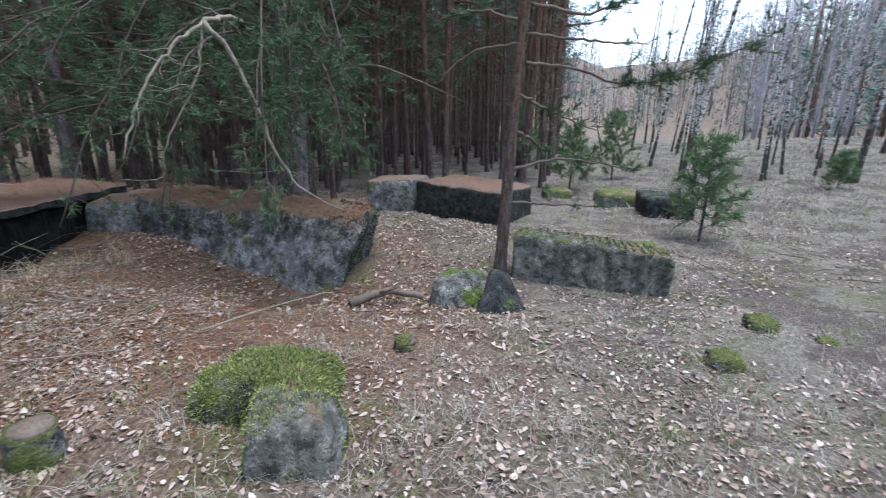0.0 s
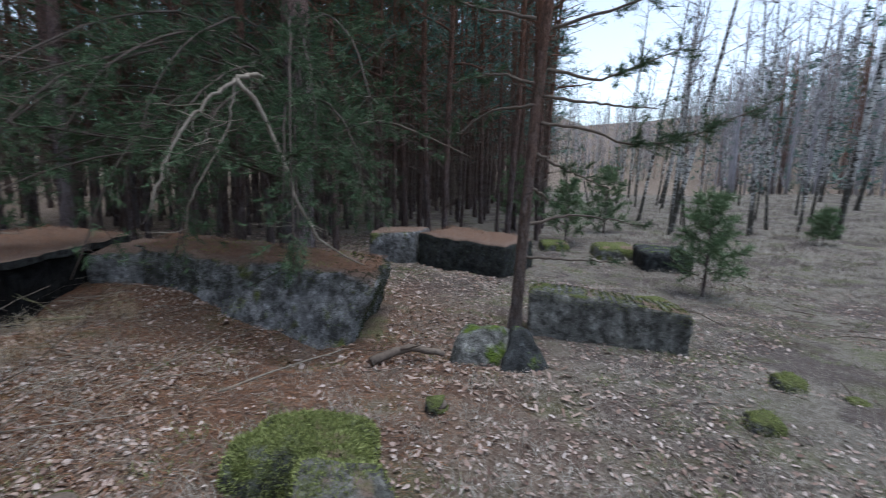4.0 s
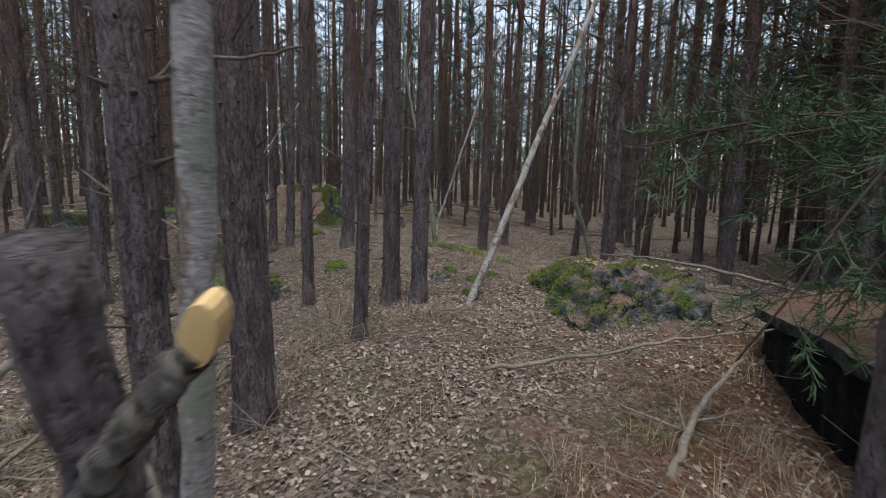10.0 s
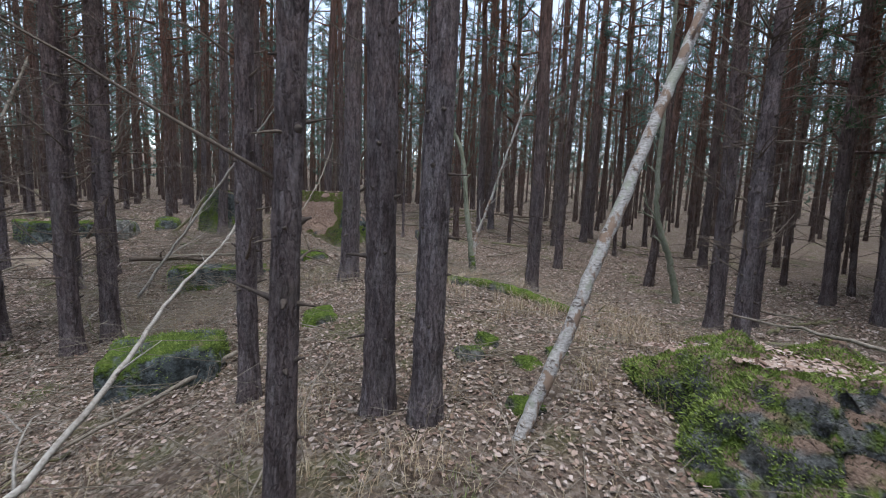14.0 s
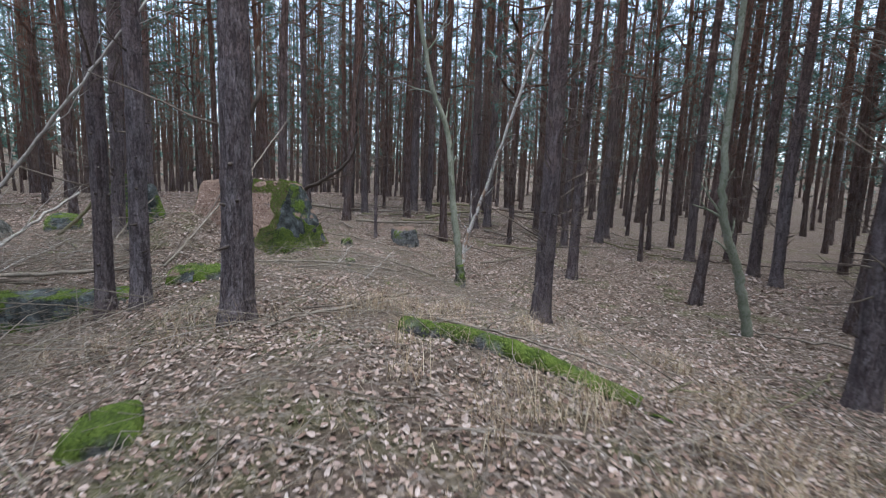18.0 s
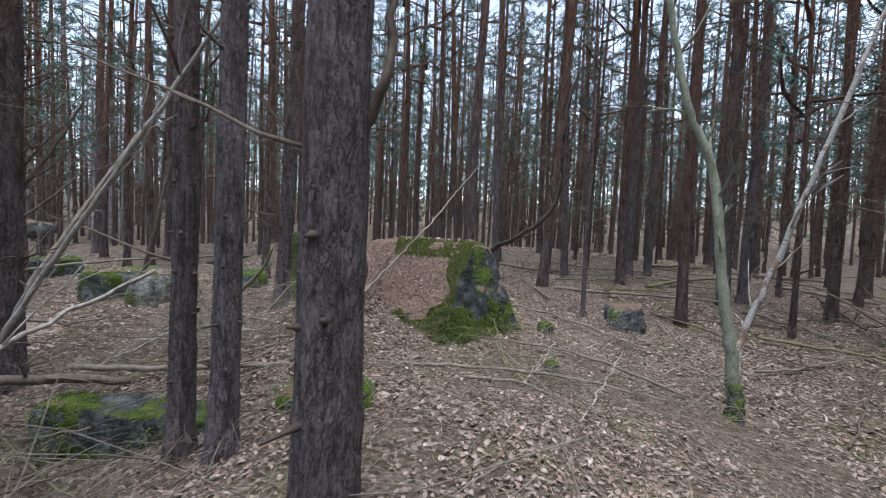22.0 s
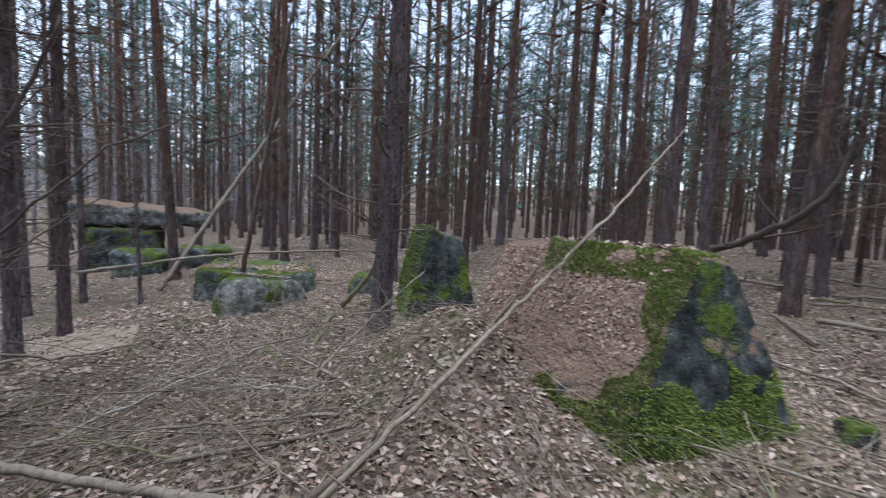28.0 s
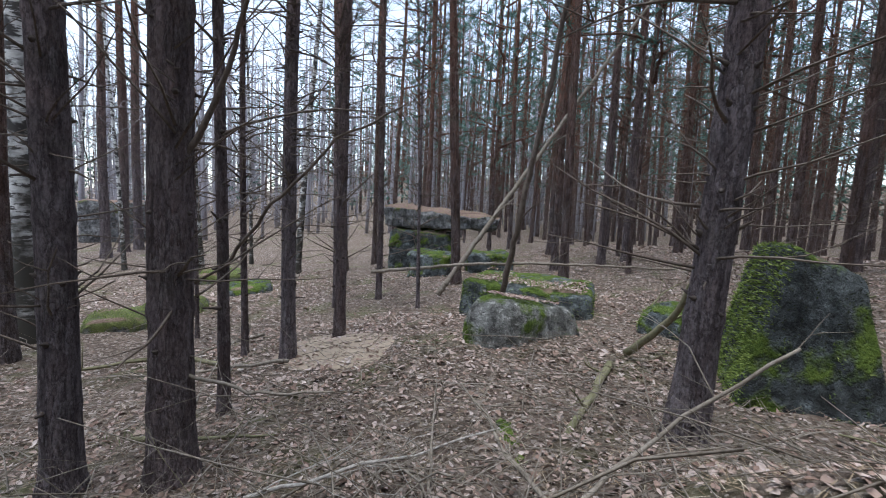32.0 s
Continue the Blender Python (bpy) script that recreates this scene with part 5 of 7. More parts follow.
def needled(rr, points, r0, r1, sprays, needle, width, per, spread, from_=0.25, wood=None, reach=0.35):
    """A living limb: the wood and its needle sprays, with thin shoots between."""
    line = smooth_line(points, 20)
    wood_pieces = [limb(points, r0, r1, 6, 0.1, 20, 0.008, rr.randint(1, 99))]
    green = []
    for _ in range(sprays):
        f = rr.uniform(from_, 1.0)
        k = min(int(f * (len(line) - 1)), len(line) - 2)
        along = line[k + 1] - line[k]
        along = along / np.linalg.norm(along)
        way = along * 0.7 + np.array([rr.gauss(0, 0.7), rr.gauss(0, 0.7), rr.gauss(0.05, 0.4)])
        shoot = wander(rr, line[k], way, rr.uniform(0.3, 1.0) * reach, 4, 0.18, 0.02)
        wood_pieces.append(tube(shoot, np.linspace(0.005, 0.0025, 5), 3))
        for s in range(per):
            p = shoot[rr.randint(1, 4)]
            green.append(tuft(rr, p, shoot[-1] - shoot[-2] + np.array([0, 0, 0.02]), spread, needle, width))
    return joined(wood_pieces), joined(green)


# the young pine by the concrete beam
rr = random.Random(41)
bx, by = 0.72, 5.62
young = thing("pine_tree", Matrix.Translation((bx, by, gz(bx, by))), "slender pine with orange upper bark and thin needled branches", "tree")
me, line, rad = trunk_mesh("trunk", 0.145, 9.5, bark_pine("young_pine_bark", (0.17, 0.13, 0.105), (0.035, 0.026, 0.022), 1.6), 20, 0.06, (0.062, 0.01), 0.02, 0.05, rr, True, 0.7)
part("trunk", me, young)
for pts, green in (
        ([(0.08, 0.0, 2.55), (0.6, 0.1, 2.5), (1.45, 0.3, 2.35), (2.2, 0.25, 2.55), (2.9, 0.0, 2.9)], 46), ([(0.06, 0, 2.85), (0.9, 0.15, 2.8), (1.6, 0.3, 2.8)], 4), ([(0.1, 0, 3.15), (0.8, 0.2, 3.1), (1.3, 0.2, 3.3), (2.0, 0.3, 3.6)], 26),
        ([(0.02, 0, 1.35), (0.6, 0.2, 1.45), (1.2, 0.4, 1.4), (1.6, 0.4, 1.3)], 14), ([(0.02, 0, 0.95), (0.5, -0.1, 0.95), (1.2, 0.0, 0.9)], 3), ([(0.05, 0, 2.2), (0.5, 0.1, 2.0), (1.1, 0.3, 1.8)], 10),
        ([(-0.05, 0, 3.0), (-0.5, 0.1, 3.1), (-1.0, 0.2, 3.0)], 8), ([(0, 0, 2.75), (-0.5, 0.3, 2.7), (-0.9, 0.3, 2.4)], 6), ([(0.1, 0, 3.6), (0.9, -0.3, 3.8), (1.8, -0.5, 4.1)], 30), ([(-0.1, 0, 3.7), (-0.9, 0.2, 3.9), (-1.5, 0.3, 4.2)], 22),
        ([(0.1, 0.1, 4.3), (0.7, 0.7, 4.5), (1.2, 1.2, 4.9)], 24), ([(0.0, 0, 1.8), (0.3, 0.5, 1.7), (0.6, 0.9, 1.5)], 8)):
    pts = [(px + 0.05 * pz0, py, pz0) for px, py, pz0 in pts]
    wood, needles = needled(rr, pts, 0.022, 0.006, green, 0.08, 0.006, 4, 18, 0.45)
    br = part("branch", mesh_of("branch", *wood, DEAD_DARK), young)
    part("needles", mesh_of("needles", *needles, NEEDLES), br, "green pine needles", kind="stuff")
wood, needles = crown_pieces(rr, 9.5, 4.8, 1.5, 16, 0.11, 0.007, 7, 20)
part("crown_wood", mesh_of("crown_wood", *wood, DEAD_DARK), young, kind="stuff")
part("crown", mesh_of("crown", needles[0] + (0.2, 0.06, 0), needles[1], NEEDLES), young)

# the old pine whose boughs hang over the big block
rr = random.Random(77)
ox, oy = -2.65, 8.15
oz = gz(ox, oy)
old = thing("pine_tree", Matrix.Translation((ox, oy, oz)), "big old dark pine with heavy boughs hanging over the block", "tree")
me, line, rad = trunk_mesh("trunk", 0.52, 17, BARK, 26, 0.08, (0.0, 0.0), 0.05, 0.06, rr)
part("trunk", me, old)
boughs = []
for k in range(34):
    sx = rr.uniform(-3.2, 1.9)
    sy = rr.uniform(-4.3, -1.6) - 0.2 * (sx < 0.3)
    z0 = rr.uniform(1.5, 3.4)
    ez = rr.uniform(0.62, 2.1)
    boughs.append([(0, 0, z0), (sx * 0.4, sy * 0.4, z0 + 0.35), (sx * 0.8, sy * 0.8, (z0 + ez) / 2 + 0.35), (sx, sy, ez)])
for k in range(10):
    a = rr.uniform(0, 6.28)
    z0 = rr.uniform(4, 7)
    boughs.append([(0, 0, z0), (math.cos(a) * 1.2, math.sin(a) * 1.2, z0 + 0.4), (math.cos(a) * 2.6, math.sin(a) * 2.6, z0 + 0.2)])
for pts in boughs:
    wood, needles = needled(rr, pts, 0.022, 0.005, 42, 0.085, 0.006, 4, 14, 0.3, None, 0.65)
    br = part("bough", mesh_of("bough", *wood, BOUGH_WOOD), old)
    part("needles", mesh_of("needles", *needles, NEEDLES), br, "drooping green pine needles", kind="stuff")
base = np.array([ox, oy, oz])
for pts, r0 in (([(-1.95, 7.4, 2.05), (-1.19, 7.45, 2.35), (-0.5, 7.74, 2.19), (0.36, 7.96, 1.84)], 0.035), ([(-2.3, 7.9, 2.5), (-1.6, 7.3, 2.9), (-0.9, 7.0, 3.5)], 0.045)):
    v, q = limb([np.array(p) - base for p in [(ox, oy, pts[0][2] - 0.25)] + pts], r0, 0.008, 7, 0.1, 26, 0.006)
    part("bare_bough", mesh_of("bare_bough", v, q, DEAD_DARK), old, "bare curved bough")
wood, needles = crown_pieces(rr, 17, 6.5, 2.6, 26, 0.2, 0.014, 9, 18)
part("crown_wood", mesh_of("crown_wood", *wood, BARK), old, kind="stuff")
part("crown", mesh_of("crown", *needles, NEEDLES_HAZED), old)
# its broken bough, bleached, bent over into an arch above the block
arch = thing("dead_bough", Matrix.Translation((-2.12, 4.45, 2.36)), "bleached dead bough arching down over the big concrete block", "branch")
for pts, r0, r1, label in (([(-2.12, 4.45, 2.36), (-1.86, 4.55, 1.92), (-1.62, 4.5, 1.25), (-1.38, 4.6, 0.85), (-1.05, 4.85, 0.6)], 0.024, 0.009, "stem"), ([(-2.12, 4.45, 2.36), (-2.3, 4.2, 2.1), (-2.48, 3.99, 1.74), (-2.6, 3.8, 1.2)], 0.018, 0.008, "stem"),
                           ([(-2.12, 4.45, 2.36), (-2.2, 4.35, 1.9), (-2.42, 4.13, 1.31), (-2.6, 4.3, 0.95)], 0.012, 0.005, "stem"), ([(-2.12, 4.45, 2.36), (-2.3, 5.6, 2.6), (-2.5, 7.0, 2.5)], 0.024, 0.03, "stem")):
    v, q = limb([np.array(p) - (-2.12, 4.45, 2.36) for p in pts], r0, r1, 6, 0.1, 22, 0.008, int(r0 * 1000))
    st = part(label, mesh_of(label, v, q, DEAD), arch)
    for _ in range(7):
        p = smooth_line([np.array(p) - (-2.12, 4.45, 2.36) for p in pts], 20)
        k = rr.randint(5, len(p) - 2)
        sub = wander(rr, p[k], (rr.uniform(-1, 1), rr.uniform(-1, 0.6), rr.uniform(-0.9, 0.1)), rr.uniform(0.15, 0.6), 5, 0.2)
        part("twig", mesh_of("twig", *tube(sub, np.linspace(0.005, 0.002, 6), 4), DEAD), st)


# small green pines in the clearing
def sapling(x, y, h, wide, seed):
    rr = random.Random(seed)
    ob = thing("pine_sapling", Matrix.Translation((x, y, gz(x, y) - 0.02)), "bushy young green pine in dry grass", "tree", "young pines")
    v, q = limb([(0, 0, 0), (0.02, 0.0, h * 0.5), (0, 0.02, h)], 0.012 + 0.011 * h, 0.006, 7, 0.1, 14)
    part("stem", mesh_of("stem", v, q, BARK), ob)
    for k in range(int(7 + h * 7)):
        f = (k + 0.5) / int(7 + h * 7)
        a = k * 2.4
        z = h * (0.12 + 0.85 * f)
        ln = wide * (1.05 - 0.85 * f) * rr.uniform(0.75, 1.1)
        pts = [(0, 0, z), (math.cos(a) * ln * 0.5, math.sin(a) * ln * 0.5, z + ln * 0.22), (math.cos(a) * ln, math.sin(a) * ln, z + ln * 0.5)]
        wood, needles = needled(rr, pts, 0.008, 0.003, 13, 0.10, 0.008, 3, 16, 0.25, None, 0.26)
        br = part("branch", mesh_of("branch", *wood, DEAD_DARK), ob)
        part("needles", mesh_of("needles", *needles, NEEDLES_LIGHT), br, "green pine needles", kind="stuff")


for x, y, h, wide, seed in ((4.42, 7.75, 1.75, 0.75, 1), (12.6, 9.7, 1.5, 0.8, 2), (13.6, 10.8, 1.3, 0.7, 3), (3.6, 13.2, 1.8, 0.8, 4), (5.6, 15.5, 2.2, 0.9, 5), (15.8, 8.6, 1.4, 0.7, 6), (2.6, 15.8, 2.4, 1.0, 7), (11.0, 12.9, 1.0, 0.4, 9)):
    sapling(x, y, h, wide, seed)

# the bent tree with the sawn branch
rr = random.Random(9)
bz = gz(-4.74, 1.49)
bent = thing("snag", Matrix.Translation((-4.74, 1.49, bz)), "dead bent tree with white upper stem and freshly sawn branch", "dead tree")
o = np.array([-4.74, 1.49, bz])


def bent_part(name, pts, r0, r1, mat, label="", parent=bent, sides=12):
    v, q = limb([np.array(p) - o for p in pts], r0, r1, sides, 0.14, 34, 0.004, len(name))
    return part(name, mesh_of(name, v, q, mat), parent, label)


bent_part("trunk", [(-4.76, 1.47, bz - 0.2), (-4.68, 1.46, 0.2), (-4.45, 1.44, 0.8), (-4.26, 1.41, 1.51)], 0.062, 0.048, BARK)
bent_part("white_stem", [(-4.8, 1.49, 0.1), (-4.72, 1.5, 0.8), (-4.6, 1.53, 1.35), (-4.46, 1.56, 1.9), (-4.2, 1.6, 3.0), (-3.85, 1.65, 4.6)], 0.036, 0.026, PEELING, "barkless white stem")
st = bent_part("sawn_branch", [(-4.29, 1.42, 1.15), (-4.2, 1.5, 1.3), (-4.14, 1.58, 1.41)], 0.025, 0.020, BARK_PALE)
d = np.array([0.15, 0.06, 0.24])
d /= np.linalg.norm(d)
axis_a, axis_b = d * 0.048, np.cross(d, (0.92, -0.38, -0.1)) * 0.021
ring = np.array([math.cos(a) * axis_a + math.sin(a) * axis_b for a in np.arange(16) * math.pi / 8])
face = np.array((-4.125, 1.585, 1.43)) - o
out_way = np.cross(axis_a, axis_b) / np.linalg.norm(np.cross(axis_a, axis_b))
out_way = out_way if out_way[0] > 0 else -out_way
v = np.concatenate([face + ring * f + out_way * h for f, h in ((1.0, -0.02), (1.0, 0.010), (0.55, 0.013), (0.02, 0.014))])
k = np.arange(48)
q = np.stack([k, k // 16 * 16 + (k + 1) % 16, k // 16 * 16 + (k + 1) % 16 + 16, k + 16], 1)
part("cut_face", mesh_of("cut_face", v, q, CUT, False), st, "fresh yellow cut wood")
for pts in ([(-4.4, 1.47, 1.1), (-4.62, 1.22, 1.36), (-4.2, 1.0, 1.38), (-3.95, 0.82, 1.29), (-3.75, 0.35, 0.9)], [(-4.5, 1.3, 1.3), (-4.55, 1.1, 1.15), (-4.62, 0.7, 0.5), (-4.7, 0.5, 0.1)], [(-4.42, 1.48, 1.05), (-4.9, 1.2, 1.35), (-5.4, 0.6, 1.2), (-5.6, 0.1, 1.1)],
            [(-4.55, 1.48, 0.6), (-4.35, 1.6, 1.0), (-4.2, 1.75, 0.6), (-4.35, 1.7, 0.2)]):
    br = bent_part("dead_branch", pts, 0.010, 0.004, DEAD, "", bent, 6)
    line = smooth_line([np.array(p) - o for p in pts], 20)
    for _ in range(5):
        k = rr.randint(6, len(line) - 2)
        sub = wander(rr, line[k], (rr.gauss(0, 1), rr.gauss(0, 1), rr.uniform(-0.3, 0.8)), rr.uniform(0.15, 0.5), 4, 0.18)
        part("twig", mesh_of("twig", *tube(sub, np.linspace(0.005, 0.002, 5), 4), DEAD), br)

# leaning and fallen wood
fallen("leaning_birch", [(-8.19, 3.80, 0.15), (-8.31, 4.2, 0.9), (-8.5, 4.81, 2.07), (-8.68, 5.43, 3.26), (-8.83, 5.92, 4.21), (-9.2, 7.1, 6.5)], 0.044, 0.03, PEELING, "dead leaning birch with pale peeling bark", "dead tree", "", 5, 21, 0.004, 12, 0.6)
fallen("mossy_log", [(-11.85, 4.55, 0.44), (-11.4, 5.05, 0.42), (-11.0, 5.4, 0.36), (-10.6, 5.75, 0.22)], 0.075, 0.085, MOSS_ROCK, "short fallen log wrapped in bright moss", "log", "", 1, 22, 0.012, 12)
fallen("fallen_pole", [(-11.35, 5.6, 0.2), (-10.9, 6.4, 0.05), (-10.3, 7.2, -0.02), (-9.7, 8.2, 0.0)], 0.04, 0.025, DEAD_GREEN, "long greenish fallen pole on the litter", twigs=3, seed=23)
fallen("fallen_pole", [(-14.1, 0.6, 0.46), (-14.35, 1.4, 0.44), (-14.75, 2.7, 0.46), (-15.0, 3.47, 0.42), (-15.25, 4.5, 0.32), (-15.55, 5.6, 0.06)], 0.026, 0.012, DEAD, "long pale fallen pole with a twiggy end", twigs=12, seed=24, long=0.9)
fallen("broken_log", [(-13.55, 0.25, 0.5), (-13.85, 0.75, 0.46), (-14.05, 1.15, 0.42)], 0.038, 0.032, DEAD_DARK, "dark broken log end on a mossy wall", "log", twigs=2, seed=25)
fallen("leaning_pole", [(-14.4, 2.25, 0.48), (-15.6, 2.55, 1.0), (-17.0, 3.0, 1.72), (-18.6, 3.3, 2.4), (-20.6, 3.55, 3.05)], 0.016, 0.007, DEAD, "long thin dead pole leaning over the tilted block", twigs=5, seed=26)
fallen("fallen_branch", [(-14.55, 2.2, 0.5), (-15.2, 2.3, 0.66), (-16.0, 2.45, 0.98), (-16.6, 2.55, 1.3)], 0.018, 0.008, DEAD_DARK, "dead branch lying up the block's leafy slope", twigs=6, seed=27, long=0.8)
fallen("fallen_branch", [(-14.9, 1.55, 0.42), (-15.5, 1.35, 0.5), (-16.2, 1.3, 0.75), (-16.7, 1.55, 1.15)], 0.016, 0.007, DEAD, "dead branch lying up the block's leafy slope", twigs=7, seed=28, long=0.9)
SNAG_LINE = [(-20.5, 3.45, 0.25), (-20.25, 3.81, 1.22), (-19.8, 4.25, 1.5), (-19.35, 4.72, 1.88), (-19.2, 4.95, 2.4), (-19.2, 4.98, 3.65), (-19.2, 5.2, 4.5)]
fallen("curved_snag", SNAG_LINE, 0.055, 0.022, BOUGH_WOOD, "dark curved dead stem behind the tilted block", "dead tree", "", 8, 29, 0.01, 9, 1.1)
fallen("leaning_pole", [(-18.25, -4.62, 0.05), (-18.69, -4.62, 0.61), (-20.1, -4.6, 2.42), (-22.0, -4.56, 4.85), (-23.5, -4.54, 6.75)], 0.05, 0.028, DEAD, "slender bleached dead trunk leaning across the path", "dead tree", "", 5, 30, 0.006, 10, 0.7)
fallen("leaning_pole", [(-17.5, -1.75, 0.35), (-17.35, -1.4, 0.95), (-17.38, -1.1, 2.2), (-17.42, -0.8, 3.6), (-17.5, -0.4, 5.5)], 0.034, 0.02, DEAD_DARK, "thin dark dead stem standing by the flat block", "dead tree", "", 8, 31, 0.006, 8, 0.5)
fallen("leaning_stick", [(-13.13, 0.46, 0.02), (-13.2, 1.1, 1.0), (-13.28, 1.75, 1.98), (-13.36, 2.5, 3.1)], 0.022, 0.010, WHITE_WOOD, "long bleached stick leaning among the pines", twigs=7, seed=32, long=0.8)
fallen("fallen_branch", [(-7.6, 0.95, -0.1), (-8.35, 1.55, 0.42), (-10.2, 1.62, 0.72), (-12.0, 1.75, 0.95), (-13.4, 1.85, 1.35)], 0.02, 0.010, WHITE_WOOD, "long bleached branch propped above the litter", twigs=8, seed=34, long=0.6)
fallen("fallen_branch", [(-6.55, 3.2, 0.22), (-6.4, 4.0, 0.28), (-6.15, 4.8, 0.42), (-5.93, 5.5, 0.5)], 0.018, 0.009, DEAD, "thin dead branch lying by the boulder", twigs=5, seed=35)
fallen("fallen_branch", [(-6.0, 6.6, 0.62), (-7.6, 6.3, 0.74), (-9.2, 6.5, 0.6)], 0.022, 0.01, DEAD, "dead branch lying over the boulder's back", twigs=4, seed=36)
fallen("fallen_branch", [(-4.7, -0.5, -0.15), (-5.4, -0.2, -0.05), (-6.6, 0.3, 0.0), (-8.6, 0.5, -0.05)], 0.026, 0.012, DEAD, "pale fallen branch on the leaf litter", twigs=6, seed=37, long=0.8)
fallen("fallen_branch", [(-3.3, -0.7, -0.18), (-4.4, -0.2, 0.1), (-5.1, 0.35, 0.75), (-5.5, 0.6, 1.15)], 0.028, 0.010, DEAD, "pale dead branch propped on a thicket", twigs=7, seed=38, long=0.9)
fallen("fallen_branch", [(-3.6, -0.35, -0.16), (-4.6, -0.5, 0.05), (-5.8, -0.6, 0.15), (-7.2, -0.7, -0.05)], 0.04, 0.02, DEAD_GREEN, "greenish mossy fallen branch", twigs=5, seed=39)
fallen("fallen_branch", [(-4.4, 0.3, -0.12), (-4.8, -0.2, 0.5), (-5.3, -0.6, 1.0)], 0.016, 0.008, DEAD, "dead branch sticking out of the brush", twigs=5, seed=40)
fallen("fallen_branch", [(-12.6, 4.3, 0.42), (-12.3, 3.7, 0.4), (-11.9, 3.1, 0.3), (-11.6, 2.6, 0.15)], 0.015, 0.008, DEAD, "dead branch on the leafy ridge", twigs=5, seed=41)
fallen("fallen_branch", [(-13.2, 4.9, 0.36), (-12.7, 4.3, 0.42), (-12.5, 3.75, 0.42)], 0.016, 0.008, DEAD_DARK, "thin branch across the leafy ridge", twigs=4, seed=42)
fallen("fallen_branch", [(-15.3, 0.4, 0.35), (-15.4, 0.7, 0.42), (-15.25, 1.0, 0.36), (-15.2, 1.9, 0.5)], 0.010, 0.005, DEAD, "bent dead branch on the leaf litter", twigs=4, seed=43)
fallen("fallen_branch", [(-14.6, 1.3, 0.4), (-15.2, 1.95, 0.52), (-15.7, 1.85, 0.55), (-16.3, 1.75, 0.8)], 0.013, 0.006, DEAD, "pale dead branch among brushwood", twigs=7, seed=44, long=0.7)
fallen("fallen_branch", [(-17.5, -0.1, 0.42), (-16.9, 0.3, 0.44), (-16.2, 0.75, 0.42)], 0.035, 0.02, DEAD_GREEN, "greenish rotten branch on the litter", twigs=3, seed=45)
fallen("fallen_branch", [(-17.8, -0.2, 0.45), (-17.7, 0.25, 0.85), (-17.6, 0.5, 1.25)], 0.035, 0.02, DEAD_GREEN, "greenish dead limb leaning on the tilted block", twigs=2, seed=46)
fallen("fallen_pole", [(-17.0, -4.6, 0.5), (-19.0, -3.7, 0.72), (-21.5, -2.4, 0.75)], 0.03, 0.018, DEAD, "pale pole lying across the flat block", twigs=2, seed=47)
fallen("fallen_branch", [(-14.9, -2.4, -0.1), (-14.3, -2.9, -0.05), (-13.4, -3.1, -0.15)], 0.03, 0.015, DEAD_GREEN, "mossy branch on the forest floor", twigs=4, seed=48)
fallen("mossy_log", [(-16.1, 0.35, 0.36), (-15.85, 0.95, 0.38), (-15.6, 1.3, 0.36)], 0.06, 0.05, MOSS_ROCK, "short mossy log sunk in the litter", "log", "", 1, 49)
fallen("fallen_branch", [(-0.9, 4.2, -0.2), (-0.55, 4.4, -0.14), (-0.2, 4.35, -0.18)], 0.05, 0.03, DEAD_DARK, "rotten brown log piece in the leaves", "log", twigs=1, seed=50)
fallen("fallen_branch", [(-2.0, 3.5, -0.16), (-1.6, 3.9, -0.13), (-1.2, 4.35, -0.14)], 0.012, 0.006, DEAD, "thin dead stick on rust-brown needles", twigs=2, seed=51)
fallen("fallen_branch", [(-5.2, 3.6, 0.1), (-5.6, 4.3, 0.2), (-5.9, 5.1, 0.3)], 0.03, 0.014, DEAD, "dead branch before the hollow slab", twigs=4, seed=52)
frng = random.Random(88)
for k in range(64):
    x, y = (frng.uniform(-22, -3), frng.uniform(-5, 9)) if k < 40 else (frng.uniform(-10, -4.5), frng.uniform(-2.2, 1.0))
    if float(path_distance(x, y)) < 0.9:
        continue
    a, ln = frng.uniform(0, 6.28), frng.uniform(0.8, 2.6)
    pts = [(x + math.cos(a) * ln * f, y + math.sin(a) * ln * f) for f in (-0.5, 0, 0.5)]
    fallen("fallen_branch", [(px, py, gz(px, py) + frng.uniform(0.02, 0.10)) for px, py in pts], frng.uniform(0.010, 0.024), 0.006, frng.choice((DEAD, DEAD, DEAD_DARK, DEAD_GREEN)), "dead branch lying on the leaf litter", twigs=frng.randint(2, 6), seed=100 + k)

for k in range(44):
    cx, cy, wide = ((-13.2, 0.7, 0.75), (-15.3, 1.5, 0.6), (-15.3, 4.6, 0.7), (-7.2, 0.6, 1.2))[k % 4]
    x, y, a, ln = frng.gauss(cx, wide), frng.gauss(cy, wide * 0.8), frng.uniform(0, 6.28), frng.uniform(0.7, 1.9)
    if min(float(path_distance(x + math.cos(a) * ln * f, y + math.sin(a) * ln * f)) for f in (-0.7, -0.5, -0.25, 0, 0.25, 0.5, 0.7)) < 0.95:
        continue
    lift = frng.uniform(0.05, 0.4)
    pts = [(x - math.cos(a) * ln * 0.5, y - math.sin(a) * ln * 0.5, 0.01), (x, y, 0.04 + lift * 0.4), (x + math.cos(a) * ln * 0.5, y + math.sin(a) * ln * 0.5, 0.04 + lift)]
    fallen("fallen_branch", [(px, py, gz(px, py) + pz) for px, py, pz in pts], frng.uniform(0.007, 0.014), 0.004, frng.choice((DEAD, DEAD, WHITE_WOOD, DEAD_GREEN)), "thin dead branch propped in a tangle of brush", twigs=frng.randint(3, 7), seed=300 + k, crook=0.012, sides=6, long=0.7)


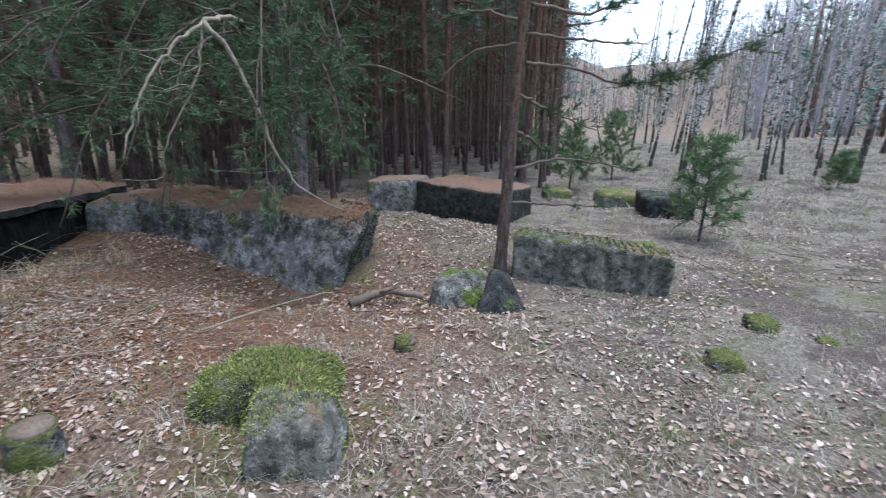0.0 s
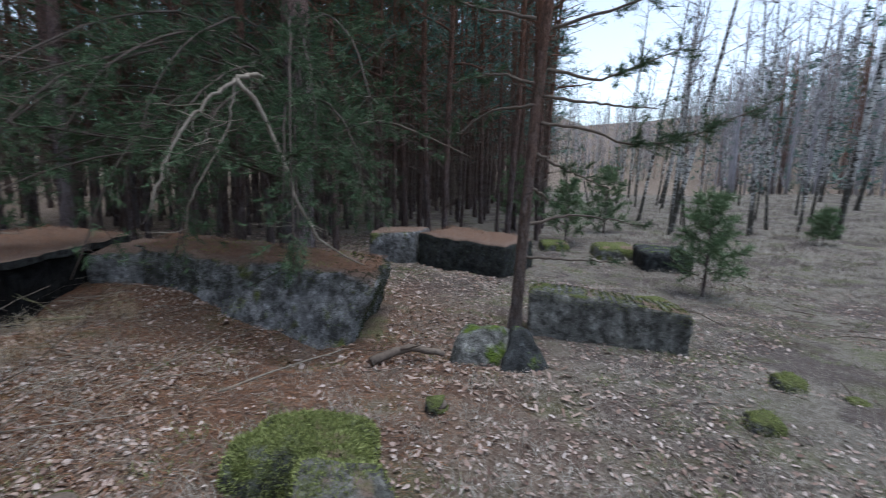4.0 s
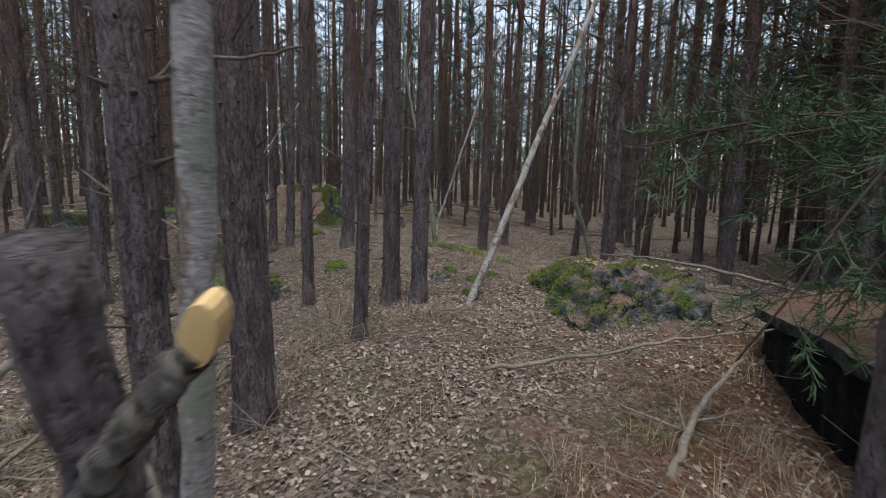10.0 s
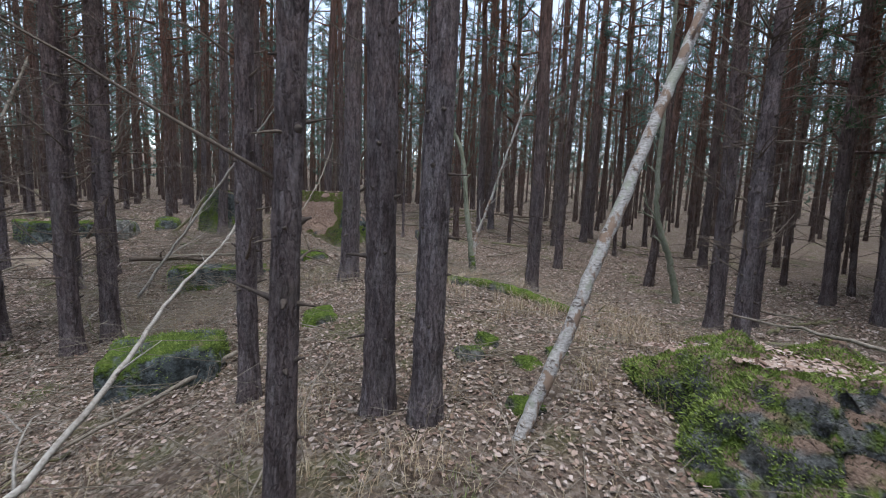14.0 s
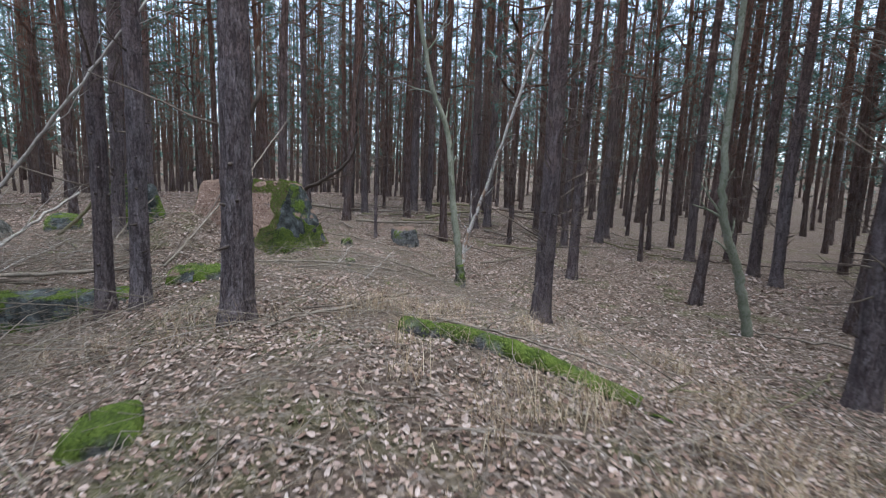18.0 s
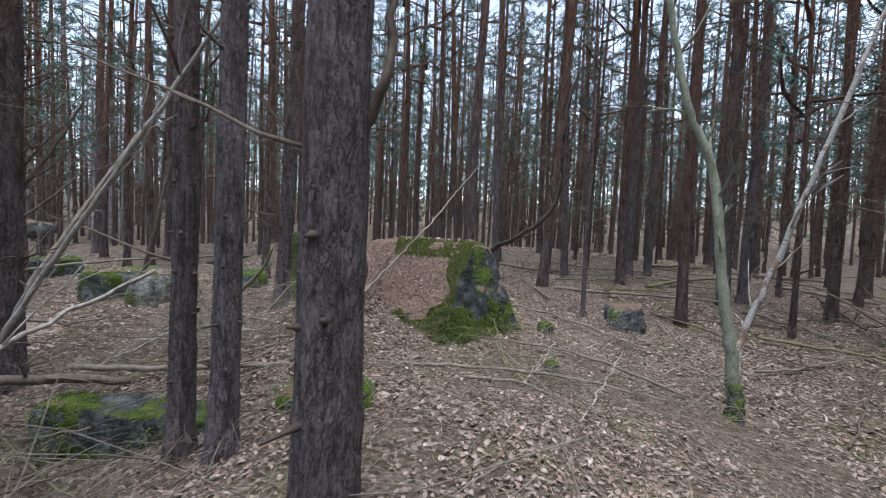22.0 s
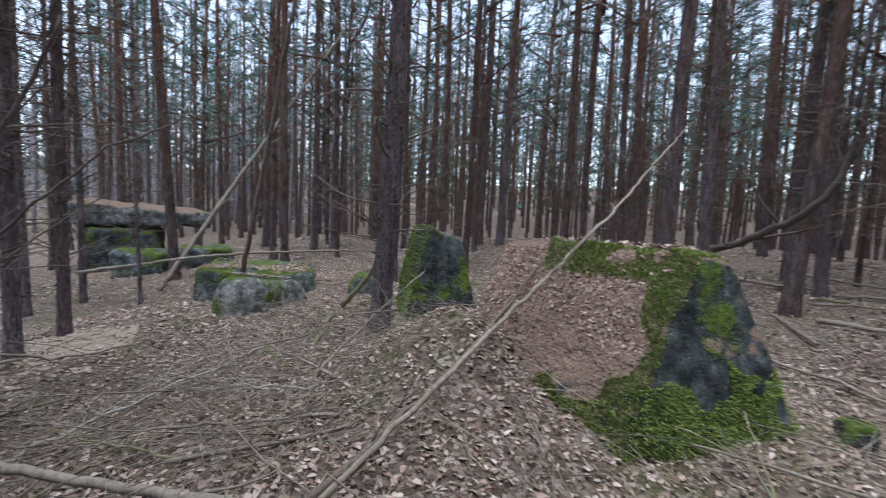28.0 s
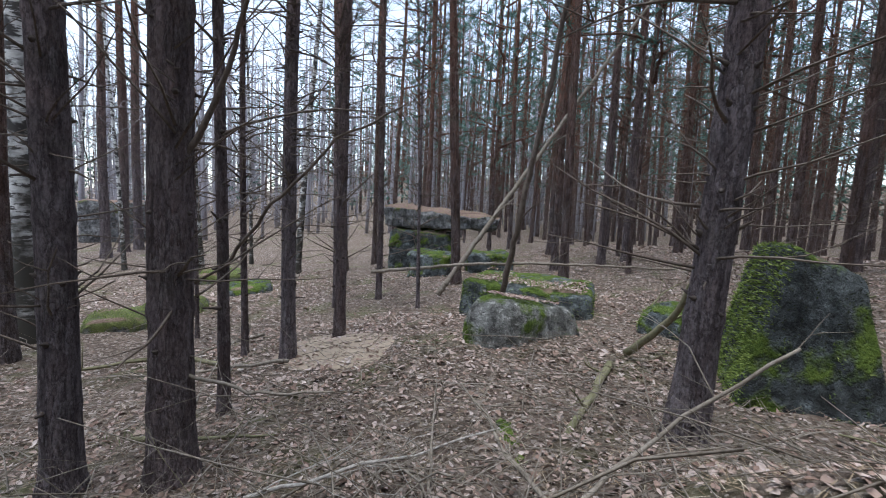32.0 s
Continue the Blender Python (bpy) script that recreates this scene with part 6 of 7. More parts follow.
# birches
def birch_meshes(seed, d, h):
    rr = random.Random(seed)
    tr, line, r = trunk_mesh("trunk", d, h, BIRCH, 12, 0.25, (rr.uniform(-0.05, 0.05), rr.uniform(-0.05, 0.05)), rr.uniform(-0.35, 0.35), 0.04, rr, False, 0.8)
    pieces = []
    for _ in range(17):
        z = rr.uniform(h * 0.3, h * 0.98)
        i = min(int(np.searchsorted(line[:, 2], z)), len(line) - 1)
        a = rr.uniform(0, 6.28)
        ln = rr.uniform(0.6, 1.9) * (1.15 - z / h * 0.6)
        br = wander(rr, line[i], (math.cos(a), math.sin(a), rr.uniform(0.6, 1.5)), ln, 6, 0.12)
        pieces.append(tube(br, np.linspace(0.014, 0.004, 7), 4))
        for _ in range(5):
            k = rr.randint(2, 6)
            tw = wander(rr, br[k], (rr.gauss(math.cos(a), 0.7), rr.gauss(math.sin(a), 0.7), rr.uniform(-0.5, 0.8)), rr.uniform(0.3, 0.9), 3, 0.2, 0.06)
            pieces.append(tube(tw, np.linspace(0.0055, 0.003, 4), 3))
    return tr, mesh_of("twig_crown", *joined(pieces), BIRCH_TWIG)


BIRCH_TWIG = make_dead_wood("birch_twigs", (0.19, 0.16, 0.165), (0.27, 0.24, 0.25), (0.13, 0.11, 0.11))
BIRCHES = []
for k, (d, h) in enumerate(((0.13, 11), (0.10, 10), (0.15, 12.5), (0.08, 8.5), (0.12, 11.5))):
    tr, tw = birch_meshes(500 + k, d, h)
    proto = thing("birch_tree", Matrix.Translation((0, 0, -60)), "slender bare birch with white and black bark", "tree", "birches of the clearings")
    part("trunk", tr, proto)
    part("twig_crown", tw, proto, kind="stuff")
    BIRCHES.append(proto)
brng = random.Random(12)
spots = [(8.2, 18.6), (7.7, 15.2), (7.95, 15.6), (8.4, 15.5), (10.0, 14.6), (10.3, 14.9), (11.1, 15.3), (11.8, 14.8), (12.2, 13.8), (18.9, 20.3), (18.2, 16.0), (19.3, 16.6), (18.2, 14.7), (23, 22.4), (9.2, 17.2), (13.3, 16.5), (14.2, 17.2), (12.7, 18.1), (15.4, 19.4),
         (-12.6, -5.05), (-13.0, -10.5), (-14.6, -9.2), (-10.6, -12.5), (-15.8, -10.8), (-16.6, -8.7)]
for _ in range(72):
    if brng.random() < 0.72:
        x, y = brng.uniform(3, 40), brng.uniform(12, 44)
        if y < 15 + (x - 12) * 0.05 or x < 0.2 * y + 2.5:
            continue
    else:
        x, y = brng.uniform(-26, 4), brng.uniform(-34, -11)
        if in_wood(x, y):
            continue
    if min(math.hypot(x - a, y - b) for a, b in spots) < 0.8:
        continue
    spots.append((x, y))
for k, (x, y) in enumerate(spots):
    s = brng.uniform(0.8, 1.2) if k != 19 else 1.9
    m = Matrix.LocRotScale((x, y, gz(x, y) - 0.03), Euler((brng.gauss(0.02, 0.05), brng.gauss(0.06 if y > 0 else 0, 0.06), brng.uniform(-0.6, 0.6))) if k != 19 else Euler((0, 0, 0.4)), (s, s, min(s, 1.2)))
    if k < len(BIRCHES):
        BIRCHES[k].matrix_basis = m
    else:
        copy_thing(BIRCHES[brng.randrange(len(BIRCHES))], m)


def odd_birch(points, r0, r1, mat, label, seed):
    fallen("birch_tree", points, r0, r1, mat, label, "tree", "", 9, seed, 0.008, 12, 0.8)


odd_birch([(-15.95, 6.45, -0.35), (-16.05, 6.42, 0.4), (-16.2, 6.34, 1.2), (-16.45, 6.28, 2.4), (-16.6, 5.95, 3.4), (-16.8, 5.7, 5.2), (-16.9, 5.6, 7.5)], 0.07, 0.03, MOSSY_BIRCH, "thin mossy grey birch with a crooked top", 60)
odd_birch([(-16.0, 6.5, -0.3), (-16.45, 6.7, 0.45), (-16.55, 7.2, 1.8), (-16.7, 8.1, 4.3), (-16.9, 9.0, 6.6)], 0.045, 0.02, PEELING, "dead pale stem leaning from the birch foot", 61)
odd_birch([(-12.98, 9.6, -0.5), (-13.1, 9.45, 0.4), (-13.2, 9.1, 1.4), (-13.25, 9.1, 3.0), (-13.3, 9.2, 6.0)], 0.07, 0.03, MOSSY_BIRCH, "mossy crooked birch trunk", 62)

# moss round the birch's foot
me = mesh_of("moss", *limb([(0, 0, 0), (-0.01, 0, 0.22), (-0.03, -0.01, 0.42)], 0.12, 0.07, 12, 0.3, 10), MOSS_ROCK)
foot = solid("moss_cushion", me, "bright green moss wrapped round a birch foot", "moss", at=Matrix.Translation((-15.96, 6.45, gz(-15.96, 6.45) - 0.04)))
v, q = moss_blades(me, foot.matrix_basis, 9000, mossy_where(0.3))
part("moss", mesh_of("moss", v, q, MOSS_TUFT), foot, kind="stuff")
# long thin windfallen poles deeper in the wood
for k, (a, b, r0) in enumerate((((-20.4, 5.1), (-20.2, 8.4), 0.035), ((-24.5, 8.2), (-26.3, 11.2), 0.05), ((-25.6, 11.4), (-28.0, 15.6), 0.05), ((-23.3, 10.9), (-22.7, 12.9), 0.05), ((-18.5, 8.0), (-18.0, 9.6), 0.03),
                                ((-21.6, 10.9), (-19.4, 10.2), 0.05), ((-22.8, 4.0), (-22.5, 5.8), 0.04), ((-21.3, 7.2), (-23.9, 10.4), 0.045), ((-19.2, 6.6), (-17.6, 8.2), 0.02), ((-17.4, 7.4), (-17.9, 9.0), 0.022))):
    pts = [(a[0] + (b[0] - a[0]) * f, a[1] + (b[1] - a[1]) * f) for f in (0, 0.33, 0.66, 1)]
    fallen("fallen_pole", [(px, py, gz(px, py) + r0 + 0.05) for px, py in pts], r0, r0 * 0.5, (DEAD, DEAD_GREEN, DEAD_DARK)[k % 3], "long thin windfallen pole on the forest floor", twigs=4, seed=130 + k, long=0.8)

prng = random.Random(53)
for k in range(34):
    x, y = prng.uniform(-27, -16.5), prng.uniform(5.2, 14.5)
    if k > 23:
        x, y = prng.uniform(-12.5, -7), prng.uniform(6.5, 11)
    a, ln, r0 = prng.gauss(1.25, 0.9), prng.uniform(1.5, 4.2), prng.uniform(0.010, 0.030)
    if float(path_distance(x, y)) < 4.2 or np.min(np.hypot(TAKEN[:, 0] - x, TAKEN[:, 1] - y)) < 0.4:
        continue
    pts = [(x + math.cos(a) * ln * f, y + math.sin(a) * ln * f) for f in (-0.5, -0.15, 0.2, 0.5)]
    fallen("fallen_pole", [(px, py, gz(px, py) + r0 + prng.uniform(0.0, 0.07)) for px, py in pts], r0, r0 * 0.45, prng.choice((DEAD, DEAD, DEAD_DARK, DEAD_GREEN)), "thin windfallen pole among leaves and twigs", twigs=prng.randint(1, 4), seed=400 + k, crook=0.015, long=0.7)

# a bare sapling in the clearing
fallen("sapling", [(3.35, 2.42, gz(3.35, 2.42)), (3.37, 2.44, 0.0), (3.36, 2.42, 0.33)], 0.008, 0.004, DEAD_DARK, "thin bare sapling standing in pale leaves", "sapling", "", 6, 70, 0.003, 6, 0.12)

# stumps
for x, y, r, h in ((-2.12, 2.05, 0.12, 0.17), (-0.3, 3.35, 0.08, 0.06)):
    z = gz(x, y)
    ob = thing("tree_stump", Matrix.Translation((x, y, z)), "low rotten tree stump with mossy bark", "stump", "stumps")
    v, q = limb([(0, 0, -0.15), (0, 0, 0.05), (0.01, 0, h)], r * 1.2, r, 16, 0.25, 8)
    part("bark", mesh_of("bark", v, q, MOSS_DULL), ob)
    v, q = limb([(0.01, 0, h - 0.02), (0.01, 0, h + 0.012)], r * 0.86, r * 0.82, 16, 0.1, 3)
    part("cut_top", mesh_of("cut_top", v, q, DEAD_DARK), ob)

# bare sand between the last pines
sand_r, sand_a = np.meshgrid(np.linspace(0.02, 1.0, 14), np.arange(40) * math.pi / 20, indexing="ij")
ragged = 0.75 + 0.5 * fbm(np.stack([np.cos(sand_a).ravel() * 1.7 + 4, np.sin(sand_a).ravel() * 1.7 + 9, np.zeros(sand_a.size)], 1), 3).reshape(sand_a.shape)
sand_x, sand_y = -15.75 + np.cos(sand_a) * sand_r * ragged * 0.62, -2.15 + np.sin(sand_a) * sand_r * ragged * 0.85
sand_z = ground_at(sand_x, sand_y) + 0.012 * (1 - sand_r ** 2) - 0.02 * (sand_r > 0.97) + 0.004
si, sj = np.meshgrid(np.arange(13), np.arange(40), indexing="ij")
sand_q = np.stack([si * 40 + sj, (si + 1) * 40 + sj, (si + 1) * 40 + (sj + 1) % 40, si * 40 + (sj + 1) % 40], -1).reshape(-1, 4)
solid("sand_patch", mesh_of("sand_patch", np.stack([sand_x, sand_y, sand_z], -1).reshape(-1, 3), sand_q, SAND), "patch of bare pale sand between the pines", "sand", kind="stuff")

# ---------------------------------------------------------------- litter: leaves, twigs, grass, moss
nr = np.random.RandomState(3)


def blocked(x, y):
    """Where blocks stand, so that litter keeps off their insides."""
    bad = np.zeros(len(x), bool)
    for quad in (BIG, FARB, FARB2, RIGHTB, SLAB, BANK, FLATB):
        q = np.array(quad)[:, :2]
        inside = np.ones(len(x), bool)
        area = sum(q[i][0] * q[(i + 1) % 4][1] - q[(i + 1) % 4][0] * q[i][1] for i in range(4))
        for i in range(4):
            a, b = q[i], q[(i + 1) % 4]
            inside &= ((b[0] - a[0]) * (y - a[1]) - (b[1] - a[1]) * (x - a[0])) * np.sign(area) > -0.02
        bad |= inside
    return bad


def leaf_quads(x, y, z, size, tilt, lift=0.0, normal=None):
    """Curled leaves: two halves folded along the rib, on one island each."""
    n = len(x)
    a = nr.uniform(0, 6.28, n)
    d = np.stack([np.cos(a), np.sin(a), nr.normal(0, tilt, n)], 1)
    s = np.stack([-np.sin(a), np.cos(a), nr.normal(0, tilt, n)], 1)
    if normal is not None:
        n0 = np.array(normal, float) / np.linalg.norm(normal)
        e0 = np.cross(n0, (0.0, 0.0, 1.0))
        e0 /= np.linalg.norm(e0)
        e1 = np.cross(n0, e0)
        basis = np.stack([e0, e1, n0])
        d, s = d @ basis, s @ basis
    up = np.cross(d, s)
    big = size * nr.choice((0.6, 0.8, 1.0, 1.35), n)
    L, W = (big * nr.uniform(0.75, 1.2, n))[:, None], (big * nr.uniform(0.45, 0.85, n))[:, None]
    c = np.stack([x, y, z + lift + nr.uniform(0.002, 0.018, n)], 1)
    curl = (nr.uniform(0.0, 0.55, n) * size)[:, None]
    p0, p1 = c - d * L * 0.5, c + d * L * 0.5 + up * curl * 0.3
    l0, l1 = c - d * L * 0.30 + s * W * 0.46 + up * curl * 0.5, c + d * L * 0.16 + s * W * 0.36 + up * curl * 0.6
    r0, r1 = c - d * L * 0.26 - s * W * 0.50 + up * curl * 0.4, c + d * L * 0.20 - s * W * 0.30 + up * curl * 0.5
    v = np.stack([p0, l0, l1, p1, r1, r0], 1).reshape(-1, 3)
    k = np.arange(n)[:, None] * 6
    return v, np.concatenate([k + [0, 3, 2, 1], k + [0, 5, 4, 3]])


def spread(count, x0, x1, y0, y1, keep):
    x, y = nr.uniform(x0, x1, count), nr.uniform(y0, y1, count)
    ok = keep(x, y) & ~blocked(x, y)
    return x[ok], y[ok]


def patchy(x, y, scale, low):
    return fbm(np.stack([x * scale, y * scale, np.zeros(len(x))], 1), 2) > low + nr.uniform(-0.12, 0.12, len(x))


# brown leaves along the wood path
x, y = spread(235000, -24, -2, -7, 9, lambda a, b: (nr.uniform(0, 1, len(a)) < np.clip(1.25 - path_distance(a, b) / 6.5, 0.06, 1)) & patchy(a, b, 0.9, 0.40))
solid("fallen_leaves", mesh_of("fallen_leaves", *leaf_quads(x, y, ground_at(x, y), 0.034, 0.32), LEAF), "brown and buff fallen leaves on the forest floor", "leaves", kind="stuff")
# scattered further off
x, y = spread(90000, -30, 1, -9, 14, lambda a, b: (path_distance(a, b) > 3.5) & (a < 0.26 * b + 1) & patchy(a, b, 0.6, 0.40))
v, q = leaf_quads(x, y, ground_at(x, y), 0.07, 0.3)
solid("fallen_leaves", mesh_of("fallen_leaves", v.reshape(-1, 6, 3)[:, [0, 1, 3, 4]].reshape(-1, 3), np.arange(len(x) * 4).reshape(-1, 4), LEAF), "brown fallen leaves further into the wood", "leaves", kind="stuff")
# paler leaves in the clearing
x, y = spread(105000, -3.6, 16, 0.6, 16, lambda a, b: (nr.uniform(0, 1, len(a)) < np.clip(1.25 - np.hypot(a - 1, b - 2.5) / 9, 0.12, 1)) & patchy(a, b, 1.1, 0.42) & (np.hypot(a + 2.4, b - 5) > 1.3 + nr.uniform(0, 1.6, len(a))))
solid("pale_leaves", mesh_of("pale_leaves", *leaf_quads(x, y, ground_at(x, y), 0.037, 0.36), LEAF_PALE), "pale bleached fallen leaves in the clearing", "leaves", kind="stuff")


def on_top(top, count, size, tilt, material, name, label, low=0.0, lift=0.012, edge=0.04, normal=None, bare=None):
    """Litter on the upper face between four corners."""
    t = np.array(top)
    u, v = nr.uniform(edge, 1 - edge, (count, 1)), nr.uniform(edge, 1 - edge, (count, 1))
    p = (1 - u) * (1 - v) * t[0] + u * (1 - v) * t[1] + u * v * t[2] + (1 - u) * v * t[3]
    if low:
        p = p[patchy(p[:, 0], p[:, 1] + p[:, 2], 1.6, low)]
    if bare is not None:
        p = p[~bare(p)]
    return solid(name, mesh_of(name, *leaf_quads(p[:, 0], p[:, 1], p[:, 2] + lift, size, tilt, 0.0, normal), material), label, "leaves", kind="stuff")


def needle_quads(x, y, z, length, width):
    n = len(x)
    a = nr.uniform(0, 6.28, n)
    d = np.stack([np.cos(a), np.sin(a), nr.normal(0, 0.22, n)], 1) * length * nr.uniform(0.6, 1.2, (n, 1))
    s = np.stack([-np.sin(a), np.cos(a), np.zeros(n)], 1) * width
    c = np.stack([x, y, z + nr.uniform(0.002, 0.02, n)], 1)
    v = np.stack([c - d * 0.5 - s, c - d * 0.5 + s, c + d * 0.5 + s * 0.6, c + d * 0.5 - s * 0.6], 1).reshape(-1, 3)
    return v, np.arange(n * 4).reshape(-1, 4)


for top, count in ((BIG, 9000), (SLAB, 5000), (FARB, 3500)):
    t = np.array(top)
    u, v = nr.uniform(0.02, 0.98, (count, 1)), nr.uniform(0.03, 0.98, (count, 1))
    p = (1 - u) * (1 - v) * t[0] + u * (1 - v) * t[1] + u * v * t[2] + (1 - u) * v * t[3]
    solid("shed_needles", mesh_of("shed_needles", *needle_quads(p[:, 0], p[:, 1], p[:, 2] + 0.015, 0.07, 0.002), RUST_NEEDLE), "rust-brown shed pine needles on the block", "needles", kind="stuff")
x, y = spread(60000, -7, 0.6, 2.2, 9, lambda a, b: np.hypot(a + 2.8, b - 4.8) < 2.0 + nr.uniform(0, 1.6, len(a)))
solid("shed_needles", mesh_of("shed_needles", *needle_quads(x, y, ground_at(x, y), 0.07, 0.0022), RUST_NEEDLE), "rust-brown shed pine needles round the blocks", "needles", kind="stuff")
# the leafy slope of the tilted block
on_top([ROOF_LOW[0], ROOF_TOP[0], ROOF_TOP[3], ROOF_LOW[3]], 13000, 0.021, 0.2, LEAF_RUST, "fallen_leaves", "brown leaves lodged on the block's slope", 0.30, 0.012, 0.05, (0.82, -0.1, 0.57), lambda p: roof_moss(p, np.zeros((len(p), 3))) & (nr.uniform(0, 1, len(p)) < 0.93))
on_top(ROOF_TOP, 700, 0.034, 0.3, LEAF, "fallen_leaves", "brown leaves on the tilted block's ridge", 0.45, 0.02)
on_top(BANK, 2200, 0.036, 0.3, LEAF, "fallen_leaves", "brown leaves on the boulder's back", 0.42, 0.02)
on_top(LOAF, 500, 0.03, 0.25, LEAF, "fallen_leaves", "brown leaves on the rounded boulder", 0.36, 0.012, 0.16)
on_top(FLATB, 2000, 0.036, 0.3, LEAF, "fallen_leaves", "brown leaves on the flat block", 0.45, 0.02)


# twigs
def in_litter(x, y):
    return x < 0.26 * y + 1


def twig_quads(x, y, z, rr, long):
    pieces = []
    for px, py, pz in zip(x, y, z):
        ln = rr.uniform(0.12, long) if rr.random() < 0.8 else rr.uniform(long, long * 2.2)
        a = rr.uniform(0, 6.28)
        line = wander(rr, (px, py, pz + rr.uniform(0.008, 0.05)), (math.cos(a), math.sin(a), rr.gauss(0.03, 0.12)), ln, 3, 0.14, 0.01)
        r = 0.0016 + 0.0032 * rr.random() ** 2 * ln / long
        pieces.append(tube(line, np.linspace(r, r * 0.5, 4), 3))
    return joined(pieces)


x, y = spread(24000, -23, -2.5, -6, 9, lambda a, b: nr.uniform(0, 1, len(a)) < np.clip(1.3 - path_distance(a, b) / 5.5, 0.08, 1))
x, y = x[:12500], y[:12500]
solid("fallen_twigs", mesh_of("fallen_twigs", *twig_quads(x, y, ground_at(x, y), random.Random(6), 0.55), DEAD), "thin dead grey twigs strewn over the litter", "twigs", kind="stuff")
x, y = spread(1100, -3, 6, 1, 9, lambda a, b: a > -9)
solid("fallen_twigs", mesh_of("fallen_twigs", *twig_quads(x, y, ground_at(x, y), random.Random(7), 0.35), DEAD_DARK), "thin dark twigs in the clearing's leaves", "twigs", kind="stuff")
x, y = spread(7000, -28, -2, -9, 14, lambda a, b: (path_distance(a, b) > 3.0) & in_litter(a, b))
solid("fallen_twigs", mesh_of("fallen_twigs", *twig_quads(x[:3800], y[:3800], ground_at(x[:3800], y[:3800]), random.Random(8), 0.8), DEAD), "grey twigs strewn further into the wood", "twigs", kind="stuff")
# heaps of brushwood
for cx, cy, s, count, ln in ((-5.3, -0.1, 1.2, 240, 0.9), (-14.7, 1.9, 0.7, 200, 0.8), (-15.4, 5.3, 0.7, 210, 0.7), (-12.9, 1.2, 0.9, 220, 0.8), (-9.6, 1.2, 1.1, 200, 0.8), (-16.3, 1.0, 0.7, 160, 0.7), (-6.7, 6.9, 0.9, 120, 0.8), (-15.4, 0.9, 0.7, 110, 0.7), (-12.3, 1.9, 0.7, 220, 1.1), (-13.2, 0.6, 0.8, 200, 1.1), (-15.2, 4.2, 0.8, 220, 0.8), (-14.9, 0.5, 0.9, 200, 0.9), (-7.6, 0.2, 1.0, 200, 1.0)):
    x, y = nr.normal(cx, s, count), nr.normal(cy, s, count)
    free = path_distance(x, y) > 0.75
    x, y = x[free], y[free]
    z = ground_at(x, y) + np.abs(nr.normal(0, 0.10, len(x)))
    solid("brushwood", mesh_of("brushwood", *twig_quads(x, y, z, random.Random(int(cx * -10)), ln), DEAD), "tangle of thin dead brushwood on the ground", "brushwood", kind="stuff")


# grass
def blade_quads(x, y, z, length, width, droop):
    n = len(x)
    a = nr.uniform(0, 6.28, n)
    h = length * nr.uniform(0.5, 1.3, n)
    d = np.stack([np.cos(a), np.sin(a), np.zeros(n)], 1) * (h * droop * nr.uniform(0.3, 1.3, n))[:, None]
    s = np.stack([-np.sin(a), np.cos(a), np.zeros(n)], 1) * width
    c = np.stack([x, y, z - 0.01], 1)
    up = np.stack([np.zeros(n), np.zeros(n), h], 1)
    m = c + d * 0.35 + up * 0.6
    t = c + d + up * nr.uniform(0.5, 1.0, (n, 1))
    v = np.stack([c - s, c + s, m + s * 0.8, m - s * 0.8, t + s * 0.3, t - s * 0.3], 1).reshape(-1, 3)
    k = np.arange(n)[:, None] * 6
    return v, np.concatenate([k + [0, 1, 2, 3], k + [3, 2, 4, 5]])


def tufts(centres, per, radius):
    x = np.repeat(centres[0], per) + nr.normal(0, radius, len(centres[0]) * per)
    y = np.repeat(centres[1], per) + nr.normal(0, radius, len(centres[0]) * per)
    return x, y


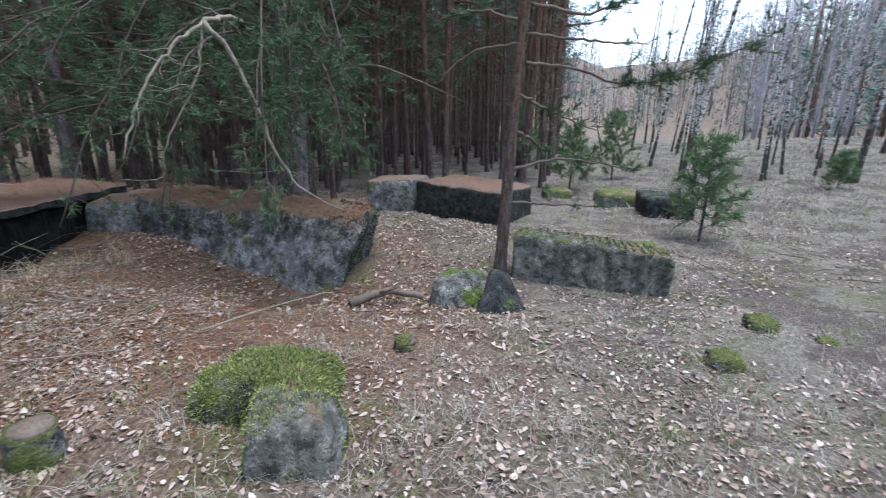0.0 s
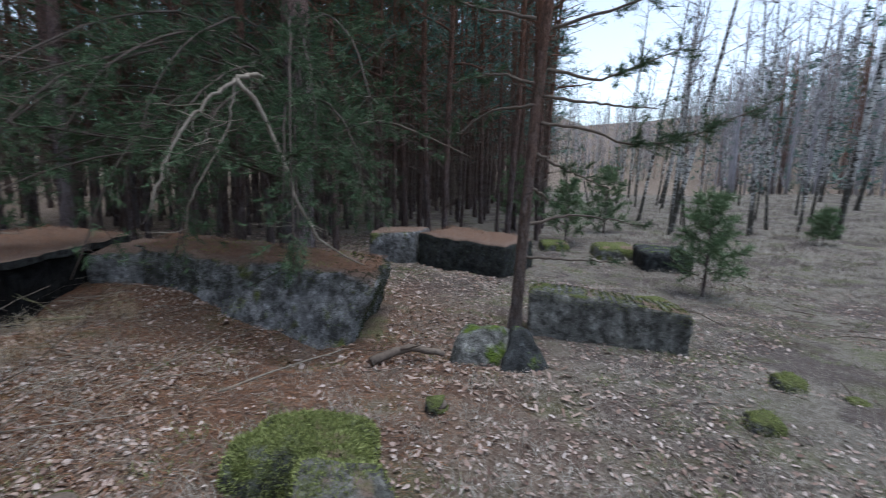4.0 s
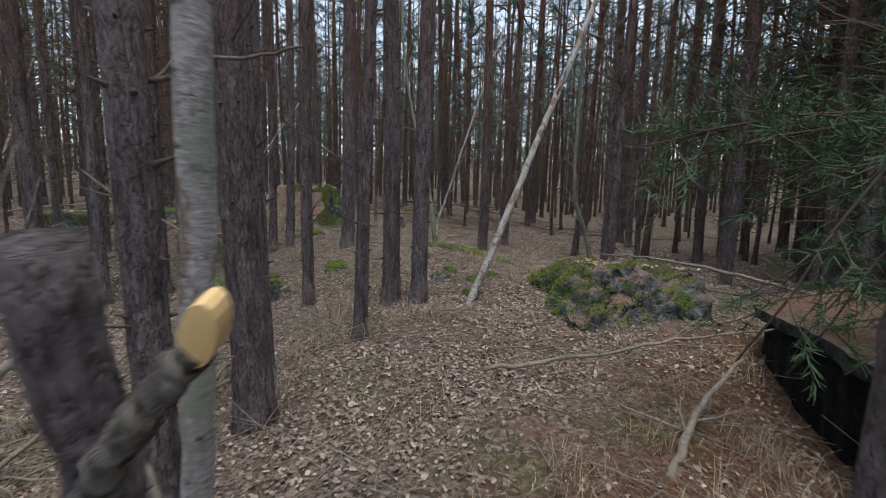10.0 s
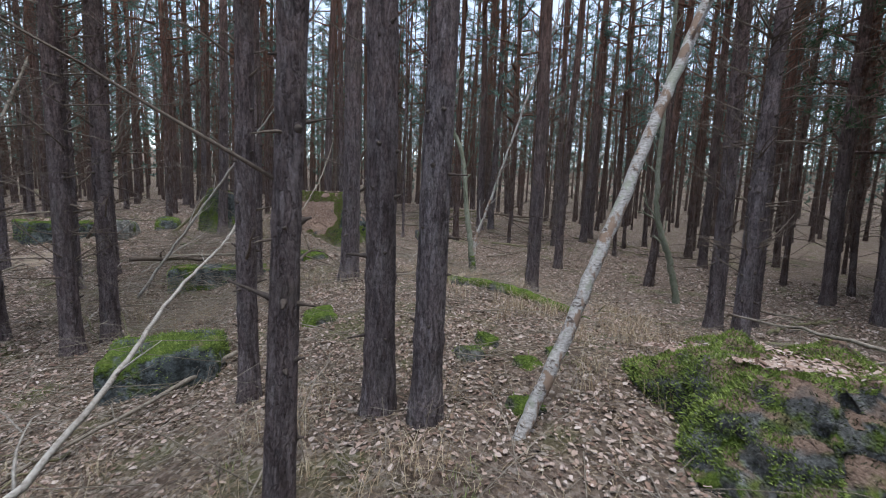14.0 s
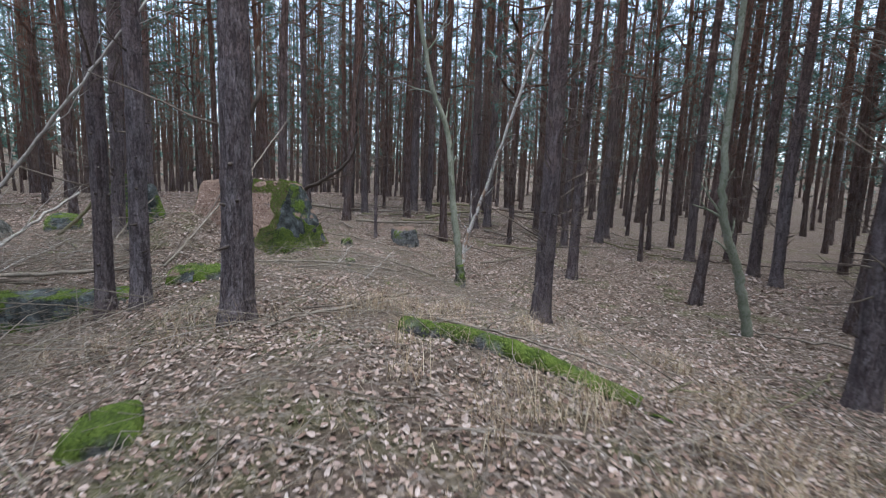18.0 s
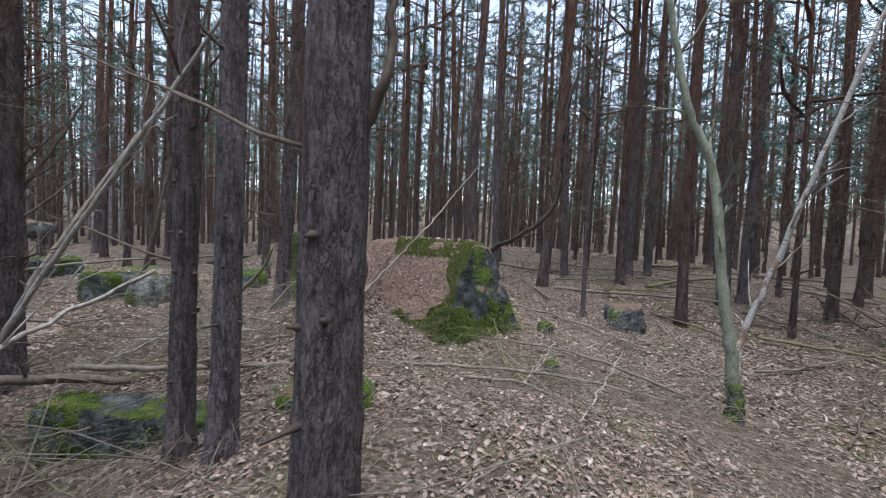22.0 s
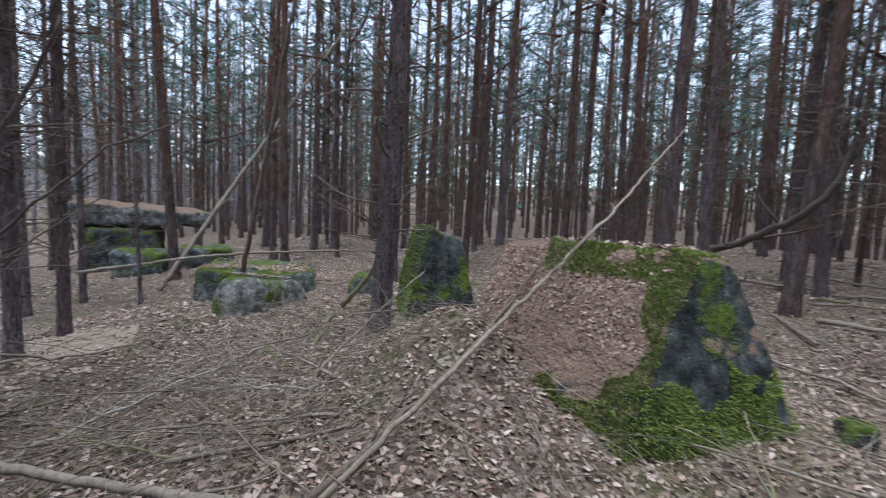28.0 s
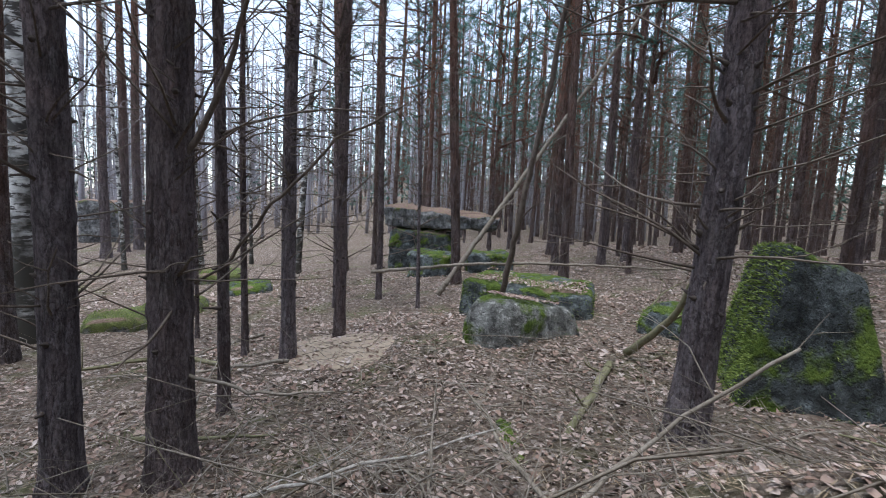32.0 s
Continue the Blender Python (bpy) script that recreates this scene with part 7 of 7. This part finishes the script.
c = spread(560, -13, -3.5, 0, 7.5, lambda a, b: (path_distance(a, b) < 3.2) & (path_distance(a, b) > 0.45) & patchy(a, b, 0.7, 0.47))
x, y = tufts(c, 34, 0.07)
solid("dry_grass", mesh_of("dry_grass", *blade_quads(x, y, ground_at(x, y), 0.2, 0.0018, 0.9), STRAW), "tufts of dry brown grass on the mound", "grass", kind="stuff")
c = spread(3400, -4, 17, 0.8, 15, lambda a, b: patchy(a, b, 0.8, 0.43) & ((a > 1) | (b < 4)))
x, y = tufts(c, 26, 0.08)
solid("dry_grass", mesh_of("dry_grass", *blade_quads(x, y, ground_at(x, y), 0.10, 0.0016, 1.5), MEADOW), "short bleached grass in the clearing", "grass", kind="stuff")
c = spread(2600, 4, 34, 8, 34, lambda a, b: a > 0.26 * b - 1)
x, y = tufts(c, 14, 0.25)
solid("dry_grass", mesh_of("dry_grass", *blade_quads(x, y, ground_at(x, y), 0.15, 0.006, 1.5), MEADOW), "pale dry meadow grass beyond the blocks", "grass", kind="stuff")
c = spread(1100, -3, 12, 0.8, 12, lambda a, b: patchy(a, b, 1.3, 0.53))
x, y = tufts(c, 40, 0.07)
solid("green_grass", mesh_of("green_grass", *blade_quads(x, y, ground_at(x, y), 0.06, 0.002, 1.0), GREEN_GRASS), "low green moss and grass tufts among leaves", "grass", kind="stuff")
c = spread(300, -20, -3, -3, 8, lambda a, b: (path_distance(a, b) < 4) & patchy(a, b, 1.3, 0.56))
x, y = tufts(c, 36, 0.07)
solid("green_grass", mesh_of("green_grass", *blade_quads(x, y, ground_at(x, y), 0.06, 0.002, 1.0), GREEN_GRASS), "small green tufts on the forest floor", "grass", kind="stuff")

# flattened straw and needles between the leaves
x, y = spread(52000, -3.6, 13, 0.6, 12, lambda a, b: (nr.uniform(0, 1, len(a)) < np.clip(1.3 - np.hypot(a - 1, b - 2.5) / 9, 0.1, 1)) & patchy(a, b, 0.7, 0.36))
solid("dry_grass", mesh_of("dry_grass", *needle_quads(x, y, ground_at(x, y), 0.10, 0.0016), MEADOW), "flattened grey-brown straw between the pale leaves", "grass", kind="stuff")
x, y = spread(80000, -22, -2, -5, 8, lambda a, b: nr.uniform(0, 1, len(a)) < np.clip(1.3 - path_distance(a, b) / 4.5, 0.02, 1))
solid("shed_needles", mesh_of("shed_needles", *needle_quads(x, y, ground_at(x, y), 0.09, 0.0016), STRAW), "dull brown needles and straw over the leaf litter", "needles", kind="stuff")
